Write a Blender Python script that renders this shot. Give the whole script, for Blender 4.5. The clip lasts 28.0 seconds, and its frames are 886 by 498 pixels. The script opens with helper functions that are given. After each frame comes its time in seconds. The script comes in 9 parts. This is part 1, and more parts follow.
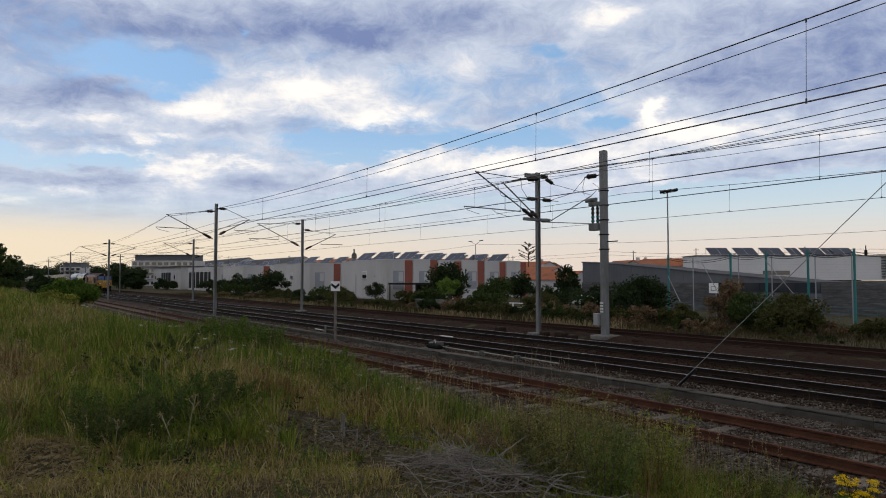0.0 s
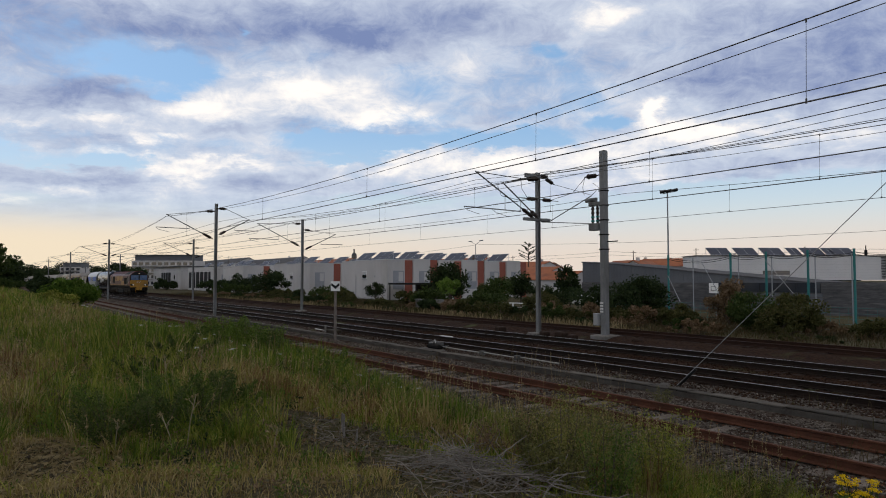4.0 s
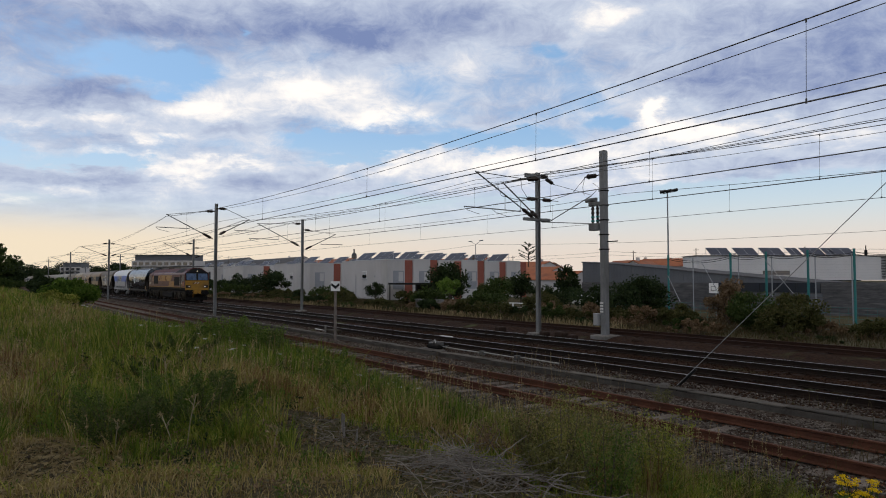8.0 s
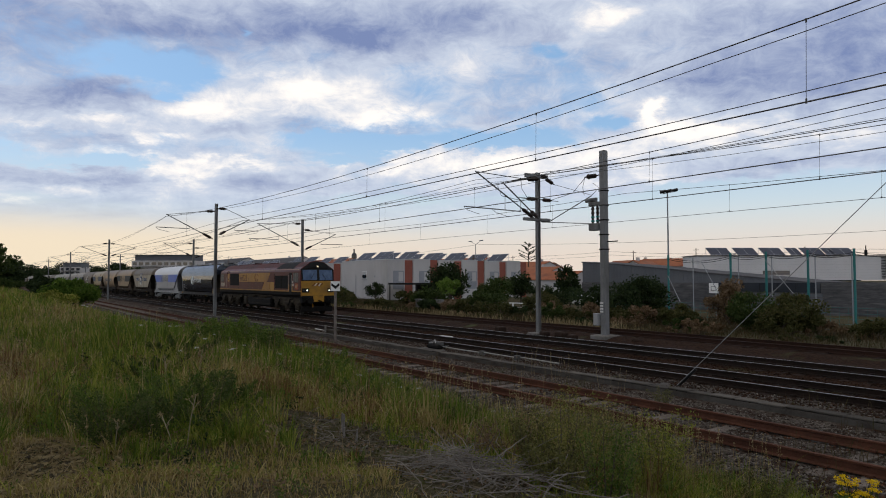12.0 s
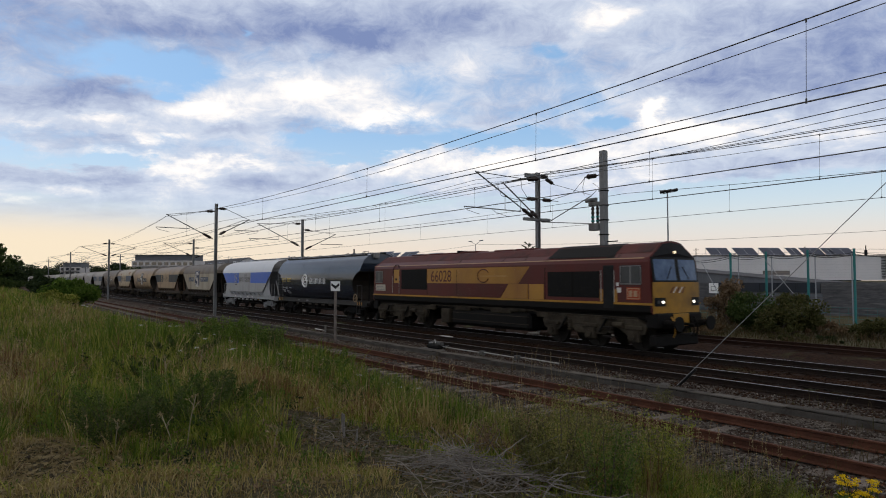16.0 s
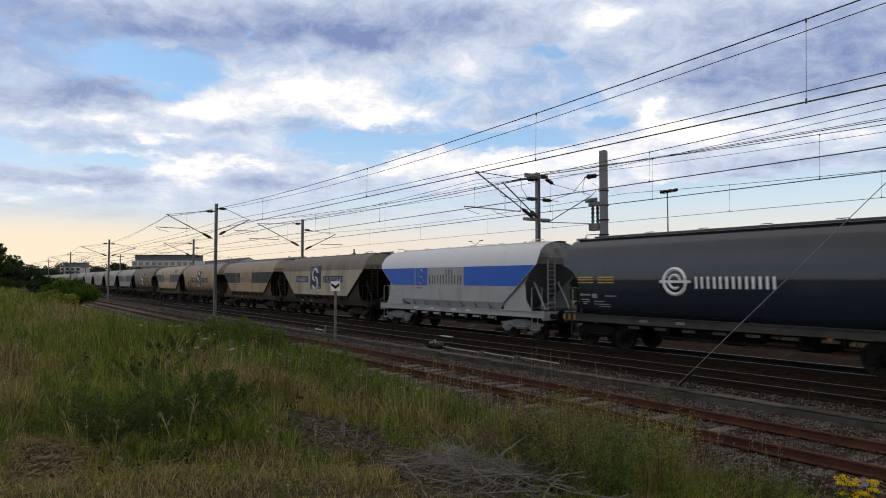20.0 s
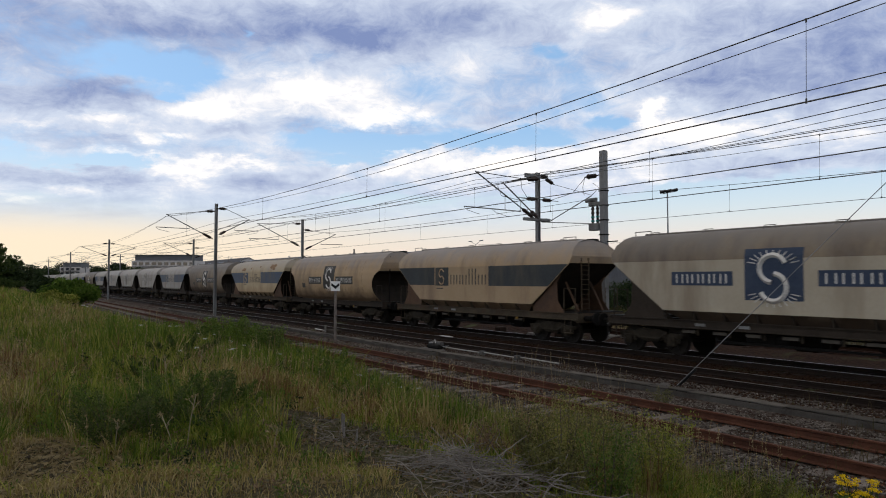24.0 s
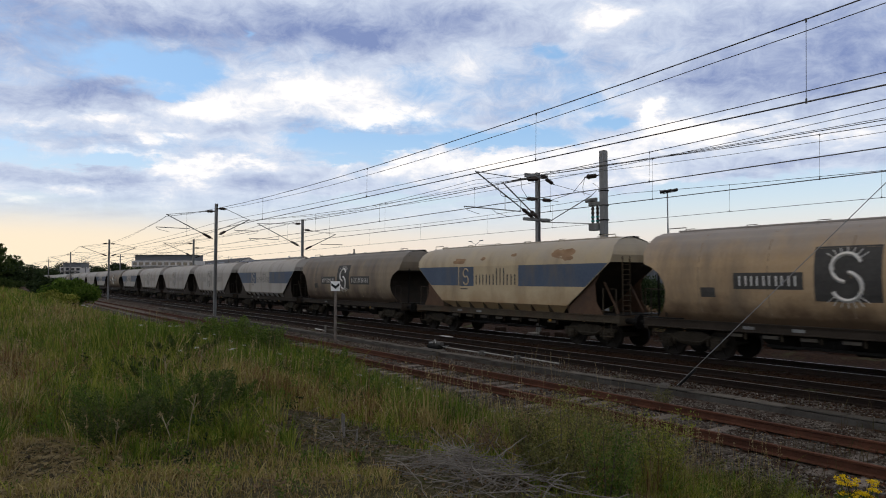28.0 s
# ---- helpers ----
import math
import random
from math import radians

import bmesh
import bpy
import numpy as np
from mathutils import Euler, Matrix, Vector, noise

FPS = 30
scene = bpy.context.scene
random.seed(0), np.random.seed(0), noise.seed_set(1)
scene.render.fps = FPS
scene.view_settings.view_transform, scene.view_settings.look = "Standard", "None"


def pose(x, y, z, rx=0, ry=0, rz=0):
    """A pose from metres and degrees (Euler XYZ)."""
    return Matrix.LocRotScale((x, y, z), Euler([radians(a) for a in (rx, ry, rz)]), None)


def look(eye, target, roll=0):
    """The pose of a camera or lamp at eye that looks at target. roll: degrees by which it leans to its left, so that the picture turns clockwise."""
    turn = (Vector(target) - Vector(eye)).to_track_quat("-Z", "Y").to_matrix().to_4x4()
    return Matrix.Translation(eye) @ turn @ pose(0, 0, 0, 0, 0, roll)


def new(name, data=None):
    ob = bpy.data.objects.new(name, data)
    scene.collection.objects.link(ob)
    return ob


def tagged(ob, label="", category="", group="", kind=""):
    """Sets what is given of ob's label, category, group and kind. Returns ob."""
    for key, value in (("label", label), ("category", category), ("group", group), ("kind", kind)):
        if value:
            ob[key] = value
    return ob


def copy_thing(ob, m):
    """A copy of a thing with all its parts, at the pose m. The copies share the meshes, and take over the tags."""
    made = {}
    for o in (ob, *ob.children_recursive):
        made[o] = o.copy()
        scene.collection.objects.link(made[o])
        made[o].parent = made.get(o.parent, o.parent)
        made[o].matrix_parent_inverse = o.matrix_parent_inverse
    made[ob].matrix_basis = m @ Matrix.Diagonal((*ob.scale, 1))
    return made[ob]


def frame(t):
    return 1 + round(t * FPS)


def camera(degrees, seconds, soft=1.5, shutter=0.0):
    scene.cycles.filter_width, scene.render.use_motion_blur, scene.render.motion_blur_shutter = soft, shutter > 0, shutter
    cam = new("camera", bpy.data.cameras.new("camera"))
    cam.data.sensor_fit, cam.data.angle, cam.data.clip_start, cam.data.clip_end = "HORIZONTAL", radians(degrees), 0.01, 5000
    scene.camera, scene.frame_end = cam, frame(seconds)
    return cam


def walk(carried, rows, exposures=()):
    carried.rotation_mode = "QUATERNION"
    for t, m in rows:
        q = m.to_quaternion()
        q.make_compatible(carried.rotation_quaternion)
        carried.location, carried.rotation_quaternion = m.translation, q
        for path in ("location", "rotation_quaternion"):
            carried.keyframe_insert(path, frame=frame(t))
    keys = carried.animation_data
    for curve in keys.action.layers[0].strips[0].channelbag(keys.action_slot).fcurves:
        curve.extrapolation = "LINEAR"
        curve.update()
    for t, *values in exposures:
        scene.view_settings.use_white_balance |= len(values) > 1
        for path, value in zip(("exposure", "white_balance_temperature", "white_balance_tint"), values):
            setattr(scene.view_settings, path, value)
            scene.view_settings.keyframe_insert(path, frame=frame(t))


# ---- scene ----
# camera: hand-held eye on the bank, held still
LENS = 66.75
EYE = (0.0, 0.0, 2.54)
AIM = (-82.46, 56.41, 7.116)
cam = camera(LENS, 28.0, soft=1.0, shutter=0.3)
walk(cam, [(0, look(EYE, AIM)), (28, look(EYE, AIM))], exposures=[(0, 0.0), (15, 0.02), (17, 0.14), (28, 0.16)])

# world: evening sky
SUN_EL, SUN_AZ = 34.0, 232.0        # degrees, azimuth measured from +x towards +y
world = bpy.data.worlds.new("world")
scene.world = world
world.use_nodes = True
wn, wl = world.node_tree.nodes, world.node_tree.links
sky = wn.new("ShaderNodeTexSky")
sky.sky_type = "NISHITA"
sky.sun_disc = False
sky.sun_elevation = radians(SUN_EL)
sky.sun_rotation = radians(90 - SUN_AZ)
sky.altitude = 30
sky.air_density = 1.0
sky.dust_density = 1.2
sky.ozone_density = 2.0
wn["Background"].inputs["Strength"].default_value = 0.15
wl.new(sky.outputs["Color"], wn["Background"].inputs["Color"])

sun = new("sun", bpy.data.lights.new("sun", "SUN"))
sun.data.energy = 1.2
sun.data.angle = radians(20)
sun.data.color = (1.0, 0.77, 0.50)
d_sun = Vector((math.cos(radians(SUN_AZ)) * math.cos(radians(SUN_EL)), math.sin(radians(SUN_AZ)) * math.cos(radians(SUN_EL)), math.sin(radians(SUN_EL))))
sun.matrix_world = d_sun.to_track_quat("Z", "Y").to_matrix().to_4x4()


# ---- helpers of this scene ----
def part(name, bm, material, parent=None, label="", smooth=False):
    """Links a bmesh as one mesh object."""
    me = bpy.data.meshes.new(name)
    bm.to_mesh(me)
    bm.free()
    if smooth:
        for f in me.polygons:
            f.use_smooth = True
        me.set_sharp_from_angle(angle=radians(27))
    me.materials.append(material)
    ob = new(name, me)
    if parent is not None:
        ob.parent = parent
    return tagged(ob, label)


def raw(name, verts, faces, material, parent=None, label="", smooth=False):
    """Links plain lists of vertices and faces as one mesh object."""
    me = bpy.data.meshes.new(name)
    me.from_pydata([tuple(v) for v in verts], [], [tuple(f) for f in faces])
    if smooth:
        for f in me.polygons:
            f.use_smooth = True
    me.materials.append(material)
    ob = new(name, me)
    if parent is not None:
        ob.parent = parent
    return tagged(ob, label)


def share(ob, x, y, z, rz=0, parent=None, s=(1, 1, 1)):
    """Another object on the same mesh."""
    o = new(ob.name.split(".")[0], ob.data)
    o.parent = parent if parent is not None else ob.parent
    o.matrix_basis = pose(x, y, z, 0, 0, rz) @ Matrix.Diagonal((*s, 1))
    return o


def thing(name, m, label, category, group="", kind=""):
    ob = new(name)
    ob.empty_display_size = 0.2
    ob.matrix_basis = m
    return tagged(ob, label, category, group, kind)


def box(bm, x0, x1, y0, y1, z0, z1, bevel=0.0):
    vs = [bm.verts.new(p) for p in ((x0, y0, z0), (x1, y0, z0), (x1, y1, z0), (x0, y1, z0), (x0, y0, z1), (x1, y0, z1), (x1, y1, z1), (x0, y1, z1))]
    fs = [bm.faces.new([vs[i] for i in f]) for f in ((3, 2, 1, 0), (4, 5, 6, 7), (0, 1, 5, 4), (1, 2, 6, 5), (2, 3, 7, 6), (3, 0, 4, 7))]
    if bevel:
        bmesh.ops.bevel(bm, geom=list({e for f in fs for e in f.edges}), offset=bevel, segments=1, affect="EDGES")
    return bm


def B(x0, x1, y0, y1, z0, z1, bevel=0.0):
    return box(bmesh.new(), x0, x1, y0, y1, z0, z1, bevel)


def rod(bm, a, b, r, n=8, r2=None, caps=True):
    """A tapered cylinder from a to b."""
    a, b = Vector(a), Vector(b)
    q = (b - a).to_track_quat("Z", "Y")
    r2 = r if r2 is None else r2
    ra = [bm.verts.new(a + q @ Vector((r * math.cos(2 * math.pi * i / n), r * math.sin(2 * math.pi * i / n), 0))) for i in range(n)]
    rb = [bm.verts.new(b + q @ Vector((r2 * math.cos(2 * math.pi * i / n), r2 * math.sin(2 * math.pi * i / n), 0))) for i in range(n)]
    for i in range(n):
        bm.faces.new((ra[i], ra[(i + 1) % n], rb[(i + 1) % n], rb[i]))
    if caps:
        bm.faces.new(ra[::-1])
        bm.faces.new(rb)
    return bm


def R(a, b, r, n=8, r2=None):
    return rod(bmesh.new(), a, b, r, n, r2)


def path_tube(pts, r, n=5):
    """One bent tube through the points."""
    bm = bmesh.new()
    pts = [Vector(p) for p in pts]
    rings = []
    for i, p in enumerate(pts):
        d = (pts[min(i + 1, len(pts) - 1)] - pts[max(i - 1, 0)]).normalized()
        if d.length < 0.5:
            d = (pts[min(i + 1, len(pts) - 1)] - p).normalized()
        side = d.cross(Vector((0.31, 0.17, 0.93)) if abs(d.z) < 0.8 else Vector((0.93, 0.31, 0.17))).normalized()
        if rings and (prev - side).length > 1.2:
            side = (prev - d * prev.dot(d)).normalized()
        prev = side
        up = d.cross(side)
        rings.append([bm.verts.new(p + (side * math.cos(2 * math.pi * k / n) + up * math.sin(2 * math.pi * k / n)) * r) for k in range(n)])
    for u, v in zip(rings[:-1], rings[1:]):
        for k in range(n):
            bm.faces.new((u[k], u[(k + 1) % n], v[(k + 1) % n], v[k]))
    bm.faces.new(rings[0][::-1])
    bm.faces.new(rings[-1])
    bmesh.ops.recalc_face_normals(bm, faces=bm.faces)
    return bm


def prism(bm, pts, y0, y1):
    """A polygon in the xz plane, extruded from y0 to y1."""
    a = [bm.verts.new((p[0], y0, p[1])) for p in pts]
    b = [bm.verts.new((p[0], y1, p[1])) for p in pts]
    bm.faces.new(a)
    bm.faces.new(b[::-1])
    for i in range(len(pts)):
        j = (i + 1) % len(pts)
        bm.faces.new((a[j], a[i], b[i], b[j]))
    bmesh.ops.recalc_face_normals(bm, faces=bm.faces)
    return bm


def extrude_x(bm, prof, x0, x1, caps=True):
    """A closed yz profile, extruded along x."""
    a = [bm.verts.new((x0, *p)) for p in prof]
    b = [bm.verts.new((x1, *p)) for p in prof]
    for i in range(len(prof)):
        j = (i + 1) % len(prof)
        bm.faces.new((a[i], a[j], b[j], b[i]))
    if caps:
        bm.faces.new(a[::-1])
        bm.faces.new(b)
    bmesh.ops.recalc_face_normals(bm, faces=bm.faces)
    return bm


def smooth01(t):
    t = np.clip(t, 0, 1)
    return t * t * (3 - 2 * t)


# ---- materials ----
def surf(name, c1, c2, rough=0.7, metal=0.0, big=1.5, small=25.0, bump=0.15, spec=0.12, streak=None, c3=None, stretch=(1, 1, 1), rnd=0.0, dist=0.02, t3=0.55, dust_sky=None, splash_shade=None):
    """Two-scale noise between two colours, with an optional third for stains; bump from the fine noise."""
    m = bpy.data.materials.new(name)
    m.use_nodes = True
    n, l = m.node_tree.nodes, m.node_tree.links
    b = n["Principled BSDF"]
    tc = n.new("ShaderNodeTexCoord")
    mp = n.new("ShaderNodeMapping")
    mp.inputs["Scale"].default_value = stretch
    l.new(tc.outputs["Object"], mp.inputs["Vector"])
    na = n.new("ShaderNodeTexNoise")
    na.inputs["Scale"].default_value = big
    na.inputs["Detail"].default_value = 5
    nb = n.new("ShaderNodeTexNoise")
    nb.inputs["Scale"].default_value = small
    nb.inputs["Detail"].default_value = 4
    for t in (na, nb):
        l.new(mp.outputs["Vector"], t.inputs["Vector"])
    mix = n.new("ShaderNodeMath")
    mix.operation = "MULTIPLY_ADD"
    l.new(nb.outputs["Fac"], mix.inputs[0])
    mix.inputs[1].default_value = 0.6
    l.new(na.outputs["Fac"], mix.inputs[2])
    mr = n.new("ShaderNodeMapRange")
    mr.inputs["From Min"].default_value = 0.5
    mr.inputs["From Max"].default_value = 1.1
    l.new(mix.outputs[0], mr.inputs["Value"])
    cm = n.new("ShaderNodeMix")
    cm.data_type = "RGBA"
    cm.inputs["A"].default_value = (*c1, 1)
    cm.inputs["B"].default_value = (*c2, 1)
    l.new(mr.outputs["Result"], cm.inputs["Factor"])
    out = cm.outputs["Result"]
    if c3:
        nc = n.new("ShaderNodeTexNoise")
        nc.inputs["Scale"].default_value = big * 0.6
        nc.inputs["Detail"].default_value = 7
        nc.inputs["Roughness"].default_value = 0.65
        m2 = n.new("ShaderNodeMapping")
        m2.inputs["Scale"].default_value = streak or stretch
        m2.inputs["Location"].default_value = (3.1, 7.7, 1.3)
        l.new(tc.outputs["Object"], m2.inputs["Vector"])
        l.new(m2.outputs["Vector"], nc.inputs["Vector"])
        r2 = n.new("ShaderNodeMapRange")
        r2.inputs["From Min"].default_value = t3 - 0.06
        r2.inputs["From Max"].default_value = t3 + 0.14
        l.new(nc.outputs["Fac"], r2.inputs["Value"])
        c = n.new("ShaderNodeMix")
        c.data_type = "RGBA"
        l.new(r2.outputs["Result"], c.inputs["Factor"])
        l.new(out, c.inputs["A"])
        c.inputs["B"].default_value = (*c3, 1)
        out = c.outputs["Result"]
    # by height: skylight painted in with roof dust, shade with low grime
    for band_tone, z0, z1, spread in ((dust_sky, 3.15, 4.1, 0.9), (splash_shade, 2.05, 1.35, 1.3)):
        if band_tone:
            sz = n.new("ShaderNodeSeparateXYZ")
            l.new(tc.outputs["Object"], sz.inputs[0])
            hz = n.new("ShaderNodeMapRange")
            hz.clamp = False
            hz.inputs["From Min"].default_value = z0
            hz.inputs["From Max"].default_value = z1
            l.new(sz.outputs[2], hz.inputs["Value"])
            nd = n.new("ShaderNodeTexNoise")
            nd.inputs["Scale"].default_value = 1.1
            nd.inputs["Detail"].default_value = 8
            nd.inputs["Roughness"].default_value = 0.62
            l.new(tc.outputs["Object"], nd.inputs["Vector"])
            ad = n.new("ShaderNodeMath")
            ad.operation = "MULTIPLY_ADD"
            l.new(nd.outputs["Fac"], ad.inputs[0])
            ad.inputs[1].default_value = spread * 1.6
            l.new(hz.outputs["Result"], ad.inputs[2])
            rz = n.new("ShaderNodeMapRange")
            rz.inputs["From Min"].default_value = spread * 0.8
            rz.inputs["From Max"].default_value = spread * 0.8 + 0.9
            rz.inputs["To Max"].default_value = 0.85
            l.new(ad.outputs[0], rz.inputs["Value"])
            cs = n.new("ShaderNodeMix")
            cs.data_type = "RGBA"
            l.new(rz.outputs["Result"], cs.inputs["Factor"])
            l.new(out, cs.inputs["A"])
            cs.inputs["B"].default_value = (*band_tone, 1)
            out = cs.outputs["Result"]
    if rnd:
        oi = n.new("ShaderNodeObjectInfo")
        rr = n.new("ShaderNodeMapRange")
        rr.inputs["To Min"].default_value = 1 - rnd
        rr.inputs["To Max"].default_value = 1 + rnd
        l.new(oi.outputs["Random"], rr.inputs["Value"])
        hs = n.new("ShaderNodeHueSaturation")
        l.new(rr.outputs["Result"], hs.inputs["Value"])
        l.new(out, hs.inputs["Color"])
        out = hs.outputs["Color"]
    l.new(out, b.inputs["Base Color"])
    b.inputs["Metallic"].default_value = metal
    b.inputs["Specular IOR Level"].default_value = spec
    rm = n.new("ShaderNodeMapRange")
    rm.inputs["To Min"].default_value = max(0.03, rough - 0.1)
    rm.inputs["To Max"].default_value = min(1.0, rough + 0.1)
    l.new(na.outputs["Fac"], rm.inputs["Value"])
    l.new(rm.outputs["Result"], b.inputs["Roughness"])
    if bump:
        bp = n.new("ShaderNodeBump")
        bp.inputs["Strength"].default_value = bump
        bp.inputs["Distance"].default_value = dist
        l.new(nb.outputs["Fac"], bp.inputs["Height"])
        l.new(bp.outputs["Normal"], b.inputs["Normal"])
    return m


def leafy(name, cols, rough=0.6, trans=0.25, patch=0.0):
    """Foliage or grass: colour per leaf by random island, with light coming through."""
    m = bpy.data.materials.new(name)
    m.use_nodes = True
    n, l = m.node_tree.nodes, m.node_tree.links
    b = n["Principled BSDF"]
    g = n.new("ShaderNodeNewGeometry")
    src = g.outputs["Random Per Island"]
    if patch:
        tc = n.new("ShaderNodeTexCoord")
        nz = n.new("ShaderNodeTexNoise")
        nz.inputs["Scale"].default_value = patch
        nz.inputs["Detail"].default_value = 4
        l.new(tc.outputs["Object"], nz.inputs["Vector"])
        ad = n.new("ShaderNodeMath")
        ad.operation = "MULTIPLY_ADD"
        l.new(nz.outputs["Fac"], ad.inputs[0])
        ad.inputs[1].default_value = 2.2
        ad.inputs[2].default_value = -0.85
        a2 = n.new("ShaderNodeMath")
        a2.operation = "MULTIPLY_ADD"
        l.new(src, a2.inputs[0])
        a2.inputs[1].default_value = 0.45
        l.new(ad.outputs[0], a2.inputs[2])
        src = a2.outputs[0]
    r = n.new("ShaderNodeValToRGB")
    el = r.color_ramp.elements
    for i, c in enumerate(cols):
        e = el[i] if i < 2 else el.new(1.0)
        e.position = i / (len(cols) - 1)
        e.color = (*c, 1)
    l.new(src, r.inputs["Fac"])
    l.new(r.outputs["Color"], b.inputs["Base Color"])
    b.inputs["Roughness"].default_value = rough
    b.inputs["Specular IOR Level"].default_value = 0.05
    if trans:
        t = n.new("ShaderNodeBsdfTranslucent")
        l.new(r.outputs["Color"], t.inputs["Color"])
        mx = n.new("ShaderNodeMixShader")
        mx.inputs["Fac"].default_value = trans
        l.new(b.outputs["BSDF"], mx.inputs[1])
        l.new(t.outputs["BSDF"], mx.inputs[2])
        l.new(mx.outputs["Shader"], n["Material Output"].inputs["Surface"])
    return m


def glow(name, col, strength):
    m = bpy.data.materials.new(name)
    m.use_nodes = True
    b = m.node_tree.nodes["Principled BSDF"]
    b.inputs["Base Color"].default_value = (*col, 1)
    b.inputs["Emission Color"].default_value = (*col, 1)
    b.inputs["Emission Strength"].default_value = strength
    return m


def glassy(name, col, rough=0.05):
    m = bpy.data.materials.new(name)
    m.use_nodes = True
    b = m.node_tree.nodes["Principled BSDF"]
    b.inputs["Base Color"].default_value = (*col, 1)
    b.inputs["Roughness"].default_value = rough
    b.inputs["Specular IOR Level"].default_value = 0.8
    b.inputs["Coat Weight"].default_value = 0.5
    return m


M = {}
M["rust"] = surf("rusty_rail", (0.052, 0.023, 0.015), (0.120, 0.050, 0.029), 0.85, 0.1, 2.0, 30, 0.3)
M["railweb"] = surf("rail_side", (0.012, 0.009, 0.007), (0.028, 0.018, 0.013), 0.8, 0.1, 2.0, 30, 0.3)
M["railtop"] = surf("polished_rail", (0.15, 0.145, 0.14), (0.27, 0.262, 0.25), 0.42, 0.85, 3.0, 40, 0.05)
M["sleeper"] = surf("old_sleeper_wood", (0.07, 0.055, 0.045), (0.19, 0.165, 0.145), 0.9, 0, 3.0, 18, 0.5, stretch=(6, 1, 1), rnd=0.3)
M["concrete"] = surf("concrete", (0.13, 0.122, 0.11), (0.23, 0.22, 0.205), 0.9, 0, 2.0, 30, 0.35, c3=(0.075, 0.065, 0.05), rnd=0.25)
M["brownconc"] = surf("sleeper_brown", (0.016, 0.0095, 0.0065), (0.036, 0.022, 0.015), 0.9, 0, 2.0, 30, 0.35, rnd=0.15)
M["galv"] = surf("galvanised_steel", (0.15, 0.152, 0.150), (0.25, 0.25, 0.245), 0.6, 0.3, 1.2, 18, 0.1, c3=(0.085, 0.08, 0.075), streak=(1, 1, 0.25))
M["rustdark"] = surf("dark_rusty_rail", (0.022, 0.012, 0.009), (0.048, 0.024, 0.016), 0.85, 0.1, 2.0, 30, 0.3)
M["bright"] = surf("bright_steel_cable", (0.30, 0.29, 0.28), (0.42, 0.41, 0.40), 0.5, 0.3, 2, 30, 0.05)
M["wire"] = surf("copper_wire", (0.05, 0.048, 0.045), (0.09, 0.085, 0.08), 0.6, 0.4, 2, 20, 0)
M["insul"] = surf("brown_insulator", (0.02, 0.014, 0.012), (0.05, 0.035, 0.03), 0.35, 0, 6, 30, 0.05)
M["blackpaint"] = surf("black_paint", (0.007, 0.007, 0.007), (0.017, 0.017, 0.017), 0.6, 0, 4, 30, 0.05)
M["whitepaint"] = surf("white_paint", (0.70, 0.70, 0.68), (0.82, 0.82, 0.80), 0.6, 0, 2, 20, 0.05)
M["fadedwhite"] = surf("faded_white_paint", (0.30, 0.29, 0.27), (0.42, 0.41, 0.38), 0.7, 0, 3, 20, 0.1, c3=(0.16, 0.13, 0.10))

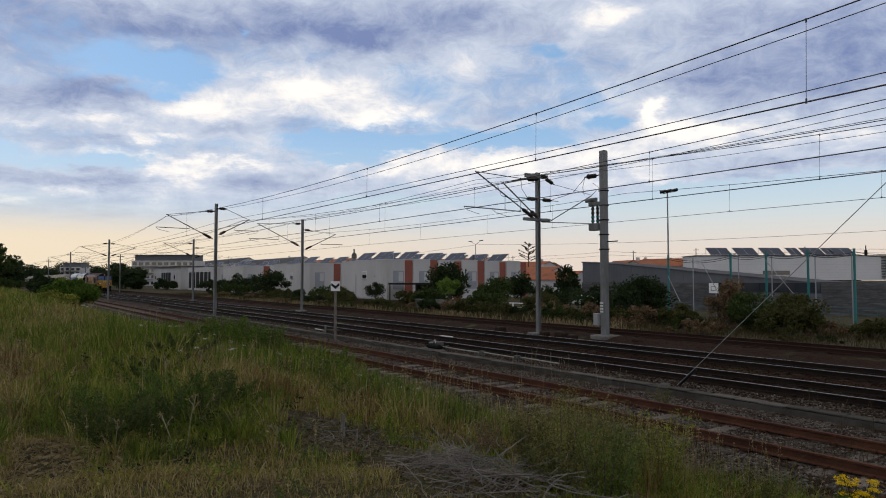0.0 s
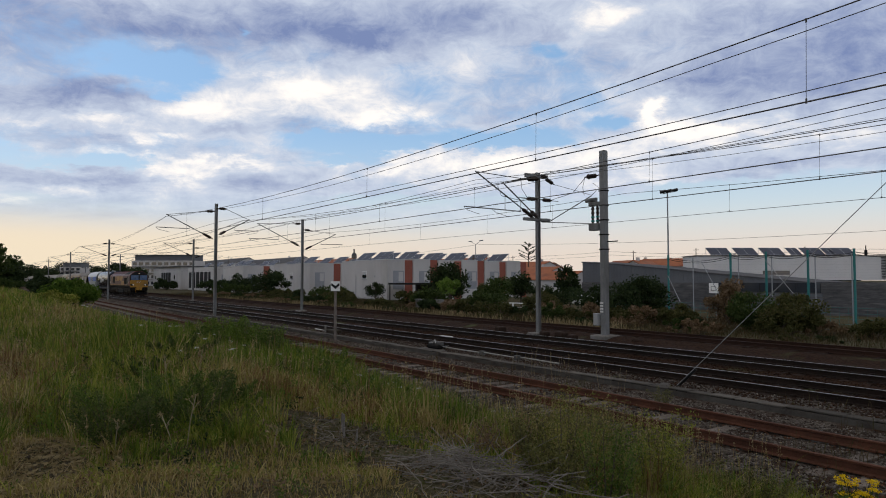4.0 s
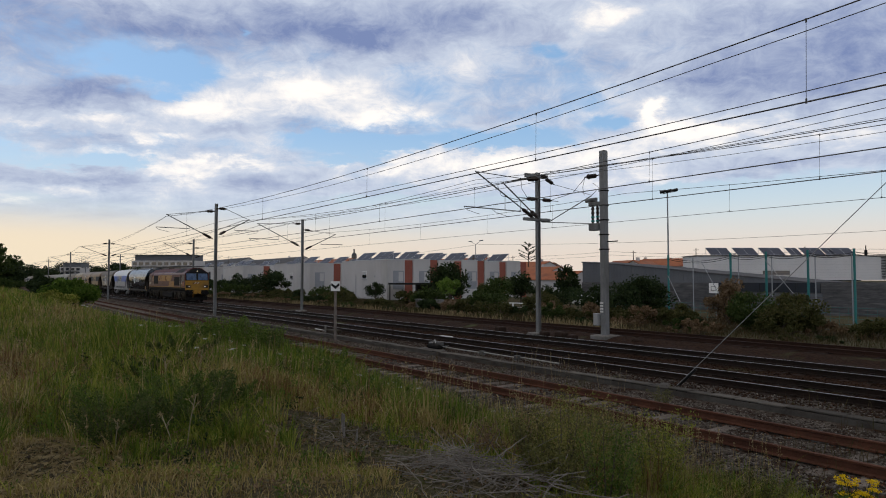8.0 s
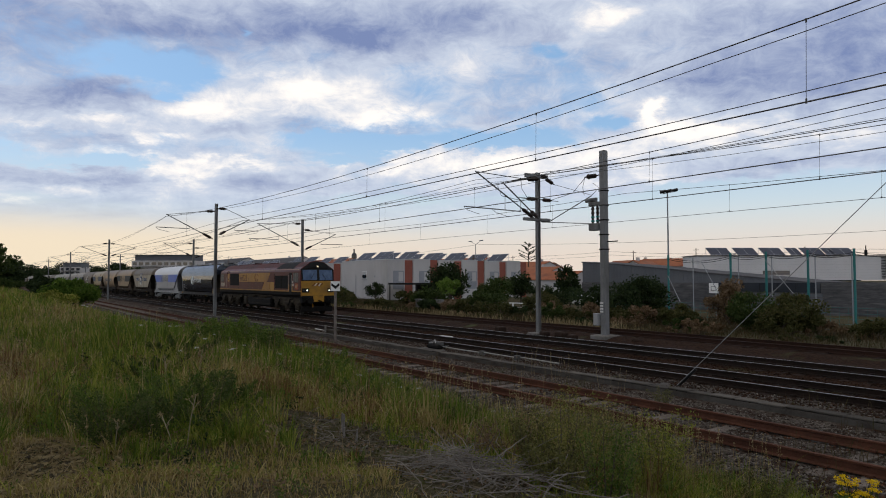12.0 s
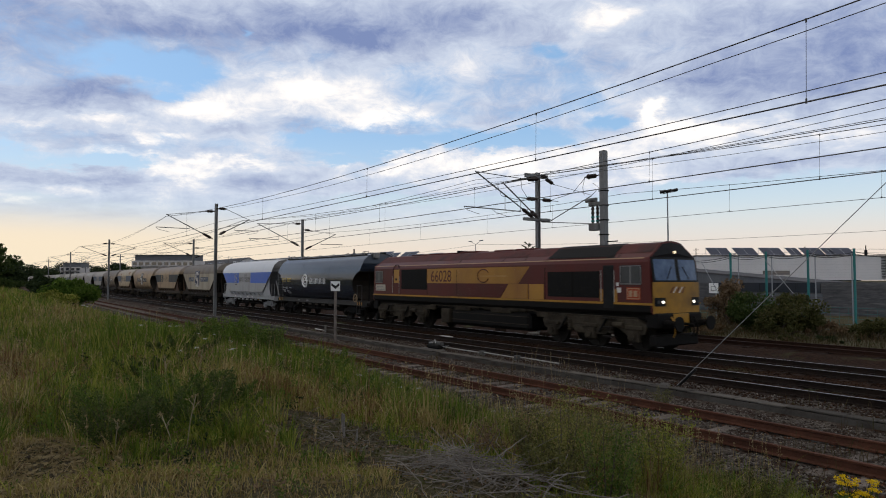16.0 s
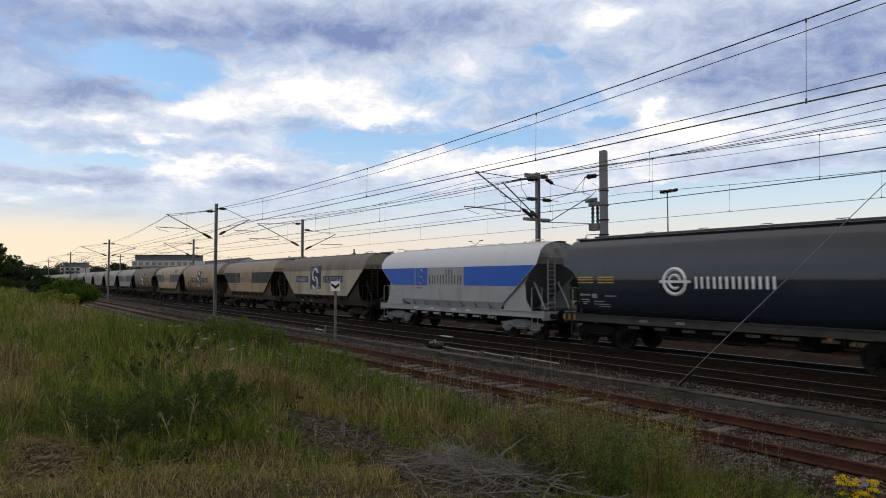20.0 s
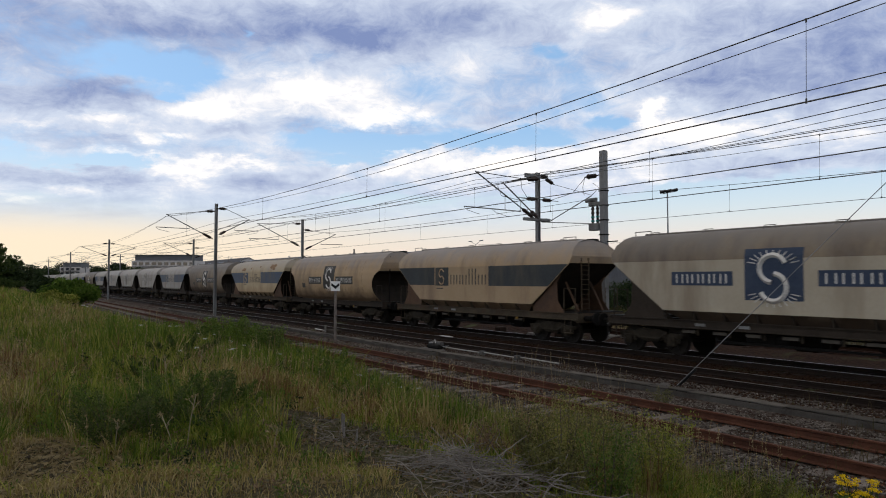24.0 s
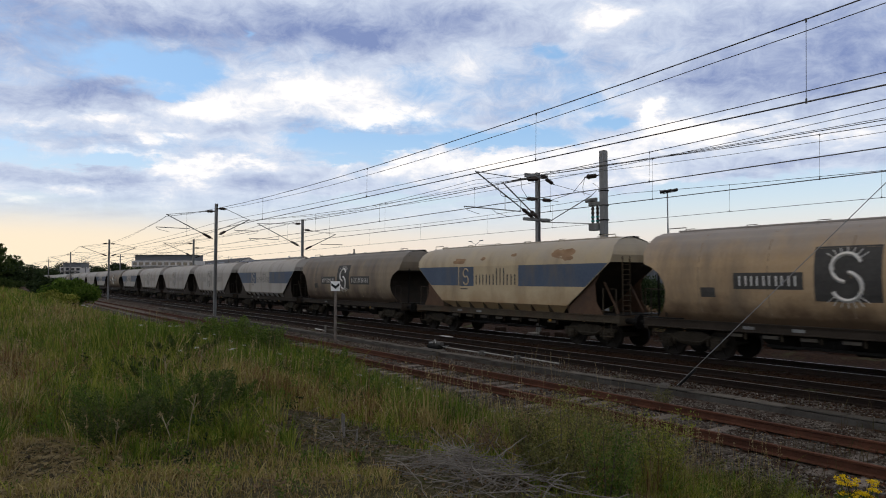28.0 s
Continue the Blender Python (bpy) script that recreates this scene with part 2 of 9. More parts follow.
# ---- cloud layer: a far dome that drifts with the wind ----
def cloud_material():
    m = bpy.data.materials.new("evening_clouds")
    m.use_nodes = True
    m.cycles.emission_sampling = "NONE"
    n, l = m.node_tree.nodes, m.node_tree.links
    n.remove(n["Principled BSDF"])
    tc = n.new("ShaderNodeTexCoord")
    nm = n.new("ShaderNodeVectorMath")
    nm.operation = "NORMALIZE"
    l.new(tc.outputs["Object"], nm.inputs[0])
    d = nm.outputs["Vector"]

    def mth(op, a, c=0.0, e=None, clamp=False):
        x = n.new("ShaderNodeMath")
        x.operation = op
        x.use_clamp = clamp
        for i, v in enumerate((a, c) if e is None else (a, c, e)):
            if isinstance(v, (int, float)):
                x.inputs[i].default_value = v
            else:
                l.new(v, x.inputs[i])
        return x.outputs[0]

    def dot(vec):
        x = n.new("ShaderNodeVectorMath")
        x.operation = "DOT_PRODUCT"
        l.new(d, x.inputs[0])
        x.inputs[1].default_value = vec
        return x.outputs["Value"]

    def rng(src, lo, hi, a=0.0, c=1.0, smooth=True):
        r = n.new("ShaderNodeMapRange")
        r.interpolation_type = "SMOOTHSTEP" if smooth else "LINEAR"
        for k, v in (("From Min", lo), ("From Max", hi), ("To Min", a), ("To Max", c)):
            r.inputs[k].default_value = v
        l.new(src, r.inputs["Value"])
        return r.outputs["Result"]

    def mixc(f, a, c):
        x = n.new("ShaderNodeMix")
        x.data_type = "RGBA"
        l.new(f, x.inputs["Factor"])
        for k, v in (("A", a), ("B", c)):
            if isinstance(v, tuple):
                x.inputs[k].default_value = (*v, 1)
            else:
                l.new(v, x.inputs[k])
        return x.outputs["Result"]

    az = mth("MULTIPLY", mth("ARCTAN2", dot((0.5645, 0.8254, 0)), dot((-0.8254, 0.5645, 0))), 57.29578)
    el = mth("MULTIPLY", mth("ARCSINE", dot((0, 0, 1))), 57.29578)
    # coordinates on a flat layer overhead
    up = mth("ADD", mth("MAXIMUM", dot((0, 0, 1)), 0.0), 0.13)
    cx = n.new("ShaderNodeCombineXYZ")
    l.new(mth("DIVIDE", dot((0.5645, 0.8254, 0)), up), cx.inputs[0])
    l.new(mth("DIVIDE", dot((-0.8254, 0.5645, 0)), up), cx.inputs[1])
    cx.inputs[2].default_value = 4.0

    ca = n.new("ShaderNodeCombineXYZ")
    l.new(mth("MULTIPLY", az, 0.1), ca.inputs[0])
    l.new(mth("MULTIPLY", el, 0.17), ca.inputs[1])

    def fbm(scale, detail, rough, dist=0.0, w=0.0, stretch=(1, 1, 1), flat=True):
        mp = n.new("ShaderNodeMapping")
        mp.inputs["Location"].default_value = (w, w * 1.7, w * 0.3)
        mp.inputs["Scale"].default_value = stretch
        l.new((cx if flat else ca).outputs[0], mp.inputs["Vector"])
        t = n.new("ShaderNodeTexNoise")
        t.inputs["Scale"].default_value = scale
        t.inputs["Detail"].default_value = detail
        t.inputs["Roughness"].default_value = rough
        t.inputs["Distortion"].default_value = dist
        l.new(mp.outputs["Vector"], t.inputs["Vector"])
        return t.outputs["Fac"]

    wa, we = fbm(4.0, 5, 0.6, 0, 11.0), fbm(4.0, 5, 0.6, 0, 23.0)
    wb, wf = fbm(2.6, 7, 0.62, 0, 31.0, flat=False), fbm(2.6, 7, 0.62, 0, 43.0, flat=False)
    azw = mth("MULTIPLY_ADD", mth("SUBTRACT", wb, 0.5), 4.5, mth("MULTIPLY_ADD", mth("SUBTRACT", wa, 0.5), 5.0, az))
    elw = mth("MULTIPLY_ADD", mth("SUBTRACT", wf, 0.5), 2.2, mth("MULTIPLY_ADD", mth("SUBTRACT", we, 0.5), 2.2, el))

    def blobs(rows):
        """Soft patches: azimuth, elevation, half widths, weight."""
        tot = None
        for a, e, ra, re, w in rows:
            u = mth("MULTIPLY_ADD", azw, 1.0 / ra, -a / ra)
            v = mth("MULTIPLY_ADD", elw, 1.0 / re, -e / re)
            q = mth("MULTIPLY_ADD", u, u, mth("MULTIPLY", v, v))
            g = mth("EXPONENT", mth("MULTIPLY", mth("POWER", q, 1.12), -0.9))
            tot = mth("MULTIPLY", g, w) if tot is None else mth("MULTIPLY_ADD", g, w, tot)
        return tot

    # gaps of blue (negative) and banks (positive)
    cover = mth("ADD", blobs(GAPS), blobs(BANKS))
    light = mth("ADD", mth("ADD", blobs(LIGHTS), blobs(LIT_EDGES)), mth("ADD", blobs(DARKS), blobs(STREAKS)))
    f1 = fbm(3.0, 10, 0.6, 0.3, 0.0)
    f2 = fbm(2.6, 10, 0.58, 0.3, 5.0, (0.75, 1.25, 1))
    f3 = fbm(3.4, 12, 0.68, 0.5, 9.0, flat=False)
    dens = mth("ADD", mth("MULTIPLY_ADD", mth("SUBTRACT", f1, 0.5), 0.8, 0.62), cover)
    dens = mth("MULTIPLY_ADD", mth("SUBTRACT", f3, 0.5), 0.75, dens)
    dens = mth("MULTIPLY_ADD", rng(el, 18, 26), 0.3, dens)
    cov = rng(dens, 0.18, 0.80)
    cov = mth("MULTIPLY", cov, rng(el, 3.2, 7.5))
    shade = mth("ADD", mth("MULTIPLY_ADD", mth("SUBTRACT", f2, 0.5), 0.8, 0.49), light)
    shade = mth("MULTIPLY_ADD", mth("SUBTRACT", f3, 0.5), 1.25, shade)
    shade = mth("MULTIPLY_ADD", mth("SUBTRACT", f1, 0.5), -0.3, shade)
    c = mixc(rng(shade, -0.3, 0.5, 0.0, 1.0, False), C_DARK, C_MID)
    c = mixc(rng(shade, 0.46, 1.22), c, C_LIT)
    c = mixc(rng(el, 24.0, 48.0, 0.0, 0.85), c, C_OVER)
    hz = mixc(rng(el, 1.5, 6.8), HAZE_LOW, HAZE_HIGH)
    hz = mixc(mth("MULTIPLY", rng(az, 10.0, -35.0), rng(el, 6.5, 2.5)), hz, HAZE_LEFT)
    hf = rng(el, 14.5, 3.5, 0.0, 0.94)
    veil = mixc(hf, BLUE, hz)
    col = mixc(cov, veil, c)
    fac = mth("SUBTRACT", 1.0, mth("MULTIPLY", mth("MULTIPLY", mth("SUBTRACT", 1.0, hf), 0.5), mth("SUBTRACT", 1.0, mth("MULTIPLY", cov, 0.96))))
    em = n.new("ShaderNodeEmission")
    em.inputs["Strength"].default_value = CLOUD_POWER
    l.new(col, em.inputs["Color"])
    tr = n.new("ShaderNodeBsdfTransparent")
    mx = n.new("ShaderNodeMixShader")
    l.new(fac, mx.inputs["Fac"])
    l.new(tr.outputs[0], mx.inputs[1])
    l.new(em.outputs[0], mx.inputs[2])
    l.new(mx.outputs[0], n["Material Output"].inputs["Surface"])
    return m


CLOUD_POWER = 1.0
C_OVER = (0.64, 0.58, 0.53)
BLUE = (0.30, 0.55, 0.88)
C_DARK, C_MID, C_LIT = (0.20, 0.26, 0.47), (0.58, 0.645, 0.775), (1.12, 1.05, 0.98)
HAZE_LOW, HAZE_HIGH, HAZE_LEFT = (0.84, 0.70, 0.58), (0.68, 0.75, 0.755), (0.95, 0.78, 0.55)
# rows: azimuth and elevation of a patch, its half widths, its weight
GAPS = [(-23.8, 16.4, 3.6, 0.96, -0.95), (-23.0, 14.6, 1.5, 0.43, -0.60), (-5.5, 11.4, 5.5, 0.82, -0.95), (-8.4, 10.1, 2.9, 0.34, -0.50), (6.3, 11.8, 4.6, 0.67, -0.95),
        (14.8, 12.8, 2.0, 0.48, -0.80), (-31.0, 8.8, 4.1, 0.39, -0.60), (-25.3, 9.0, 2.9, 0.58, -0.65), (-10.7, 12.0, 1.4, 0.48, -0.50), (25.2, 6.6, 12.5, 1.16, -0.75),
        (28.2, 4.7, 11.6, 1.44, -0.70), (-2.4, 6.9, 9.6, 0.58, -0.35), (-32.6, 9.5, 1.9, 0.29, -0.40), (21.1, 7.6, 3.4, 0.58, -0.50), (8.5, 18.9, 0.7, 0.43, -0.35),
        (-16.7, 20.1, 0.4, 0.43, -0.30), (-0.2, 22.1, 43.3, 2.89, 0.35), (26.9, 15.9, 9.1, 4.33, 0.45), (-14.4, 8.2, 6.3, 1.69, 0.35)]
BANKS = [(8.5, 9.3, 7.2, 1.64, 0.50), (16.3, 7.6, 7.2, 1.06, 0.35), (-10.8, 15.4, 6.3, 2.17, 0.40), (-19.8, 13.5, 4.3, 1.44, 0.40), (-27.1, 12.1, 3.4, 1.06, 0.45), (-29.8, 13.1, 4.8, 1.44, 0.35), (2.2, 9.8, 6.3, 1.69, 0.45),
        (17.3, 13.5, 2.9, 1.44, 0.35), (26.8, 10.3, 9.6, 1.93, 0.40), (-20.1, 7.5, 5.3, 1.93, 0.40), (-30.0, 7.3, 6.7, 1.06, 0.30)]
LIGHTS = [(-12.7, 16.1, 2.9, 1.25, 0.55), (-8.9, 15.5, 3.6, 1.16, 0.42), (-4.6, 13.8, 4.3, 1.06, 0.45), (-7.0, 13.3, 2.9, 0.67, 0.38), (-27.1, 12.2, 2.6, 0.58, 0.55),
        (-21.1, 13.6, 2.0, 0.87, 0.35), (-18.1, 13.8, 2.8, 1.16, 0.45), (-14.5, 14.4, 2.2, 0.77, 0.25), (-23.5, 11.1, 2.0, 0.39, 0.45), (-25.7, 9.8, 2.4, 0.29, 0.35),
        (-31.1, 11.4, 1.9, 0.34, 0.35), (-21.0, 8.8, 2.6, 0.96, 0.45), (-22.2, 7.6, 2.2, 1.06, 0.40), (-17.1, 9.6, 3.4, 0.39, 0.40)]
LIT_EDGES = [(7.5, 9.4, 5.8, 1.06, 0.35), (13.2, 10.4, 3.9, 0.77, 0.32), (16.8, 8.2, 3.9, 0.58, 0.25), (-3.1, 9.8, 2.9, 1.35, 0.50), (3.2, 10.2, 3.9, 0.87, 0.35), (17.9, 13.8, 1.0, 1.16, 0.85), (21.1, 11.4, 2.9, 1.25, 0.55), (18.8, 12.0, 2.4, 0.96, 0.40),
        (25.3, 11.8, 4.3, 0.48, 0.35), (29.4, 10.3, 4.3, 0.58, 0.30), (13.3, 20.8, 2.6, 0.77, 0.50), (15.6, 21.2, 1.9, 0.58, 0.30), (-23.0, 18.0, 2.2, 0.43, 0.40),
        (-32.6, 5.7, 1.5, 0.29, 0.45), (-29.3, 6.7, 2.9, 0.39, 0.20), (23.1, 6.9, 2.9, 0.29, 0.25), (1.8, 17.7, 3.4, 1.25, 0.22), (29.2, 14.8, 1.9, 0.48, 0.15)]
DARKS = [(-26.5, 19.0, 12.5, 2.02, -0.62), (-31.7, 15.6, 6.3, 2.21, -0.40), (-31.6, 13.4, 5.3, 1.16, -0.35), (-10.8, 20.9, 7.2, 1.64, -0.60), (-4.6, 19.9, 5.3, 1.16, -0.50),
        (1.8, 21.8, 3.9, 1.25, -0.55), (-21.6, 17.5, 1.9, 0.48, -0.35), (26.6, 17.6, 7.2, 2.41, -0.55), (29.2, 14.4, 5.8, 1.93, -0.42), (21.2, 15.3, 3.4, 1.64, -0.40),
        (9.5, 17.0, 6.7, 2.41, -0.22), (6.6, 20.2, 4.3, 1.44, -0.20), (32.8, 16.6, 2.9, 2.89, -0.35)]
STREAKS = [(-6.0, 12.5, 6.3, 0.29, -0.55), (-28.2, 10.3, 7.2, 0.43, -0.30), (-28.2, 7.7, 8.2, 0.58, -0.30), (-14.4, 8.1, 3.6, 0.77, -0.30), (-11.7, 13.1, 2.9, 0.39, -0.30),
        (-6.9, 10.3, 2.9, 0.24, -0.40), (-29.2, 5.1, 7.2, 0.87, -0.22), (29.0, 8.8, 5.8, 0.39, -0.30), (24.8, 8.1, 5.8, 0.29, -0.25), (5.1, 13.8, 2.9, 0.58, -0.20),
        (-18.0, 12.3, 2.9, 0.34, -0.25), (-26.0, 14.3, 2.9, 0.58, -0.25)]


def sky_dome():
    rad, nu, nv = 3500.0, 72, 18
    vs, fs = [], []
    for j in range(nv + 1):
        e = radians(-1.0 + 91.0 * j / nv)
        for i in range(nu):
            a = 2 * math.pi * i / nu
            vs.append((rad * math.cos(e) * math.cos(a), rad * math.cos(e) * math.sin(a), rad * math.sin(e)))
    for j in range(nv):
        for i in range(nu):
            k = (i + 1) % nu
            fs.append((j * nu + i, j * nu + k, (j + 1) * nu + k, (j + 1) * nu + i))
    ob = raw("backdrop", vs, fs, cloud_material(), smooth=True)
    return tagged(ob, "evening sky of lilac and white drifting clouds", "sky", kind="structure")


clouds = sky_dome()

# ---- ground: one sheet to the horizon ----
TRACKS = (10.93, 16.42, 20.3, 26.7)      # centre lines, running along x; rail tops at z = 0


def ground_z(x, y):
    """Height of the ground: a bank under the camera, the ballast beds, and the flat land beyond."""
    x, y = np.asarray(x, float), np.asarray(y, float)
    bed = np.full(np.broadcast(x, y).shape, -0.36)
    for yc in TRACKS:
        bed = np.maximum(bed, -0.36 + 0.17 * smooth01((2.35 - np.abs(y - yc)) / 1.0))
    top = 0.93 + 0.75 * smooth01((-x - 6) / 36) + 0.5 * smooth01((-x - 50) / 60)
    toe = 8.7
    start = 2.6 - 2.6 * smooth01((-x - 14) / 22)
    bank = top + (-0.34 - top) * smooth01((y - start) / (toe - start))
    lump = 0.07 * np.sin(1.7 * x + 0.9 * y) * np.sin(1.1 * y - 0.6 * x + 1.0) + 0.04 * np.sin(3.9 * x - 2.3 * y + 0.5)
    bank = bank + lump * smooth01((toe - y) / 3)
    far = -0.42 + 0.15 * np.sin(0.31 * x) * np.sin(0.23 * y + 1) - 1.35 * smooth01((y - 43) / 6) * smooth01((x + 84) / 14)
    z = np.where(y < toe, bank, bed)
    z = np.where(y > 29.5, np.minimum(bed, -0.36) + (far + 0.36) * smooth01((y - 29.5) / 4), z)
    return z


def lines(stops):
    """Grid lines: (from, step) pairs up to the last stop."""
    v = []
    for (a, s), (b, _) in zip(stops[:-1], stops[1:]):
        v += list(np.arange(a, b - 1e-6, s))
    return np.array(v + [stops[-1][0]])


gx = lines([(-4600, 400), (-600, 40), (-160, 6), (-60, 1.0), (-30, 0.3), (3, 3), (60, 60), (1200, 400), (3600, 400)])
gy = lines([(-3600, 400), (-400, 40), (-40, 4), (-4, 0.3), (31, 1.0), (60, 10), (200, 100), (1200, 400), (4600, 400)])
GX, GY = np.meshgrid(gx, gy, indexing="ij")
GZ = ground_z(GX, GY)
nx, ny = GX.shape
idx = np.arange(nx * ny).reshape(nx, ny)
quads = np.stack([idx[:-1, :-1], idx[1:, :-1], idx[1:, 1:], idx[:-1, 1:]], -1).reshape(-1, 4)


def ground_material():
    m = bpy.data.materials.new("ground_soil_and_ballast")
    m.use_nodes = True
    n, l = m.node_tree.nodes, m.node_tree.links
    b = n["Principled BSDF"]
    tc = n.new("ShaderNodeTexCoord")
    sep = n.new("ShaderNodeSeparateXYZ")
    l.new(tc.outputs["Object"], sep.inputs[0])

    def noise_tex(scale, detail=5, rough=0.55):
        t = n.new("ShaderNodeTexNoise")
        t.inputs["Scale"].default_value = scale
        t.inputs["Detail"].default_value = detail
        t.inputs["Roughness"].default_value = rough
        l.new(tc.outputs["Object"], t.inputs["Vector"])
        return t.outputs["Fac"]

    def ramp(src, lo, hi, a=0.0, c=1.0):
        r = n.new("ShaderNodeMapRange")
        for k, v in (("From Min", lo), ("From Max", hi), ("To Min", a), ("To Max", c)):
            r.inputs[k].default_value = v
        l.new(src, r.inputs["Value"])
        return r.outputs["Result"]

    def mixc(f, a, c):
        x = n.new("ShaderNodeMix")
        x.data_type = "RGBA"
        l.new(f, x.inputs["Factor"])
        for k, v in (("A", a), ("B", c)):
            if isinstance(v, tuple):
                x.inputs[k].default_value = (*v, 1)
            else:
                l.new(v, x.inputs[k])
        return x.outputs["Result"]

    def math2(op, a, c):
        x = n.new("ShaderNodeMath")
        x.operation = op
        for i, v in enumerate((a, c)):
            if isinstance(v, (int, float)):
                x.inputs[i].default_value = v
            else:
                l.new(v, x.inputs[i])
        return x.outputs[0]

    n1, n2, n3 = noise_tex(0.5), noise_tex(2.2), noise_tex(30, 3)
    v = n.new("ShaderNodeTexVoronoi")
    v.inputs["Scale"].default_value = 19
    l.new(tc.outputs["Object"], v.inputs["Vector"])
    vs = n.new("ShaderNodeSeparateColor")
    l.new(v.outputs["Color"], vs.inputs[0])
    soil = mixc(ramp(n2, 0.35, 0.65), (0.042, 0.033, 0.022), (0.050, 0.052, 0.020))
    soil = mixc(ramp(n3, 0.4, 0.7), soil, (0.10, 0.086, 0.054))
    grey = mixc(ramp(vs.outputs[0], 0, 1), (0.040, 0.031, 0.024), (0.125, 0.110, 0.094))
    brown = mixc(ramp(vs.outputs[1], 0, 1), (0.013, 0.007, 0.0045), (0.042, 0.022, 0.013))
    yy = math2("ADD", sep.outputs[1], math2("MULTIPLY", math2("SUBTRACT", n1, 0.5), 2.4))
    ball = mixc(ramp(yy, 14.3, 15.6), mixc(ramp(n2, 0.42, 0.6), grey, brown), brown)
    ball = mixc(ramp(n1, 0.6, 0.72), ball, (0.06, 0.068, 0.03))
    col = mixc(math2("MULTIPLY", ramp(yy, 8.3, 8.9), ramp(yy, 30.0, 29.2)), soil, ball)
    l.new(col, b.inputs["Base Color"])
    b.inputs["Roughness"].default_value = 0.95
    b.inputs["Specular IOR Level"].default_value = 0.06
    bp = n.new("ShaderNodeBump")
    bp.inputs["Strength"].default_value = 0.8
    bp.inputs["Distance"].default_value = 0.04
    l.new(math2("SUBTRACT", 1.0, v.outputs["Distance"]), bp.inputs["Height"])
    l.new(bp.outputs["Normal"], b.inputs["Normal"])
    return m


ground = raw("ground", np.stack([GX, GY, GZ], -1).reshape(-1, 3), quads, ground_material(), smooth=True)
tagged(ground, "grassy bank, brown railway ballast and flat land beyond", "ground", kind="structure")

# ---- tracks ----
RAIL = [(-0.07, -0.16), (0.07, -0.16), (0.07, -0.148), (0.012, -0.125), (0.012, -0.045), (0.036, -0.034), (0.036, -0.003), (-0.036, -0.003), (-0.036, -0.034), (-0.012, -0.045), (-0.012, -0.125), (-0.07, -0.148)]


def make_track(yc, rail_mat, sleeper_mat, label, polished, near, wood):
    t = thing("railway_track", pose(0, yc, 0), label, "railway track", "railway tracks", "structure")
    for s in (-0.7525, 0.7525):
        bm = bmesh.new()
        extrude_x(bm, [(y + s, z) for y, z in RAIL], -420, 60)
        r = part("rail", bm, rail_mat, t)
        if polished:
            part("running_surface", B(-420, 60, s - 0.03, s + 0.03, -0.003, 0.001), M["railtop"], r, "polished steel running surface")
    hw, hl, hz = (0.125, 1.3, -0.155) if wood else (0.13, 1.15, -0.158)
    bm = B(-hw, hw, -hl, hl, hz - 0.14, hz, 0.012)
    first = None
    k = 0
    xs = np.arange(near[0], near[1], 0.6)
    for x in xs:
        x = float(x + random.uniform(-0.03, 0.03))
        if first is None:
            first = part("sleeper", bm, sleeper_mat, t)
            first.matrix_basis = pose(x, 0, random.uniform(-0.012, 0.0), 0, 0, random.uniform(-1, 1))
        else:
            share(first, x, random.uniform(-0.04, 0.04), random.uniform(-0.045, -0.005), random.uniform(-1.2, 1.2), t)
        k += 1
    bm = bmesh.new()
    for x in np.arange(near[0] - 160, near[0] - 0.3, 0.6):
        box(bm, x - hw, x + hw, -hl, hl, hz - 0.1, hz)
    tagged(part("far_sleepers", bm, sleeper_mat, t), kind="stuff")
    # rail clips joined: too small to pick apart
    bm = bmesh.new()
    for x in xs:
        for s in (-0.7525, 0.7525):
            for d in (-0.1, 0.1):
                box(bm, x - 0.05, x + 0.05, s + d - 0.035, s + d + 0.035, -0.158, -0.125)
    tagged(part("rail_clips", bm, rail_mat, t), kind="stuff")
    return t


make_track(TRACKS[0], M["rust"], M["sleeper"], "rusty disused siding on weathered wooden sleepers", False, (-62, 6), True)
make_track(TRACKS[1], M["railweb"], M["brownconc"], "main line track with polished rails on brown sleepers", True, (-66, 6), False)
make_track(TRACKS[2], M["railweb"], M["brownconc"], "main line track carrying the freight train", True, (-60, 4), False)
make_track(TRACKS[3], M["rustdark"], M["brownconc"], "rusty siding beside the overgrown verge", False, (-66, 2), True)

# ---- overhead line: masts and wires ----
def insulator(parent, a, b, r=0.055):
    """Ribbed insulator between a and b."""
    a, b = Vector(a), Vector(b)
    bm = bmesh.new()
    turn = (b - a).to_track_quat("Z", "Y").to_matrix()
    prof = [(0.0, 0.3), (0.12, 0.34), (0.17, 0.75)] + [p for i in range(5) for p in ((0.2 + i * 0.12, 0.85), (0.23 + i * 0.12, 1.12), (0.29 + i * 0.12, 0.92))] + [(0.83, 0.75), (0.88, 0.34), (1.0, 0.3)]
    rings = [[bm.verts.new(a.lerp(b, q) + turn @ Vector((math.cos(k * 0.7854), math.sin(k * 0.7854), 0)) * (r * f)) for k in range(8)] for q, f in prof]
    for u, v in zip(rings[:-1], rings[1:]):
        for k in range(8):
            bm.faces.new((u[k], u[(k + 1) % 8], v[(k + 1) % 8], v[k]))
    bm.faces.new(rings[0][::-1])
    bm.faces.new(rings[-1])
    return part("insulator", bm, M["insul"], parent, "dark brown ribbed insulator")


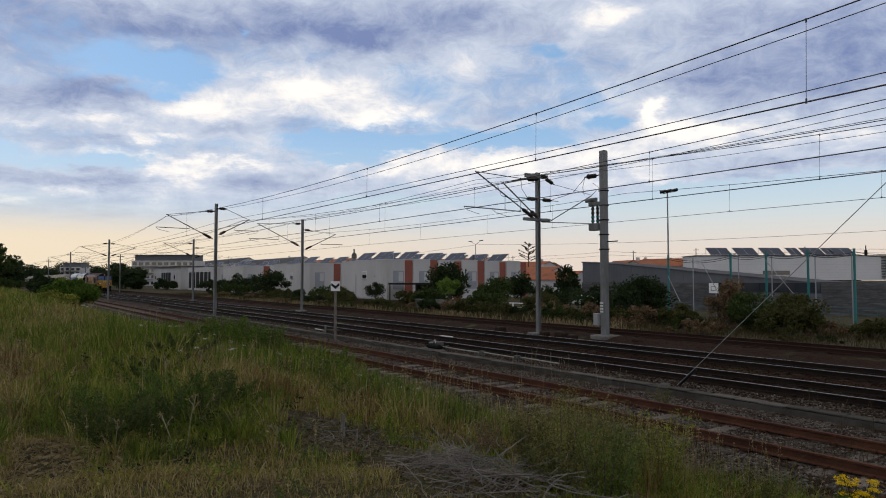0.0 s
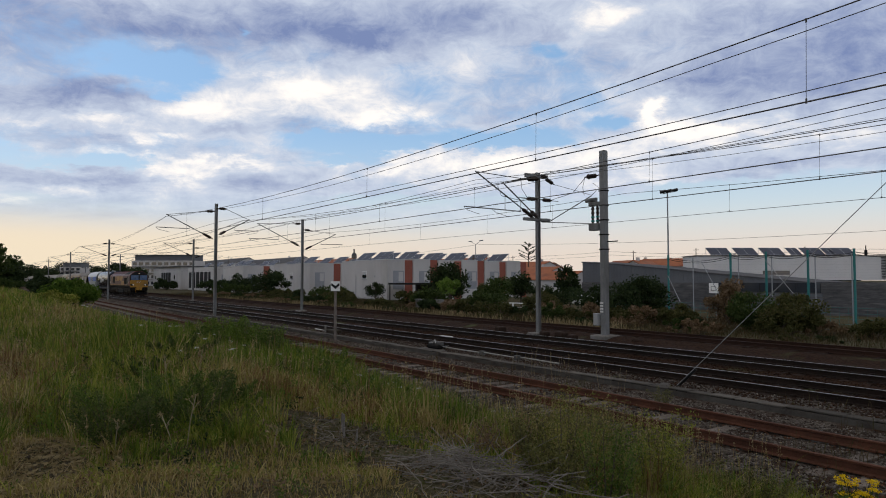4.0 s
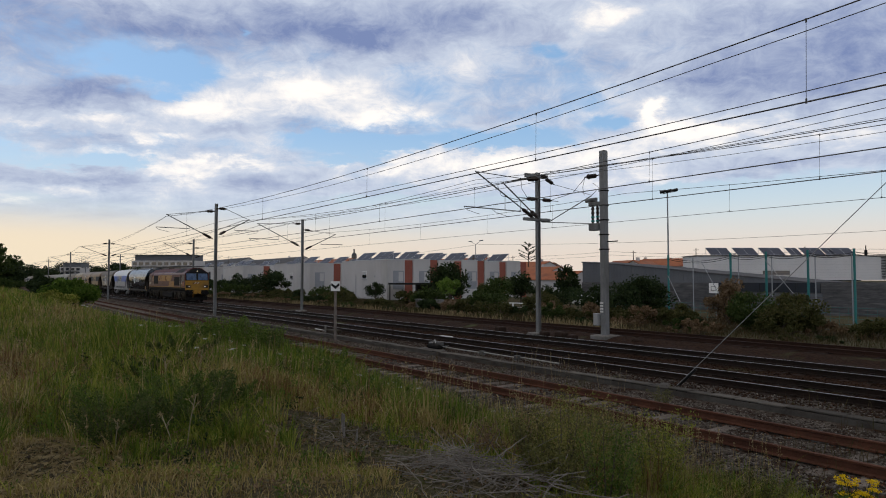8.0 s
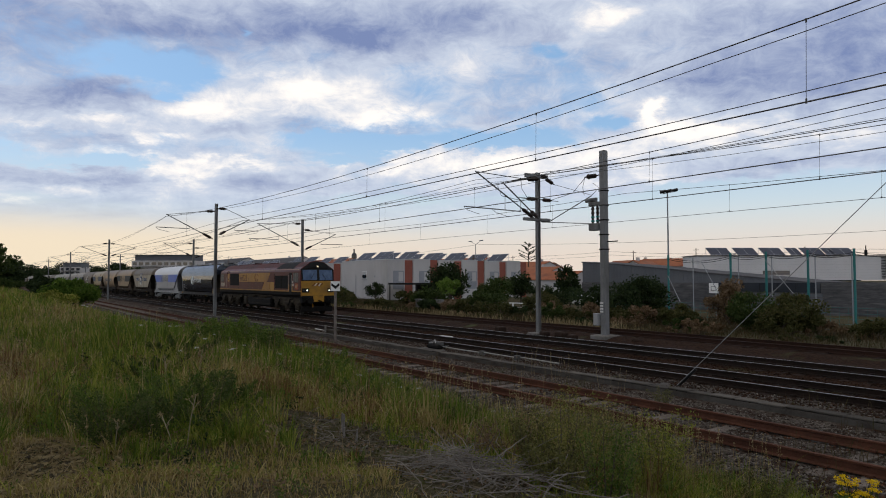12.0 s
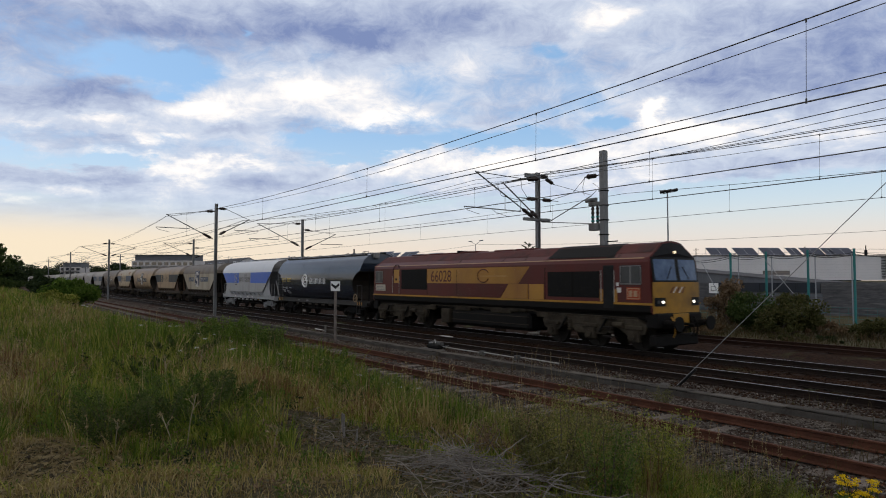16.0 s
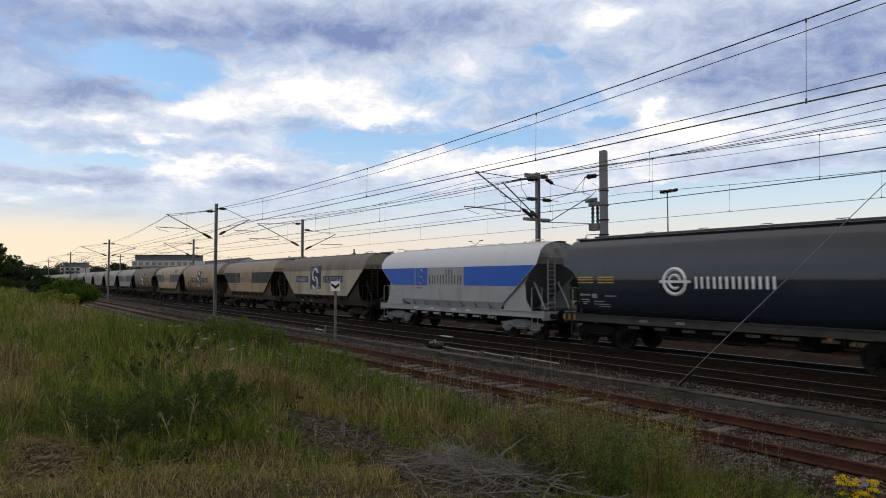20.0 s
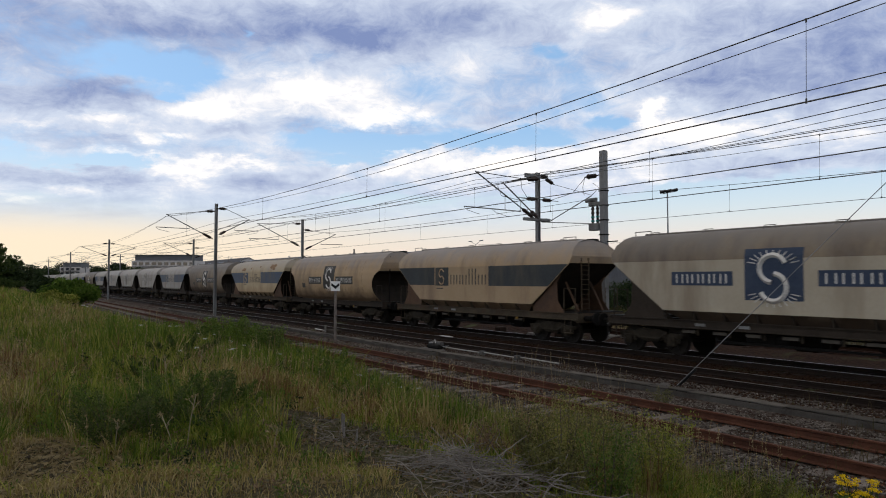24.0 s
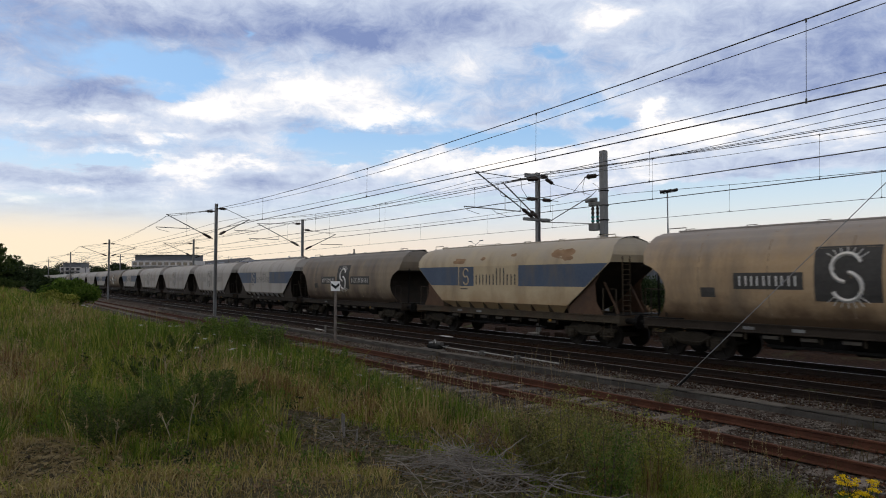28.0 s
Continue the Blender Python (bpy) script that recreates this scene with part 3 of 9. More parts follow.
def h_column(h, w, z0):
    bm = bmesh.new()
    t, g = 0.018, w / 2
    sec = [(-g, -g), (g, -g), (g, t - g), (t / 2, t - g), (t / 2, g - t), (g, g - t), (g, g), (-g, g), (-g, g - t), (-t / 2, g - t), (-t / 2, t - g), (-g, t - g)]
    lo = [bm.verts.new((x, y, z0)) for x, y in sec]
    hi = [bm.verts.new((x, y, h)) for x, y in sec]
    for i in range(12):
        j = (i + 1) % 12
        bm.faces.new((lo[i], lo[j], hi[j], hi[i]))
    bm.faces.new(lo[::-1])
    bm.faces.new(hi)
    return bm


def cantilever(mast, dy, z_low, z_top, z_tip, z_reg, kind=1, x=0.0):
    """Bracket arm that reaches dy across the track: inclined tube, top stay, registration tube and steady arm."""
    s = 1 if dy > 0 else -1
    arm = part("bracket_arm", R(tuple(Vector((x, s * 0.14, z_low)).lerp(Vector((x, dy, z_tip)), 0.27)), (x, dy, z_tip), 0.036, 7), M["galv"], mast)
    a0 = Vector((x, s * 0.14, z_low))
    a1 = a0.lerp(Vector((x, dy, z_tip)), 0.27)
    insulator(arm, a0.lerp(a1, 0.1), a1, 0.10)
    insulator(arm, (x, s * 0.14, z_top), (x, s * 0.8, z_top - 0.03), 0.10)
    part("top_stay", R((x, s * 0.75, z_top - 0.03), (x, dy - s * 0.05, z_tip - 0.02), 0.022, 6), M["galv"], arm)
    p = a1.lerp(Vector((x, dy, z_tip)), 0.35)
    bm = rod(bmesh.new(), (x, p.y, z_reg), (x, dy + s * 0.7, z_reg + 0.03), 0.030, 6)
    rod(bm, (x, p.y, p.z), (x, p.y, z_reg), 0.014, 5)
    rod(bm, (x, dy + s * 0.7, z_reg), (x, dy + s * 0.5, z_reg - 0.14), 0.012, 5)
    rod(bm, (x, dy + s * 0.5, z_reg - 0.14), (x, dy - s * 0.25, z_reg - 0.3), 0.012, 5)
    part("registration_tube", bm, M["galv"], arm)


def make_mast(x, y, h, arms, label, w=0.22):
    base = -0.4
    m = thing("catenary_mast", pose(x, y, 0), label, "catenary mast", "overhead line masts")
    part("column", h_column(h, w, base + 0.1), M["galv"], m)
    part("foundation", B(-0.45, 0.45, -0.45, 0.45, base - 0.3, base + 0.14, 0.04), M["concrete"], m, "concrete foundation block")
    for a in arms:
        cantilever(m, *a)
    return m


make_mast(-52.0, 14.6, 8.35, [(-3.6, 5.6, 7.75, 7.35, 6.35), (2.6, 5.95, 8.0, 7.25, 6.35)], "grey steel catenary mast with arms over two tracks", 0.2)
m2 = make_mast(-26.8, 24.5, 8.3, [(-4.2, 5.75, 7.9, 8.0, 6.15), (-2.6, 5.75, 7.9, 7.5, 6.1, 1, 0.25)], "grey steel catenary mast with many insulators", 0.2)
make_mast(-59.0, 24.5, 8.15, [(-4.3, 5.6, 7.75, 7.6, 6.2), (3.4, 5.3, 7.2, 6.9, 5.9)], "grey steel catenary mast beside the far siding", 0.2)
make_mast(-106.0, 14.8, 8.3, [(-3.6, 5.9, 7.7, 7.2, 6.3), (3.6, 5.9, 7.7, 7.2, 6.3)], "distant grey catenary mast with arms to both sides")
make_mast(-97.0, 24.2, 8.2, [(-4.0, 5.8, 7.6, 7.6, 6.2), (3.3, 5.6, 7.0, 6.8, 5.9)], "distant grey catenary mast beside the far siding")
make_mast(-164.0, 25.2, 8.3, [(-3.6, 5.9, 7.7, 7.2, 6.3), (2.8, 5.9, 7.7, 7.2, 6.3)], "far grey catenary mast")
make_mast(-158.0, 14.9, 8.3, [(-3.6, 5.9, 7.7, 7.2, 6.3), (3.6, 5.9, 7.7, 7.2, 6.3)], "far grey catenary mast")
make_mast(-215.0, 15.0, 8.3, [(-3.6, 5.9, 7.7, 7.2, 6.3), (3.6, 5.9, 7.7, 7.2, 6.3)], "far grey catenary mast")
make_mast(-225.0, 25.2, 8.3, [(-3.6, 5.9, 7.7, 7.2, 6.3), (2.8, 5.9, 7.7, 7.2, 6.3)], "far grey catenary mast")
make_mast(-290.0, 25.2, 8.3, [(-3.6, 5.9, 7.7, 7.2, 6.3)], "far grey catenary mast")
make_mast(-2.0, 14.95, 8.35, [(-3.6, 5.6, 7.75, 7.35, 6.35), (2.6, 5.95, 8.0, 7.25, 6.35)], "grey steel catenary mast held by a guy wire", 0.24)


def wire_pts(stops, y, sag, n=14):
    """Points of a wire hung from stop to stop."""
    pts = []
    for (x0, z0), (x1, z1) in zip(stops[:-1], stops[1:]):
        for i in range(n):
            t = i / n
            pts.append((x0 + (x1 - x0) * t, y, z0 + (z1 - z0) * t - sag * 4 * t * (1 - t) * ((x1 - x0) / 50) ** 2))
    pts.append((stops[-1][0], y, stops[-1][1]))
    return pts


def z_at(pts, x):
    for a, b in zip(pts[:-1], pts[1:]):
        if a[0] <= x <= b[0]:
            return a[2] + (b[2] - a[2]) * (x - a[0]) / (b[0] - a[0])
    return pts[-1][2]


def make_line(y, stops, z_contact, sag, drops, label, twin=0.0):
    t = thing("overhead_line", pose(0, 0, 0), label, "overhead wire", "overhead lines")
    top = wire_pts(stops, y, sag)
    part("messenger_wire", path_tube(top, 0.012), M["wire"], t)
    low = [(s[0], y, z_contact) for s in stops]
    part("contact_wire", path_tube(low, 0.011), M["wire"], t)
    if twin:
        part("auxiliary_wire", path_tube([(p[0], y + twin, p[2] - 0.12 + 0.11 * math.sin(p[0] * 0.09)) for p in top], 0.008), M["wire"], t)
        part("contact_wire", path_tube([(p[0], y + twin * 0.6, p[2] + 0.015) for p in low], 0.010), M["wire"], t)
    for x in drops:
        zt = z_at(top, x)
        bm = rod(bmesh.new(), (x + 0.03, y, zt), (x, y, z_contact), 0.005, 4)
        rod(bm, (x, y, z_contact - 0.02), (x, y, z_contact + 0.06), 0.016, 5)
        rod(bm, (x + 0.03, y, zt - 0.05), (x + 0.03, y, zt + 0.02), 0.016, 5)
        part("dropper", bm, M["wire"], t)


make_line(11.0, [(-215, 7.2), (-158, 7.2), (-106, 7.2), (-52, 7.2), (-2, 6.95), (48, 7.2)], 5.43, 0.66, [-46, -39, -31.4, -20.8, -12.1, -5.6, 1.5], "twin copper catenary wires over the disused siding", 0.05)
make_line(16.6, [(-215, 7.15), (-158, 7.15), (-106, 7.15), (-52, 7.15), (-2, 6.75), (48, 7.1)], 5.5, 0.62, [-46, -38, -30, -22, -13.2, -6, 2], "copper catenary wires over the near main line", 0.04)
make_line(20.3, [(-290, 7.4), (-225, 7.4), (-164, 7.4), (-97, 7.4), (-59, 7.4), (-26.8, 7.55), (22, 7.2)], 5.5, 0.7, [-90, -80, -70, -52, -44, -36, -21.4, -16, -10, -4], "copper catenary wires over the freight train's line", 0.04)
make_line(26.7, [(-225, 7.0), (-164, 7.0), (-97, 7.0), (-59, 7.0), (-22.7, 6.9), (30, 6.9)], 5.5, 0.55, [-50, -42, -34, -28, -17, -11], "copper catenary wires over the far siding")


def make_feeder(y, stops, sag, label, r=0.012):
    t = thing("feeder_wire", pose(0, 0, 0), label, "overhead wire", "feeder wires")
    part("wire", path_tube(wire_pts(stops, y, sag), r), M["wire"], t)


make_feeder(14.9, [(-158, 7.0), (-106, 7.0), (-52, 7.0), (-2, 6.75), (48, 6.9)], 0.2, "thin bare feeder wire between the near masts")
make_feeder(24.15, [(-225, 8.1), (-164, 8.1), (-97, 8.1), (-59, 8.0), (-26.8, 8.05), (22, 8.3)], 0.45, "thick bare feeder wire on the far masts", 0.016)
make_feeder(24.85, [(-225, 8.2), (-164, 8.2), (-97, 8.2), (-59, 8.1), (-26.8, 8.2), (22, 8.5)], 0.4, "bare feeder wire on the far masts")
make_feeder(46.0, [(-230, 6.4), (-130, 6.4), (-60, 6.5), (20, 6.7)], 0.4, "thin low-voltage cable beyond the verge")

# guy wire and its anchor
M["guysteel"] = surf("dull_guy_steel", (0.22, 0.22, 0.22), (0.32, 0.32, 0.32), 0.5, 0.5, 3, 20, 0.05)
M["anchorconc"] = surf("weathered_anchor_concrete", (0.055, 0.052, 0.048), (0.12, 0.115, 0.105), 0.9, 0, 3, 20, 0.3)
gw = thing("guy_wire", pose(-11.15, 14.95, -0.3), "steel guy wire with a dark lower sleeve at its concrete anchor", "guy wire")
part("cable", R((0, 0, 0.05), (9.1, 0, 8.55), 0.009, 6), M["guysteel"], gw)
part("sleeve", R((0.0, 0, 0.0), (0.62, 0, 0.58), 0.035, 7), M["blackpaint"], gw, "black protective sleeve")
bm = bmesh.new()
bmesh.ops.create_uvsphere(bm, u_segments=18, v_segments=10, radius=0.34, matrix=Matrix.Translation((-0.3, 0, 0.0)) @ Matrix.Diagonal((1.25, 0.8, 0.36, 1)))
part("anchor_block", bm, M["anchorconc"], gw, "rounded grey concrete anchor", smooth=True)

# ---- the train ----
M["maroon"] = surf("maroon_paint", (0.070, 0.0115, 0.0095), (0.096, 0.018, 0.014), 0.42, 0, 0.8, 12, 0.03, c3=(0.064, 0.020, 0.016), streak=(0.6, 1, 0.25), spec=0.2)
M["gold"] = surf("golden_yellow_paint", (0.31, 0.150, 0.016), (0.385, 0.190, 0.024), 0.42, 0, 0.8, 12, 0.03, c3=(0.224, 0.094, 0.020), streak=(0.6, 1, 0.25), spec=0.35)
M["orange"] = surf("warning_yellow_paint", (0.30, 0.150, 0.012), (0.38, 0.195, 0.016), 0.5, 0, 1.2, 14, 0.03, c3=(0.19, 0.100, 0.018), spec=0.3)
M["grille"] = surf("dark_grille", (0.005, 0.005, 0.005), (0.013, 0.012, 0.011), 0.7, 0.0, 3, 30, 0.1)
M["bogie"] = surf("grimy_bogie_steel", (0.020, 0.016, 0.011), (0.046, 0.037, 0.026), 0.85, 0.1, 2, 20, 0.3, c3=(0.066, 0.054, 0.037))
M["under"] = surf("black_underframe", (0.005, 0.0046, 0.0042), (0.013, 0.0115, 0.010), 0.75, 0.1, 2, 22, 0.2)
M["tyre"] = surf("wheel_steel", (0.012, 0.010, 0.008), (0.030, 0.025, 0.020), 0.7, 0.2, 3, 30, 0.1)
# maroon raised above the sides': sky reflection is put into the colour
M["roof_soot_sheen"] = surf("sooty_roof", (0.068, 0.019, 0.017), (0.106, 0.031, 0.027), 0.6, 0, 1.2, 12, 0.08, spec=0.12, c3=(0.034, 0.017, 0.015))
# the blue is the sky's reflection, put into the glass colour
M["winblue"] = surf("dusty_windscreen_glass", (0.035, 0.060, 0.12), (0.085, 0.13, 0.21), 0.18, 0, 2.2, 6, 0.0, spec=0.3)
M["winpane"] = surf("dusty_side_glass", (0.030, 0.034, 0.036), (0.060, 0.064, 0.066), 0.3, 0, 1.5, 12, 0.0, spec=0.25)
M["notice"] = surf("cream_notice", (0.34, 0.31, 0.25), (0.42, 0.38, 0.31), 0.6, 0, 3, 20, 0.02)
M["buff"] = surf("buff_stripe", (0.336, 0.216, 0.128), (0.400, 0.264, 0.160), 0.5, 0, 1, 12, 0.02)
M["signwhite"] = surf("sign_white", (0.55, 0.53, 0.50), (0.66, 0.64, 0.60), 0.5, 0, 3, 20, 0.02)
M["headlamp"] = glow("lit_headlamp", (1.0, 0.93, 0.80), 2.2)
M["lens"] = glow("marker_lamp", (1.0, 0.80, 0.52), 0.8)


def half_at(half, z):
    """Half width of a body at height z."""
    for (y0, z0), (y1, z1) in zip(half[:-1], half[1:]):
        if z0 <= z <= z1 and z1 > z0:
            return y0 + (y1 - y0) * (z - z0) / (z1 - z0)
    return half[0][0] if z < half[0][1] else half[-1][0]


def loft_body(half, x_rear, x_front, floor=True):
    """A body symmetric in y: half is (y, z) from the bottom up; x_rear and x_front give the ends' x at (y, z)."""
    bm = bmesh.new()
    left = [((y, z)) for y, z in half]
    rows = []
    for y, z in left:
        rows.append([bm.verts.new((x_rear(y, z), -y, z)), bm.verts.new((x_front(y, z), -y, z)), bm.verts.new((x_front(y, z), y, z)), bm.verts.new((x_rear(y, z), y, z))])
    for a, b in zip(rows[:-1], rows[1:]):
        for i in range(4):
            j = (i + 1) % 4
            bm.faces.new((a[i], a[j], b[j], b[i]))
    bm.faces.new(rows[-1])
    if floor:
        bm.faces.new(rows[0][::-1])
    bmesh.ops.remove_doubles(bm, verts=bm.verts, dist=0.0005)
    bmesh.ops.recalc_face_normals(bm, faces=bm.faces)
    return bm


def loft_sides(half, x_end, material, parent, label=""):
    """Flanks and roof of a wagon body, smooth, open at the ends."""
    bm = bmesh.new()
    loop = [(-y, z) for y, z in half] + [(y, z) for y, z in half[::-1][1:]]
    rows = [[bm.verts.new((-x_end(y, z), y, z)), bm.verts.new((x_end(y, z), y, z))] for y, z in loop]
    for a, b in zip(rows[:-1], rows[1:]):
        bm.faces.new((a[0], a[1], b[1], b[0]))
    bmesh.ops.recalc_face_normals(bm, faces=bm.faces)
    return part("hopper_body", bm, material, parent, label, smooth=True)


def loft_end(half, x_end, s, z0, z1, material, parent, name, inset=0.05, n=7):
    """The end sheet between two heights, a little inside the rim."""
    bm = bmesh.new()
    rows = []
    for i in range(n + 1):
        z = z0 + (z1 - z0) * i / n
        y = half_at(half, z)
        x = s * (x_end(y, z) - inset)
        rows.append([bm.verts.new((x, -y, z)), bm.verts.new((x, y, z))])
    for a, b in zip(rows[:-1], rows[1:]):
        bm.faces.new((a[0], a[1], b[1], b[0]))
    bmesh.ops.recalc_face_normals(bm, faces=bm.faces)
    return part(name, bm, material, parent)


def roof_patch(half, x0, x1, y0, y1, off, n=5):
    """A sheet that follows the roof between two widths."""
    def zz(y):
        for (ya, za), (yb, zb) in zip(half[:-1], half[1:]):
            if yb <= abs(y) <= ya and ya > yb and za > 2.5:
                return za + (zb - za) * (ya - abs(y)) / (ya - yb)
        return half[-1][1]
    bm = bmesh.new()
    rows = [[bm.verts.new((x, y0 + (y1 - y0) * i / n, zz(y0 + (y1 - y0) * i / n) + off)) for x in (x0, x1)] for i in range(n + 1)]
    for a, b in zip(rows[:-1], rows[1:]):
        bm.faces.new((a[0], a[1], b[1], b[0]))
    bmesh.ops.recalc_face_normals(bm, faces=bm.faces)
    return bm


def side_patch(half, x0, x1, z0, z1, off=0.006, side=-1, lean0=0.0, lean1=0.0, n=6, xs=1):
    """A sheet that follows the body's side between two heights; lean moves the upper end of each edge."""
    bm = bmesh.new()
    rows = []
    for i in range(n + 1):
        z = z0 + (z1 - z0) * i / n
        t = i / n
        y = half_at(half, z) + off
        rows.append([bm.verts.new((x0 + lean0 * t + (x1 + lean1 * t - x0 - lean0 * t) * k / xs, side * y, z)) for k in range(xs + 1)])
    for a, b in zip(rows[:-1], rows[1:]):
        for k in range(xs):
            bm.faces.new((a[k], a[k + 1], b[k + 1], b[k]) if side < 0 else (b[k], b[k + 1], a[k + 1], a[k]))
    geom = bmesh.ops.extrude_face_region(bm, geom=list(bm.faces))
    for v in geom["geom"]:
        if isinstance(v, bmesh.types.BMVert):
            v.co.y -= side * (off + 0.004)
    bmesh.ops.recalc_face_normals(bm, faces=bm.faces)
    return bm


def wheelset(parent, x, r, mat, gauge=0.7525):
    """Two wheels on an axle, turning about the axle."""
    bm = bmesh.new()
    for s in (-1, 1):
        rod(bm, (0, s * (gauge - 0.035), 0), (0, s * (gauge + 0.075), 0), r, 22)
        rod(bm, (0, s * (gauge - 0.065), 0), (0, s * (gauge - 0.035), 0), r + 0.03, 22)
        for k in range(6):
            a = k * math.pi / 3
            rod(bm, (math.cos(a) * r * 0.3, s * (gauge + 0.075), math.sin(a) * r * 0.3), (math.cos(a) * r * 0.78, s * (gauge + 0.08), math.sin(a) * r * 0.78), 0.03, 4)
    rod(bm, (0, -gauge - 0.2, 0), (0, gauge + 0.2, 0), 0.08, 10)
    ob = part("wheelset", bm, mat, parent)
    ob.matrix_basis = pose(x, 0, r)
    return ob


WHEELS = []     # (wheelset, x, radius) of everything that rolls


def buffers(parent, x, s):
    """A pair of buffers and a coupling hook on a headstock that faces s along x."""
    for y in (-0.875, 0.875):
        bm = rod(bmesh.new(), (x, y, 1.04), (x + s * 0.34, y, 1.04), 0.11, 10)
        rod(bm, (x + s * 0.34, y, 1.04), (x + s * 0.56, y, 1.04), 0.075, 10)
        rod(bm, (x + s * 0.56, y, 1.04), (x + s * 0.62, y, 1.04), 0.25, 14)
        part("buffer", bm, M["under"], parent)
    bm = rod(bmesh.new(), (x, 0, 1.02), (x + s * 0.55, 0, 0.98), 0.05, 6)
    part("coupling_hook", bm, M["under"], parent)


# locomotive -------------------------------------------------------------
LOCO_HALF = [(1.20, 1.30), (1.325, 1.42), (1.325, 3.16), (1.25, 3.32), (0.90, 3.57), (0.55, 3.82), (0.25, 3.885), (0.0, 3.90)]


def loco_front(y, z):
    return 10.06 - 0.10 * (abs(y) / 1.3) ** 2 - max(0.0, z - 2.42) * 0.15 - max(0.0, z - 3.40) * 0.12


def loco_rear(y, z):
    return -loco_front(y, z)


def text_mesh(name, body, size, material, parent, m, label="", depth=0.004):
    cu = bpy.data.curves.new(name, "FONT")
    cu.body = body
    cu.size = size
    cu.extrude = depth
    cu.align_x = "CENTER"
    cu.align_y = "CENTER"
    tmp = bpy.data.objects.new(name, cu)
    scene.collection.objects.link(tmp)
    me = bpy.data.meshes.new_from_object(tmp.evaluated_get(bpy.context.evaluated_depsgraph_get()))
    bpy.data.objects.remove(tmp)
    bpy.data.curves.remove(cu)
    me.materials.clear()
    me.materials.append(material)
    ob = new(name, me)
    ob.parent = parent
    ob.matrix_basis = m
    return tagged(ob, label)


def make_loco():
    L = thing("diesel_locomotive", pose(0, TRACKS[2], 0), "maroon and gold six-axle diesel freight locomotive with lit headlamps", "locomotive")
    body = part("body", loco_body_bm(), M["maroon"], L)
    # roof cover, sooty and coloured brighter for sky reflection, with hatches and exhaust
    rh = [(1.0, 3.508), (0.55, 3.830), (0.25, 3.895), (0.0, 3.910)]
    bm = bmesh.new()
    rows = []
    for y, z in [(-a, b) for a, b in rh] + [(a, b) for a, b in rh[::-1][1:]]:
        rows.append([bm.verts.new((-9.7, y, z)), bm.verts.new((9.7, y, z))])
    for a, b in zip(rows[:-1], rows[1:]):
        bm.faces.new((a[0], a[1], b[1], b[0]))
    bmesh.ops.recalc_face_normals(bm, faces=bm.faces)
    part("roof", bm, M["roof_soot_sheen"], body, "soot-stained maroon roof brightened for sky reflection")
    for x0, x1, w, z1 in ((-7.2, -5.6, 0.42, 3.935), (-5.3, -3.0, 0.45, 3.93), (-2.6, -1.2, 0.4, 3.96), (0.2, 1.5, 0.42, 3.93), (1.7, 3.0, 0.42, 3.93)):
        part("roof_hatch", B(x0, x1, -w, w, 3.78, z1, 0.03), M["roof_soot_sheen"], body)
    for y0, y1 in ((-1.2, -0.25), (0.25, 1.2)):
        part("roof_fan_grille", roof_patch(LOCO_HALF, 4.7, 8.1, y0, y1, 0.03), M["grille"], body, "black radiator grille in the roof")
    part("exhaust", B(-3.0, -2.75, -0.3, 0.3, 3.85, 4.02, 0.02), M["under"], body)
    for s in (-1, 1):
        H = LOCO_HALF
        part("eaves_stripe", side_patch(H, -9.95, 9.6, 3.29, 3.325, 0.006, s), M["buff"], body, "thin buff line along the eaves")
        part("sill_stripe", side_patch(H, -10.0, 10.0, 1.655, 1.73, 0.007, s), M["orange"], body, "orange-yellow line along the sill")
        part("solebar", side_patch(H, -9.9, 9.9, 1.30, 1.65, 0.004, s), M["under"], body, "black solebar")
        # gold swoosh: upper band, slanting lower band
        part("gold_band", side_patch(H, -4.2, 2.98, 2.37, 3.10, 0.006, s, 0, 0.72), M["gold"], body, "golden yellow band")
        part("gold_band", side_patch(H, 1.78, 3.60, 1.74, 2.36, 0.006, s, 0.55, 0), M["gold"], body, "golden yellow slanting band")
        part("gold_band", side_patch(H, 3.66, 4.55, 1.74, 2.36, 0.006, s), M["gold"], body, "golden yellow panel")
        # corrugation lines of the bodyside
        for k in range(13):
            z = 1.77 + k * 0.102
            if z > 2.36:
                part("corrugation", side_patch(H, -1.53, 2.93 + 0.98 * (z - 2.37), z, z + 0.066, 0.026, s, n=1), M["gold"], body)
            elif z < 2.28:
                edge = 1.78 + 0.89 * (z - 1.74)
                part("corrugation", side_patch(H, -1.53, edge - 0.03, z, z + 0.066, 0.026, s, n=1, lean1=0.06), M["maroon"], body)
                part("corrugation", side_patch(H, edge + 0.04, 3.58, z, z + 0.066, 0.026, s, n=1, lean0=0.06), M["gold"], body)
        # doors, grilles, windows
        part("door", side_patch(H, -7.62, -7.0, 1.76, 3.30, 0.008, s), M["maroon"], body, "cab door with a golden yellow upper panel")
        part("door_panel", side_patch(H, -7.57, -7.02, 2.37, 3.10, 0.012, s), M["gold"], body, "golden yellow panel")
        part("door_lock", side_patch(H, -7.42, -7.25, 2.5, 2.62, 0.018, s, n=1), M["blackpaint"], body)
        bm = path_tube([(-7.66, s * 1.335, 2.9), (-7.64, s * 1.325, 3.2), (-7.5, s * 1.27, 3.36), (-7.2, s * 1.27, 3.36), (-7.02, s * 1.325, 3.2)], 0.022, 5)
        part("door_rain_strip", bm, M["under"], body)
        for x in (-7.68, -6.94):
            part("handrail", R((x, s * 1.38, 1.8), (x, s * 1.38, 2.75), 0.012, 6), M["fadedwhite"], body)
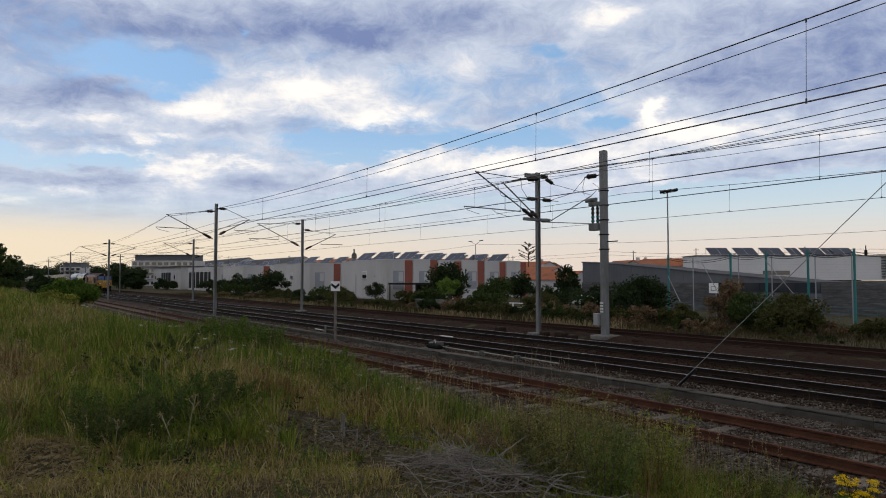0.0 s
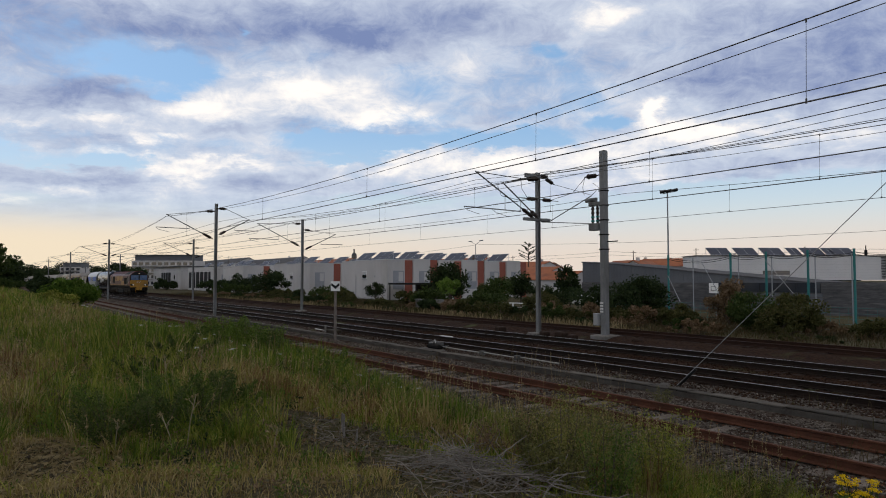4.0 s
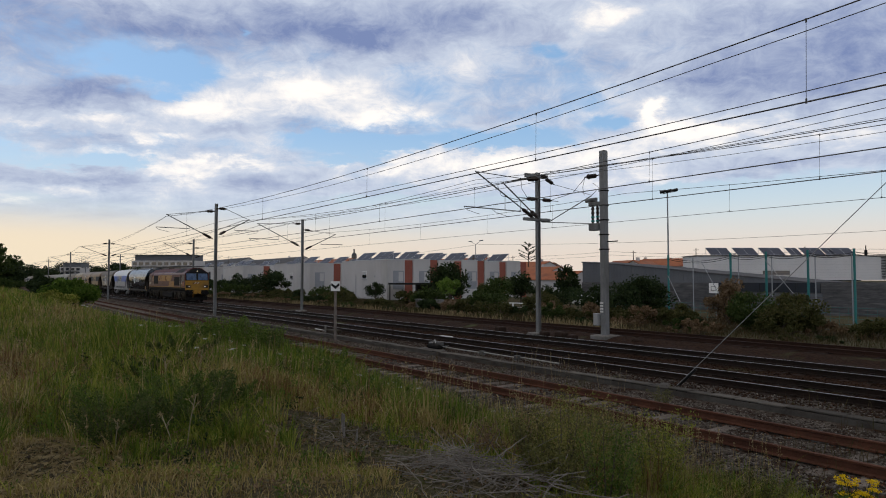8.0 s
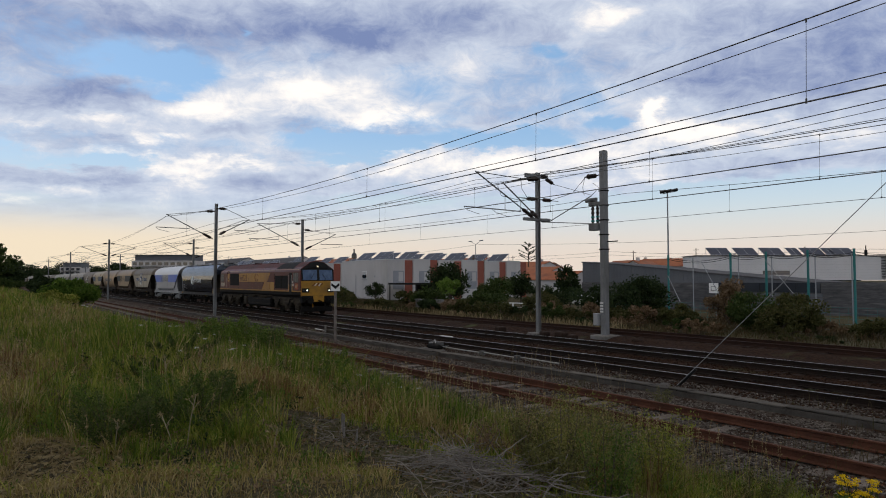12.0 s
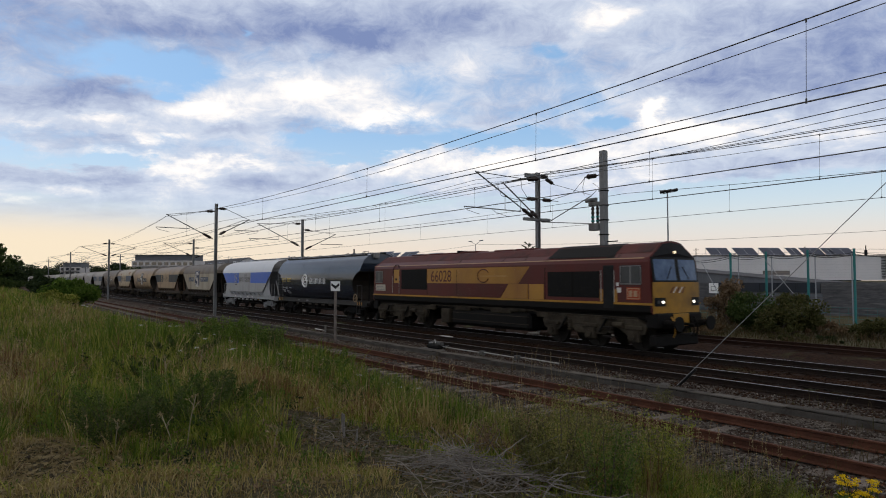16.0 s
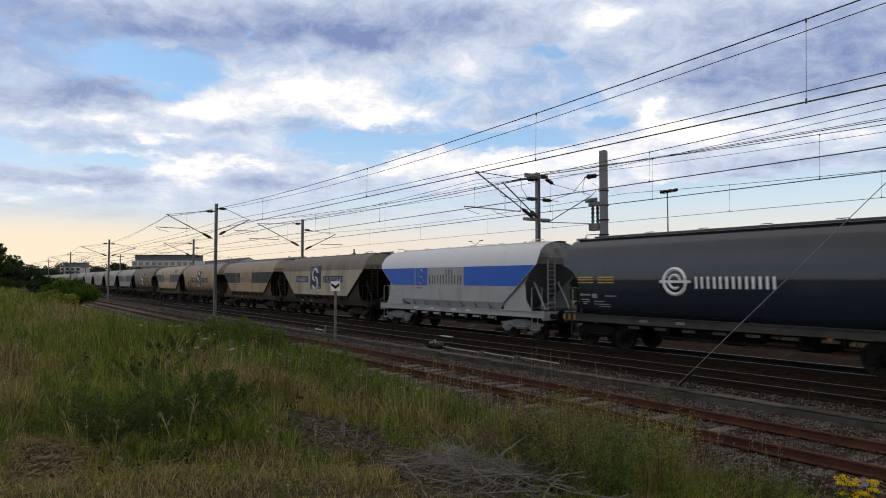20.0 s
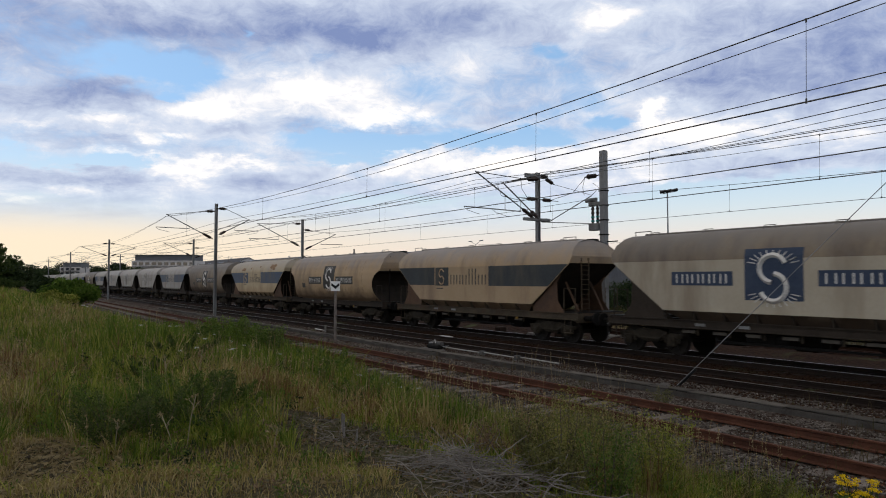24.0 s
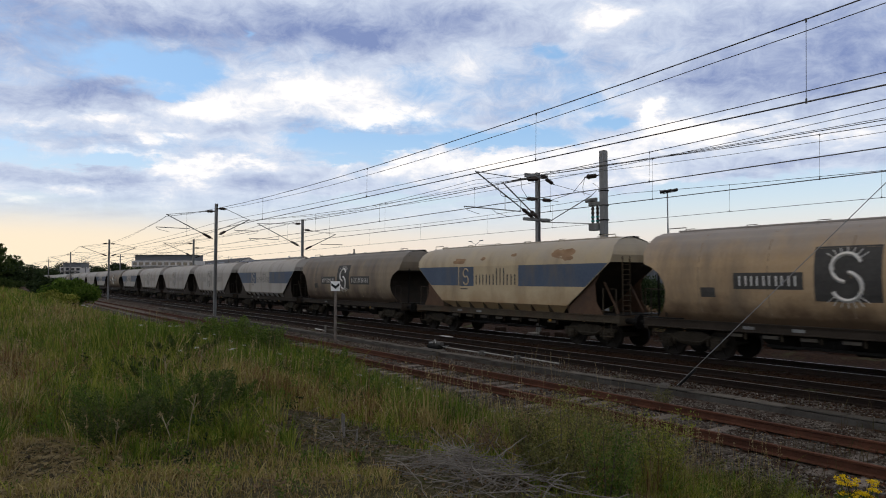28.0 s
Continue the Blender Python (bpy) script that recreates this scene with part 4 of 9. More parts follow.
        g = part("radiator_grille", side_patch(H, -6.78, -4.24, 2.03, 3.09, 0.012, s), M["grille"], body, "black louvred grille")
        for k in range(10):
            z = 2.08 + k * 0.1
            part("slat", side_patch(H, -6.7, -4.32, z, z + 0.03, 0.028, s, n=1), M["grille"], g)
        g = part("radiator_grille", side_patch(H, 4.80, 7.58, 1.87, 2.86, 0.012, s), M["grille"], body, "large black louvred grille")
        for k in range(9):
            z = 1.93 + k * 0.1
            part("slat", side_patch(H, 4.88, 7.5, z, z + 0.03, 0.028, s, n=1), M["grille"], g)
        part("grille_divider", side_patch(H, 6.15, 6.22, 1.87, 2.86, 0.034, s, n=1), M["under"], g)
        for u0, u1 in ((7.60, 7.74), (8.28, 8.42)):
            part("gold_band", side_patch(H, u0, u1, 1.74, 2.2, 0.009, s), M["gold"], body, "golden yellow panel beside the doorway")
        # arch and sheet lie flat on the side; black paints the doorway's shade
        part("doorway_arch", side_patch(H, 7.82, 8.2, 3.35, 3.52, 0.014, s, 0.08, -0.08), M["blackpaint"], body)
        part("recessed_door", side_patch(H, 7.76, 8.26, 1.5, 3.35, 0.012, s), M["blackpaint"], body, "flat black sheet for the shade in the open doorway")
        for x in (7.7, 8.33):
            part("handrail", R((x, s * 1.39, 1.75), (x, s * 1.39, 2.9), 0.013, 6), M["fadedwhite"], body)
        # cab side window
        for x0, x1 in ((8.55, 9.52), (-9.72, -8.85)):
            w = part("cab_window", side_patch(H, x0, x1, 2.36, 3.06, 0.010, s), M["blackpaint"], body, "cab side window in a black surround")
            part("pane", side_patch(H, x0 + 0.07, x0 + (x1 - x0) * 0.5 - 0.02, 2.43, 3.0, 0.016, s), M["winpane"], w)
            part("pane", side_patch(H, x0 + (x1 - x0) * 0.5 + 0.02, x1 - 0.07, 2.43, 3.0, 0.016, s), M["winpane"], w)
            for u0, u1, v0, v1 in ((x0 + 0.02, x1 - 0.02, 2.375, 2.41), (x0 + 0.02, x1 - 0.02, 3.015, 3.045), ((x0 + x1) / 2 - 0.02, (x0 + x1) / 2 + 0.02, 2.41, 3.015), (x0 + 0.02, x0 + 0.05, 2.41, 3.015), (x1 - 0.05, x1 - 0.02, 2.41, 3.015)):
                part("frame_bar", side_patch(H, u0, u1, v0, v1, 0.022, s, n=1), M["greyframe"], w, "aluminium window frame")
        part("window_surround", side_patch(H, 9.50, 9.86, 2.36, 3.08, 0.006, s, 0, -0.17), M["maroon"], body)
        # emblem plate: framed box with plain bars
        e = part("emblem", side_patch(H, 8.85, 9.46, 1.83, 2.27, 0.008, s), M["signred"], body, "orange-red emblem with a pale outline")
        for x0, x1, z0, z1 in ((8.88, 9.43, 1.86, 1.885), (8.88, 9.43, 2.215, 2.24), (8.88, 8.905, 1.885, 2.215), (9.405, 9.43, 1.885, 2.215), (8.96, 9.11, 1.94, 2.16), (9.17, 9.33, 1.94, 2.16)):
            part("emblem_line", side_patch(H, x0, x1, z0, z1, 0.013, s, n=1), M["buff"], e)
        part("round_notice", side_patch(H, 8.42, 8.6, 2.08, 2.26, 0.009, s), M["signwhite"], body)
        part("notice", side_patch(H, 8.38, 8.5, 2.32, 2.44, 0.009, s), M["signwhite"], body)
        nt = part("notice", side_patch(H, -9.68, -8.55, 1.92, 2.27, 0.009, s), M["notice"], body, "pale data notice")
        for k in range(3):
            part("notice_line", side_patch(H, -9.6, -8.65 - 0.1 * k, 1.97 + k * 0.09, 1.995 + k * 0.09, 0.013, s, n=1), M["greyink"], nt)
        # panel seams
        for x in (-1.58, 4.62, -4.22):
            part("panel_seam", side_patch(H, x, x + 0.03, 1.75, 3.6, 0.008, s), M["under"], body)
        for x in (-1.58, 1.75, 3.2, 4.62, 8.35):
            part("roof_seam", side_patch(H, x, x + 0.025, 3.33, 3.74, 0.012, s), M["under"], body)
        for u0, u1 in ((-4.1, -1.75), (1.85, 3.1), (-6.9, -4.4)):
            part("roof_panel", side_patch(H, u0, u1, 3.52, 3.74, 0.02, s), M["roof_soot_sheen"], body, "folded roof panel")
        # underfloor pipes and boxes along the solebar
        part("air_pipe", path_tube([(-9.2, s * 1.2, 1.18), (-4.2, s * 1.2, 1.2), (-4.0, s * 1.2, 1.26), (3.8, s * 1.2, 1.26), (4.0, s * 1.2, 1.2), (9.2, s * 1.2, 1.18)], 0.03, 6), M["bogie"], L)
        for u0, u1, v0 in ((-1.9, -0.6, 1.2), (0.9, 2.3, 1.2), (-4.6, -3.6, 1.16), (4.0, 4.8, 1.14)):
            part("equipment_box", B(u0, u1, s * 1.16 - 0.07, s * 1.16 + 0.07, v0 - 0.14, v0 + 0.08, 0.03), M["bogie"], L)
        for v0 in (0.62, 0.95):
            part("tank_strap", B(-2.15, 3.5, s * 1.215 - 0.012, s * 1.215 + 0.012, v0, v0 + 0.03), M["bogie"], L)
        # ring emblem on the gold band
        bm = bmesh.new()
        y = s * 1.356
        for k in range(22):
            a0, a1 = 0.5 + k * 5.3 / 22, 0.5 + (k + 1) * 5.3 / 22
            p0, p1 = ((0.42 * math.cos(a) + 0.55, y, 2.72 + 0.30 * math.sin(a)) for a in (a0, a1))
            rod(bm, p0, p1, 0.022, 4)
        part("ring_emblem", bm, M["maroon"], body, "maroon open ring emblem")
        part("ring_emblem_bar", side_patch(H, 0.3, 2.2, 2.67, 2.74, 0.030, s, n=1), M["emblembar"], body)
    text_mesh("fleet_number", "66028", 0.80, M["maroon"], body, Matrix.Translation((-2.93, -1.334, 2.69)) @ pose(0, 0, 0, 90) @ Matrix.Diagonal((0.92, 1, 1, 1)), "large maroon fleet number")
    # cab fronts
    for s in (1, -1):
        def fx(y, z, off=0.0):
            return s * (loco_front(y, z) + off)

        def front_sheet(y0, y1, z0, z1, off, ny=6, nz=3):
            bm = bmesh.new()
            g = [[bm.verts.new((fx(y0 + (y1 - y0) * i / ny, z0 + (z1 - z0) * j / nz, off), y0 + (y1 - y0) * i / ny, z0 + (z1 - z0) * j / nz)) for i in range(ny + 1)] for j in range(nz + 1)]
            for j in range(nz):
                for i in range(ny):
                    bm.faces.new((g[j][i], g[j][i + 1], g[j + 1][i + 1], g[j + 1][i]))
            bmesh.ops.recalc_face_normals(bm, faces=bm.faces)
            return bm
        bm = bmesh.new()
        edge = [(-1.31, 3.20), (-1.235, 3.325), (-0.55, 3.815), (-0.25, 3.88), (0.0, 3.895), (0.25, 3.88), (0.55, 3.815), (1.235, 3.325), (1.31, 3.20)]
        for p, q in zip(edge[:-1], edge[1:]):
            rod(bm, (fx(p[0], p[1], -0.03), *p), (fx(q[0], q[1], -0.03), *q), 0.035, 6)
        part("roof_rim", bm, M["maroon"], body, "rolled maroon roof edge over the cab front")
        bm = bmesh.new()
        mid = bm.verts.new((fx(0, 3.5, 0.008), 0, 3.5))
        ring = [bm.verts.new((fx(p, q, 0.007), p, q)) for p, q in ((-1.18, 3.345), (-0.53, 3.80), (0.0, 3.87), (0.53, 3.80), (1.18, 3.345))]
        for a, b in zip(ring, ring[1:] + ring[:1]):
            bm.faces.new((mid, a, b))
        bmesh.ops.recalc_face_normals(bm, faces=bm.faces)
        part("gable", bm, M["blackpaint"], body, "black gable panel under the roof edge")
        for y in (-0.62, 0.62):
            part("wiper", R((fx(y, 2.56, 0.03), y, 2.56), (fx(y * 0.5, 3.0, 0.03), y * 0.5, 3.0), 0.012, 5), M["blackpaint"], body)
        part("nose", front_sheet(-1.3, 1.3, 1.36, 2.46, 0.008), M["orange"], body, "warning-yellow cab nose")
        part("windscreen_surround", front_sheet(-1.26, 1.26, 2.46, 3.34, 0.006), M["blackpaint"], body, "black windscreen surround")
        for y0, y1 in ((-1.16, -0.10), (0.10, 1.16)):
            part("windscreen", front_sheet(y0, y1, 2.52, 3.26, 0.016), M["winblue"], body, "windscreen with the sky's blue reflection painted in")
        for y in (-0.98, 0.98):
            c = part("headlamp_cluster", front_sheet(y - 0.26, y + 0.26, 1.62, 1.92, 0.03), M["blackpaint"], body)
            for dy in (-0.12, 0.12):
                bm = rod(bmesh.new(), (fx(y, 1.77, 0.03), y + dy, 1.77), (fx(y, 1.77, 0.07), y + dy, 1.77), 0.05, 12)
                part("headlamp", bm, M["headlamp"] if (s > 0 and dy * y < 0) else M["winpane"], c, "lit white headlamp" if s > 0 else "")
        bm = rod(bmesh.new(), (fx(0, 3.52, 0.0), 0, 3.52), (fx(0, 3.52, 0.06), 0, 3.52), 0.05, 12)
        part("top_lamp", bm, M["lens"] if s > 0 else M["winpane"], body)
        for k in range(5):
            y = -0.5 + k * 0.16
            bm = bmesh.new()
            vs = [bm.verts.new((fx(yy, zz, 0.013), yy, zz)) for yy, zz in ((y, 2.08), (y + 0.07, 2.08), (y + 0.25, 2.30), (y + 0.18, 2.30))]
            bm.faces.new(vs)
            bmesh.ops.recalc_face_normals(bm, faces=bm.faces)
            part("emblem_stroke", bm, M["signwhite"] if k % 2 else M["maroon"], body)
        part("headstock", B(min(s * 9.6, s * 10.12), max(s * 9.6, s * 10.12), -1.25, 1.25, 0.85, 1.38, 0.05), M["under"], L, "black headstock")
        part("drawgear_panel", B(min(s * 10.12, s * 10.16), max(s * 10.12, s * 10.16), -0.42, 0.42, 0.92, 1.36, 0.01), M["orange"], L, "yellow drawgear panel")
        buffers(L, s * 10.12, s)
        part("obstacle_deflector", B(min(s * 9.7, s * 10.0), max(s * 9.7, s * 10.0), -1.2, 1.2, 0.22, 0.62, 0.05), M["under"], L)
        for y in (-0.55, 0.5, 0.7):
            bm = path_tube([(s * 10.15, y, 1.25), (s * 10.3, y, 1.0), (s * 10.26, y + 0.05, 0.7), (s * 10.16, y + 0.08, 0.55)], 0.03, 6)
            part("brake_hose", bm, M["gold"] if y < 0 else M["under"], L)
        # cab steps
        for y in (-1.28, 1.28):
            for z in (0.45, 0.78, 1.1):
                part("cab_step", B(s * 8.0 - 0.28, s * 8.0 + 0.28, y - 0.08, y + 0.08, z, z + 0.04), M["tyre"], L)
    # bogies
    for s in (-1, 1):
        xc = s * 7.0
        for side in (-1, 1):
            y = side * 1.12
            prof = [(-2.65, 0.95), (-2.5, 0.62), (-1.75, 0.55), (-1.2, 0.88), (-0.75, 0.52), (0.75, 0.52), (1.2, 0.88), (1.75, 0.55), (2.5, 0.62), (2.65, 0.95), (2.2, 1.16), (-2.2, 1.16)]
            f = part("bogie_frame", prism(bmesh.new(), [(p[0] + xc, p[1]) for p in prof], y - 0.09, y + 0.09), M["bogie"], L, "grimy brown bogie side frame")
            for dx in (-2.07, 0, 2.07):
                part("axle_box", B(xc + dx - 0.26, xc + dx + 0.26, y + side * 0.06 - 0.1, y + side * 0.06 + 0.1, 0.32, 0.78, 0.04), M["bogie"], f)
            part("frame_plate", B(xc - 2.35, xc + 2.35, y + side * 0.08 - 0.03, y + side * 0.08 + 0.03, 0.84, 1.13, 0.02), M["bogie"], f)
            for dx in (-2.07, 0, 2.07):
                part("spring_hanger", B(xc + dx - 0.4, xc + dx + 0.4, y + side * 0.12 - 0.05, y + side * 0.12 + 0.05, 0.74, 0.92, 0.04), M["bogie"], f)
                part("bearing_cap", R((xc + dx, y + side * 0.15, 0.54), (xc + dx, y + side * 0.22, 0.54), 0.13, 12), M["bogie"], f)
            for dx in (-1.55, 0.5):
                part("damper", R((xc + dx, y + side * 0.16, 0.62), (xc + dx + 0.35, y + side * 0.16, 1.1), 0.045, 8), M["under"], f)
            part("brake_cylinder", R((xc + 1.2, y + side * 0.16, 0.92), (xc + 1.65, y + side * 0.16, 0.92), 0.1, 10), M["bogie"], f)
            part("sand_pipe", path_tube([(xc + 2.6, y, 0.95), (xc + 2.75, y, 0.6), (xc + 2.62, y, 0.18)], 0.025, 5), M["under"], f)
            for dx in (-1.05, 1.05):
                bm = bmesh.new()
                for k in range(5):
                    rod(bm, (xc + dx, y + side * 0.1, 0.6 + k * 0.09), (xc + dx, y + side * 0.1, 0.66 + k * 0.09), 0.11, 10)
                part("coil_spring", bm, M["bogie"], f)
        for dx in (-2.07, 0, 2.07):
            w = wheelset(L, xc + dx, 0.533, M["tyre"])
            WHEELS.append((w, xc + dx, 0.533))
    # underframe equipment
    part("fuel_tank", B(-2.2, 3.55, -1.22, 1.22, 0.36, 1.14, 0.14), M["under"], L, "black fuel tank")
    part("equipment_case", B(-3.0, -2.3, -1.28, 1.28, 0.42, 1.12, 0.04), M["bogie"], L, "grey-brown equipment case")
    for x in (-1.4, 0.4, 2.0):
        part("air_reservoir", R((x, -1.1, 1.27), (x + 1.3, -1.1, 1.27), 0.13, 12), M["bogie"], L)
    part("frame_beam", B(-9.6, 9.6, -1.1, 1.1, 1.12, 1.42, 0.02), M["under"], L)
    return L


def loco_body_bm():
    return loft_body(LOCO_HALF, loco_rear, loco_front)


M["signred"] = surf("emblem_red", (0.26, 0.045, 0.018), (0.32, 0.062, 0.024), 0.5, 0, 2, 15, 0.02)
M["emblembar"] = surf("emblem_bar", (0.36, 0.19, 0.06), (0.42, 0.24, 0.08), 0.5, 0, 2, 15, 0.02)

# wagons -----------------------------------------------------------------
HOPPER_HALF = [(1.06, 1.20), (1.395, 1.53), (1.42, 2.2), (1.42, 3.18), (1.36, 3.45), (1.16, 3.78), (0.82, 4.02), (0.42, 4.14), (0.0, 4.17)]
BARREL_HALF = [(1.02, 1.22), (1.20, 1.42), (1.36, 1.75), (1.45, 2.15), (1.48, 2.6), (1.44, 3.0), (1.33, 3.4), (1.12, 3.78), (0.80, 4.04), (0.42, 4.17), (0.0, 4.21)]


def densify(half, n):
    """More points along a body's outline, for curved cuts."""
    out = []
    for (y0, z0), (y1, z1) in zip(half[:-1], half[1:]):
        out += [(y0 + (y1 - y0) * k / n, z0 + (z1 - z0) * k / n) for k in range(n)]
    return out + [half[-1]]


BARREL_HALF = densify(BARREL_HALF, 4)


def hopper_end(y, z):
    for (z0, x0), (z1, x1) in zip(HOPPER_ENDS[:-1], HOPPER_ENDS[1:]):
        if z0 <= z <= z1:
            return x0 + (x1 - x0) * (z - z0) / (z1 - z0)
    return HOPPER_ENDS[-1][1]


HOPPER_ENDS = [(1.0, 3.4), (1.52, 4.35), (2.2, 5.25), (3.18, 6.52), (3.5, 6.6), (3.85, 6.5), (4.2, 6.35)]
BARREL_ENDS = [(1.0, 6.60), (1.25, 6.45), (1.5, 6.12), (1.8, 5.92), (2.15, 5.84), (2.5, 5.92), (2.8, 6.15), (3.0, 6.50), (3.06, 6.74), (3.5, 6.84), (4.0, 6.74), (4.3, 6.6)]


def barrel_end(y, z):
    for (z0, x0), (z1, x1) in zip(BARREL_ENDS[:-1], BARREL_ENDS[1:]):
        if z0 <= z <= z1:
            return x0 + (x1 - x0) * (z - z0) / (z1 - z0)
    return BARREL_ENDS[-1][1]


M["leverpale"] = surf("white_lever_plate", (0.42, 0.42, 0.41), (0.52, 0.52, 0.50), 0.6, 0, 2, 12, 0.05)
M["levergrey"] = surf("dusty_lever_plate", (0.070, 0.060, 0.048), (0.12, 0.105, 0.085), 0.8, 0, 2, 12, 0.1)
M["lineyellow"] = surf("yellow_line_paint", (0.42, 0.30, 0.05), (0.52, 0.38, 0.07), 0.5, 0, 2, 15, 0.02)
M["ochre"] = surf("dull_ochre_paint", (0.16, 0.09, 0.02), (0.24, 0.14, 0.03), 0.7, 0, 2, 15, 0.05)


def wagon_bogie(w, xc, mat):
    for side in (-1, 1):
        y = side * 1.02
        prof = [(-1.32, 0.70), (-1.28, 0.58), (-0.62, 0.60), (-0.42, 0.46), (-0.28, 0.42), (0.28, 0.42), (0.42, 0.46), (0.62, 0.60), (1.28, 0.58), (1.32, 0.70), (0.7, 0.74), (0.4, 0.84), (-0.4, 0.84), (-0.7, 0.74)]
        f = part("bogie_frame", prism(bmesh.new(), [(p[0] + xc, p[1]) for p in prof], y - 0.06, y + 0.06), mat, w)
        for dx in (-0.9, 0.9):
            part("axle_box", B(xc + dx - 0.16, xc + dx + 0.16, y + side * 0.05 - 0.08, y + side * 0.05 + 0.08, 0.30, 0.62, 0.03), mat, f)
            for e in (-0.27, 0.27):
                bm = rod(bmesh.new(), (xc + dx + e, y + side * 0.06, 0.40), (xc + dx + e, y + side * 0.06, 0.70), 0.045, 8)
                for k in range(4):
                    rod(bm, (xc + dx + e, y + side * 0.06, 0.42 + k * 0.07), (xc + dx + e, y + side * 0.06, 0.46 + k * 0.07), 0.068, 8)
                part("coil_spring", bm, mat, f)
    for dx in (-0.9, 0.9):
        ws = wheelset(w, xc + dx, 0.46, M["tyre"])
        WHEELS.append((ws, xc + dx, 0.46))
        part("brake_beam", B(xc + dx * 0.32 - 0.05, xc + dx * 0.32 + 0.05, -1.0, 1.0, 0.36, 0.46), M["under"], w)
    for side in (-1, 1):
        bm = path_tube([(xc - 0.75, side * 1.1, 0.74), (xc - 0.4, side * 1.12, 0.52), (xc + 0.4, side * 1.12, 0.52), (xc + 0.75, side * 1.1, 0.74)], 0.04, 6)
        part("equaliser_bar", bm, mat, w)
        for dx in (-0.9, 0.9):
            part("axle_cap", R((xc + dx, side * 1.13, 0.46), (xc + dx, side * 1.2, 0.46), 0.095, 10), mat, w)
    part("bogie_bolster", B(xc - 0.25, xc + 0.25, -1.0, 1.0, 0.6, 1.0), M["under"], w)


def wagon_frame(w, frame_mat, bogie_mat, half_len=6.85):
    pale_gear = frame_mat is M["lightgrey"]
    for side in (-1, 1):
        y = side * 1.25
        bm = bmesh.new()
        box(bm, -half_len, half_len, y - 0.03, y + 0.03, 0.98, 1.22)
        box(bm, -half_len, half_len, y - 0.09 if side < 0 else y - 0.05, y + 0.05 if side < 0 else y + 0.09, 1.205, 1.235)
        box(bm, -half_len, half_len, y - 0.09 if side < 0 else y - 0.05, y + 0.05 if side < 0 else y + 0.09, 0.965, 0.995)
        part("solebar", bm, frame_mat, w)
        for x in (-3.0, -1.5, 0.4, 1.6, 2.9):
            part("data_plate", B(x - 0.18, x + 0.18, min(y + side * 0.035, y + side * 0.045), max(y + side * 0.035, y + side * 0.045), 1.05, 1.14), M["signwhite"] if (frame_mat is M["lightgrey"] and x < 2) else M["greyframe"] if x < -1 else frame_mat, w)
        bm = bmesh.new()
        for x in (-2.2, -0.7, 0.9, 2.3):
            rod(bm, (x, side * 1.0, 1.0), (x, side * 1.0, 0.55), 0.04, 6)
        box(bm, -2.6, 2.7, side * 1.0 - 0.04, side * 1.0 + 0.04, 0.55, 0.62)
        part("discharge_gear", bm, M["under"], w)
        for k in range(7):
            x = -3.5 + k * 1.12
            part("door_lever", B(x - 0.24, x + 0.24, side * 1.19 - 0.015, side * 1.19 + 0.015, 0.80, 0.90, 0.008), M["leverpale"] if pale_gear else M["levergrey"], w)
            part("lever_link", B(x + 0.3, x + 0.36, side * 1.17 - 0.02, side * 1.17 + 0.02, 0.74, 1.0), bogie_mat, w)
        part("brake_pipe", path_tube([(-6.6, side * 0.9, 0.82), (-6.2, side * 1.05, 0.9), (6.2, side * 1.05, 0.9), (6.6, side * 0.9, 0.82)], 0.025, 5), M["under"], w)
        part("air_tank", R((-1.6, side * 0.82, 0.74), (-0.3, side * 0.82, 0.74), 0.19, 12), M["under"], w)
        for e in (-1, 1):
            bm = path_tube([(e * 6.1, side * 1.27, 1.0), (e * 6.1, side * 1.3, 0.45), (e * 6.45, side * 1.3, 0.45), (e * 6.45, side * 1.27, 1.0)], 0.018, 5)
            box(bm, e * 6.28 - 0.18, e * 6.28 + 0.18, side * 1.24 - 0.09, side * 1.24 + 0.09, 0.44, 0.47)
            part("foot_step", bm, frame_mat, w)
        part("parking_brake_lever", B(3.2, 3.34, y + side * 0.05, y + side * 0.08, 0.86, 0.98), M["ochre"], w, "dull yellow brake lever")
    for x in (-2.4, 0.0, 2.4):
        bm = bmesh.new()
        vs = [bm.verts.new(p) for p in ((x - 0.9, -0.9, 1.25), (x + 0.9, -0.9, 1.25), (x + 0.9, 0.9, 1.25), (x - 0.9, 0.9, 1.25), (x - 0.3, -0.55, 0.45), (x + 0.3, -0.55, 0.45), (x + 0.3, 0.55, 0.45), (x - 0.3, 0.55, 0.45))]
        for f in ((0, 1, 5, 4), (1, 2, 6, 5), (2, 3, 7, 6), (3, 0, 4, 7), (4, 5, 6, 7)):
            bm.faces.new([vs[i] for i in f])
        bmesh.ops.recalc_face_normals(bm, faces=bm.faces)
        part("discharge_chute", bm, M["under"], w)
    for s in (-1, 1):
        part("headstock", B(min(s * half_len, s * (half_len - 0.14)), max(s * half_len, s * (half_len - 0.14)), -1.3, 1.3, 0.86, 1.26, 0.02), frame_mat, w)
        part("end_platform", B(min(s * 5.4, s * half_len), max(s * 5.4, s * half_len), -1.28, 1.28, 1.236, 1.27), M["under"], w)
        buffers(w, s * half_len, s)
        wagon_bogie(w, s * 5.15, bogie_mat)
    part("centre_sill", B(-half_len, half_len, -0.25, 0.25, 0.9, 1.2), M["under"], w)


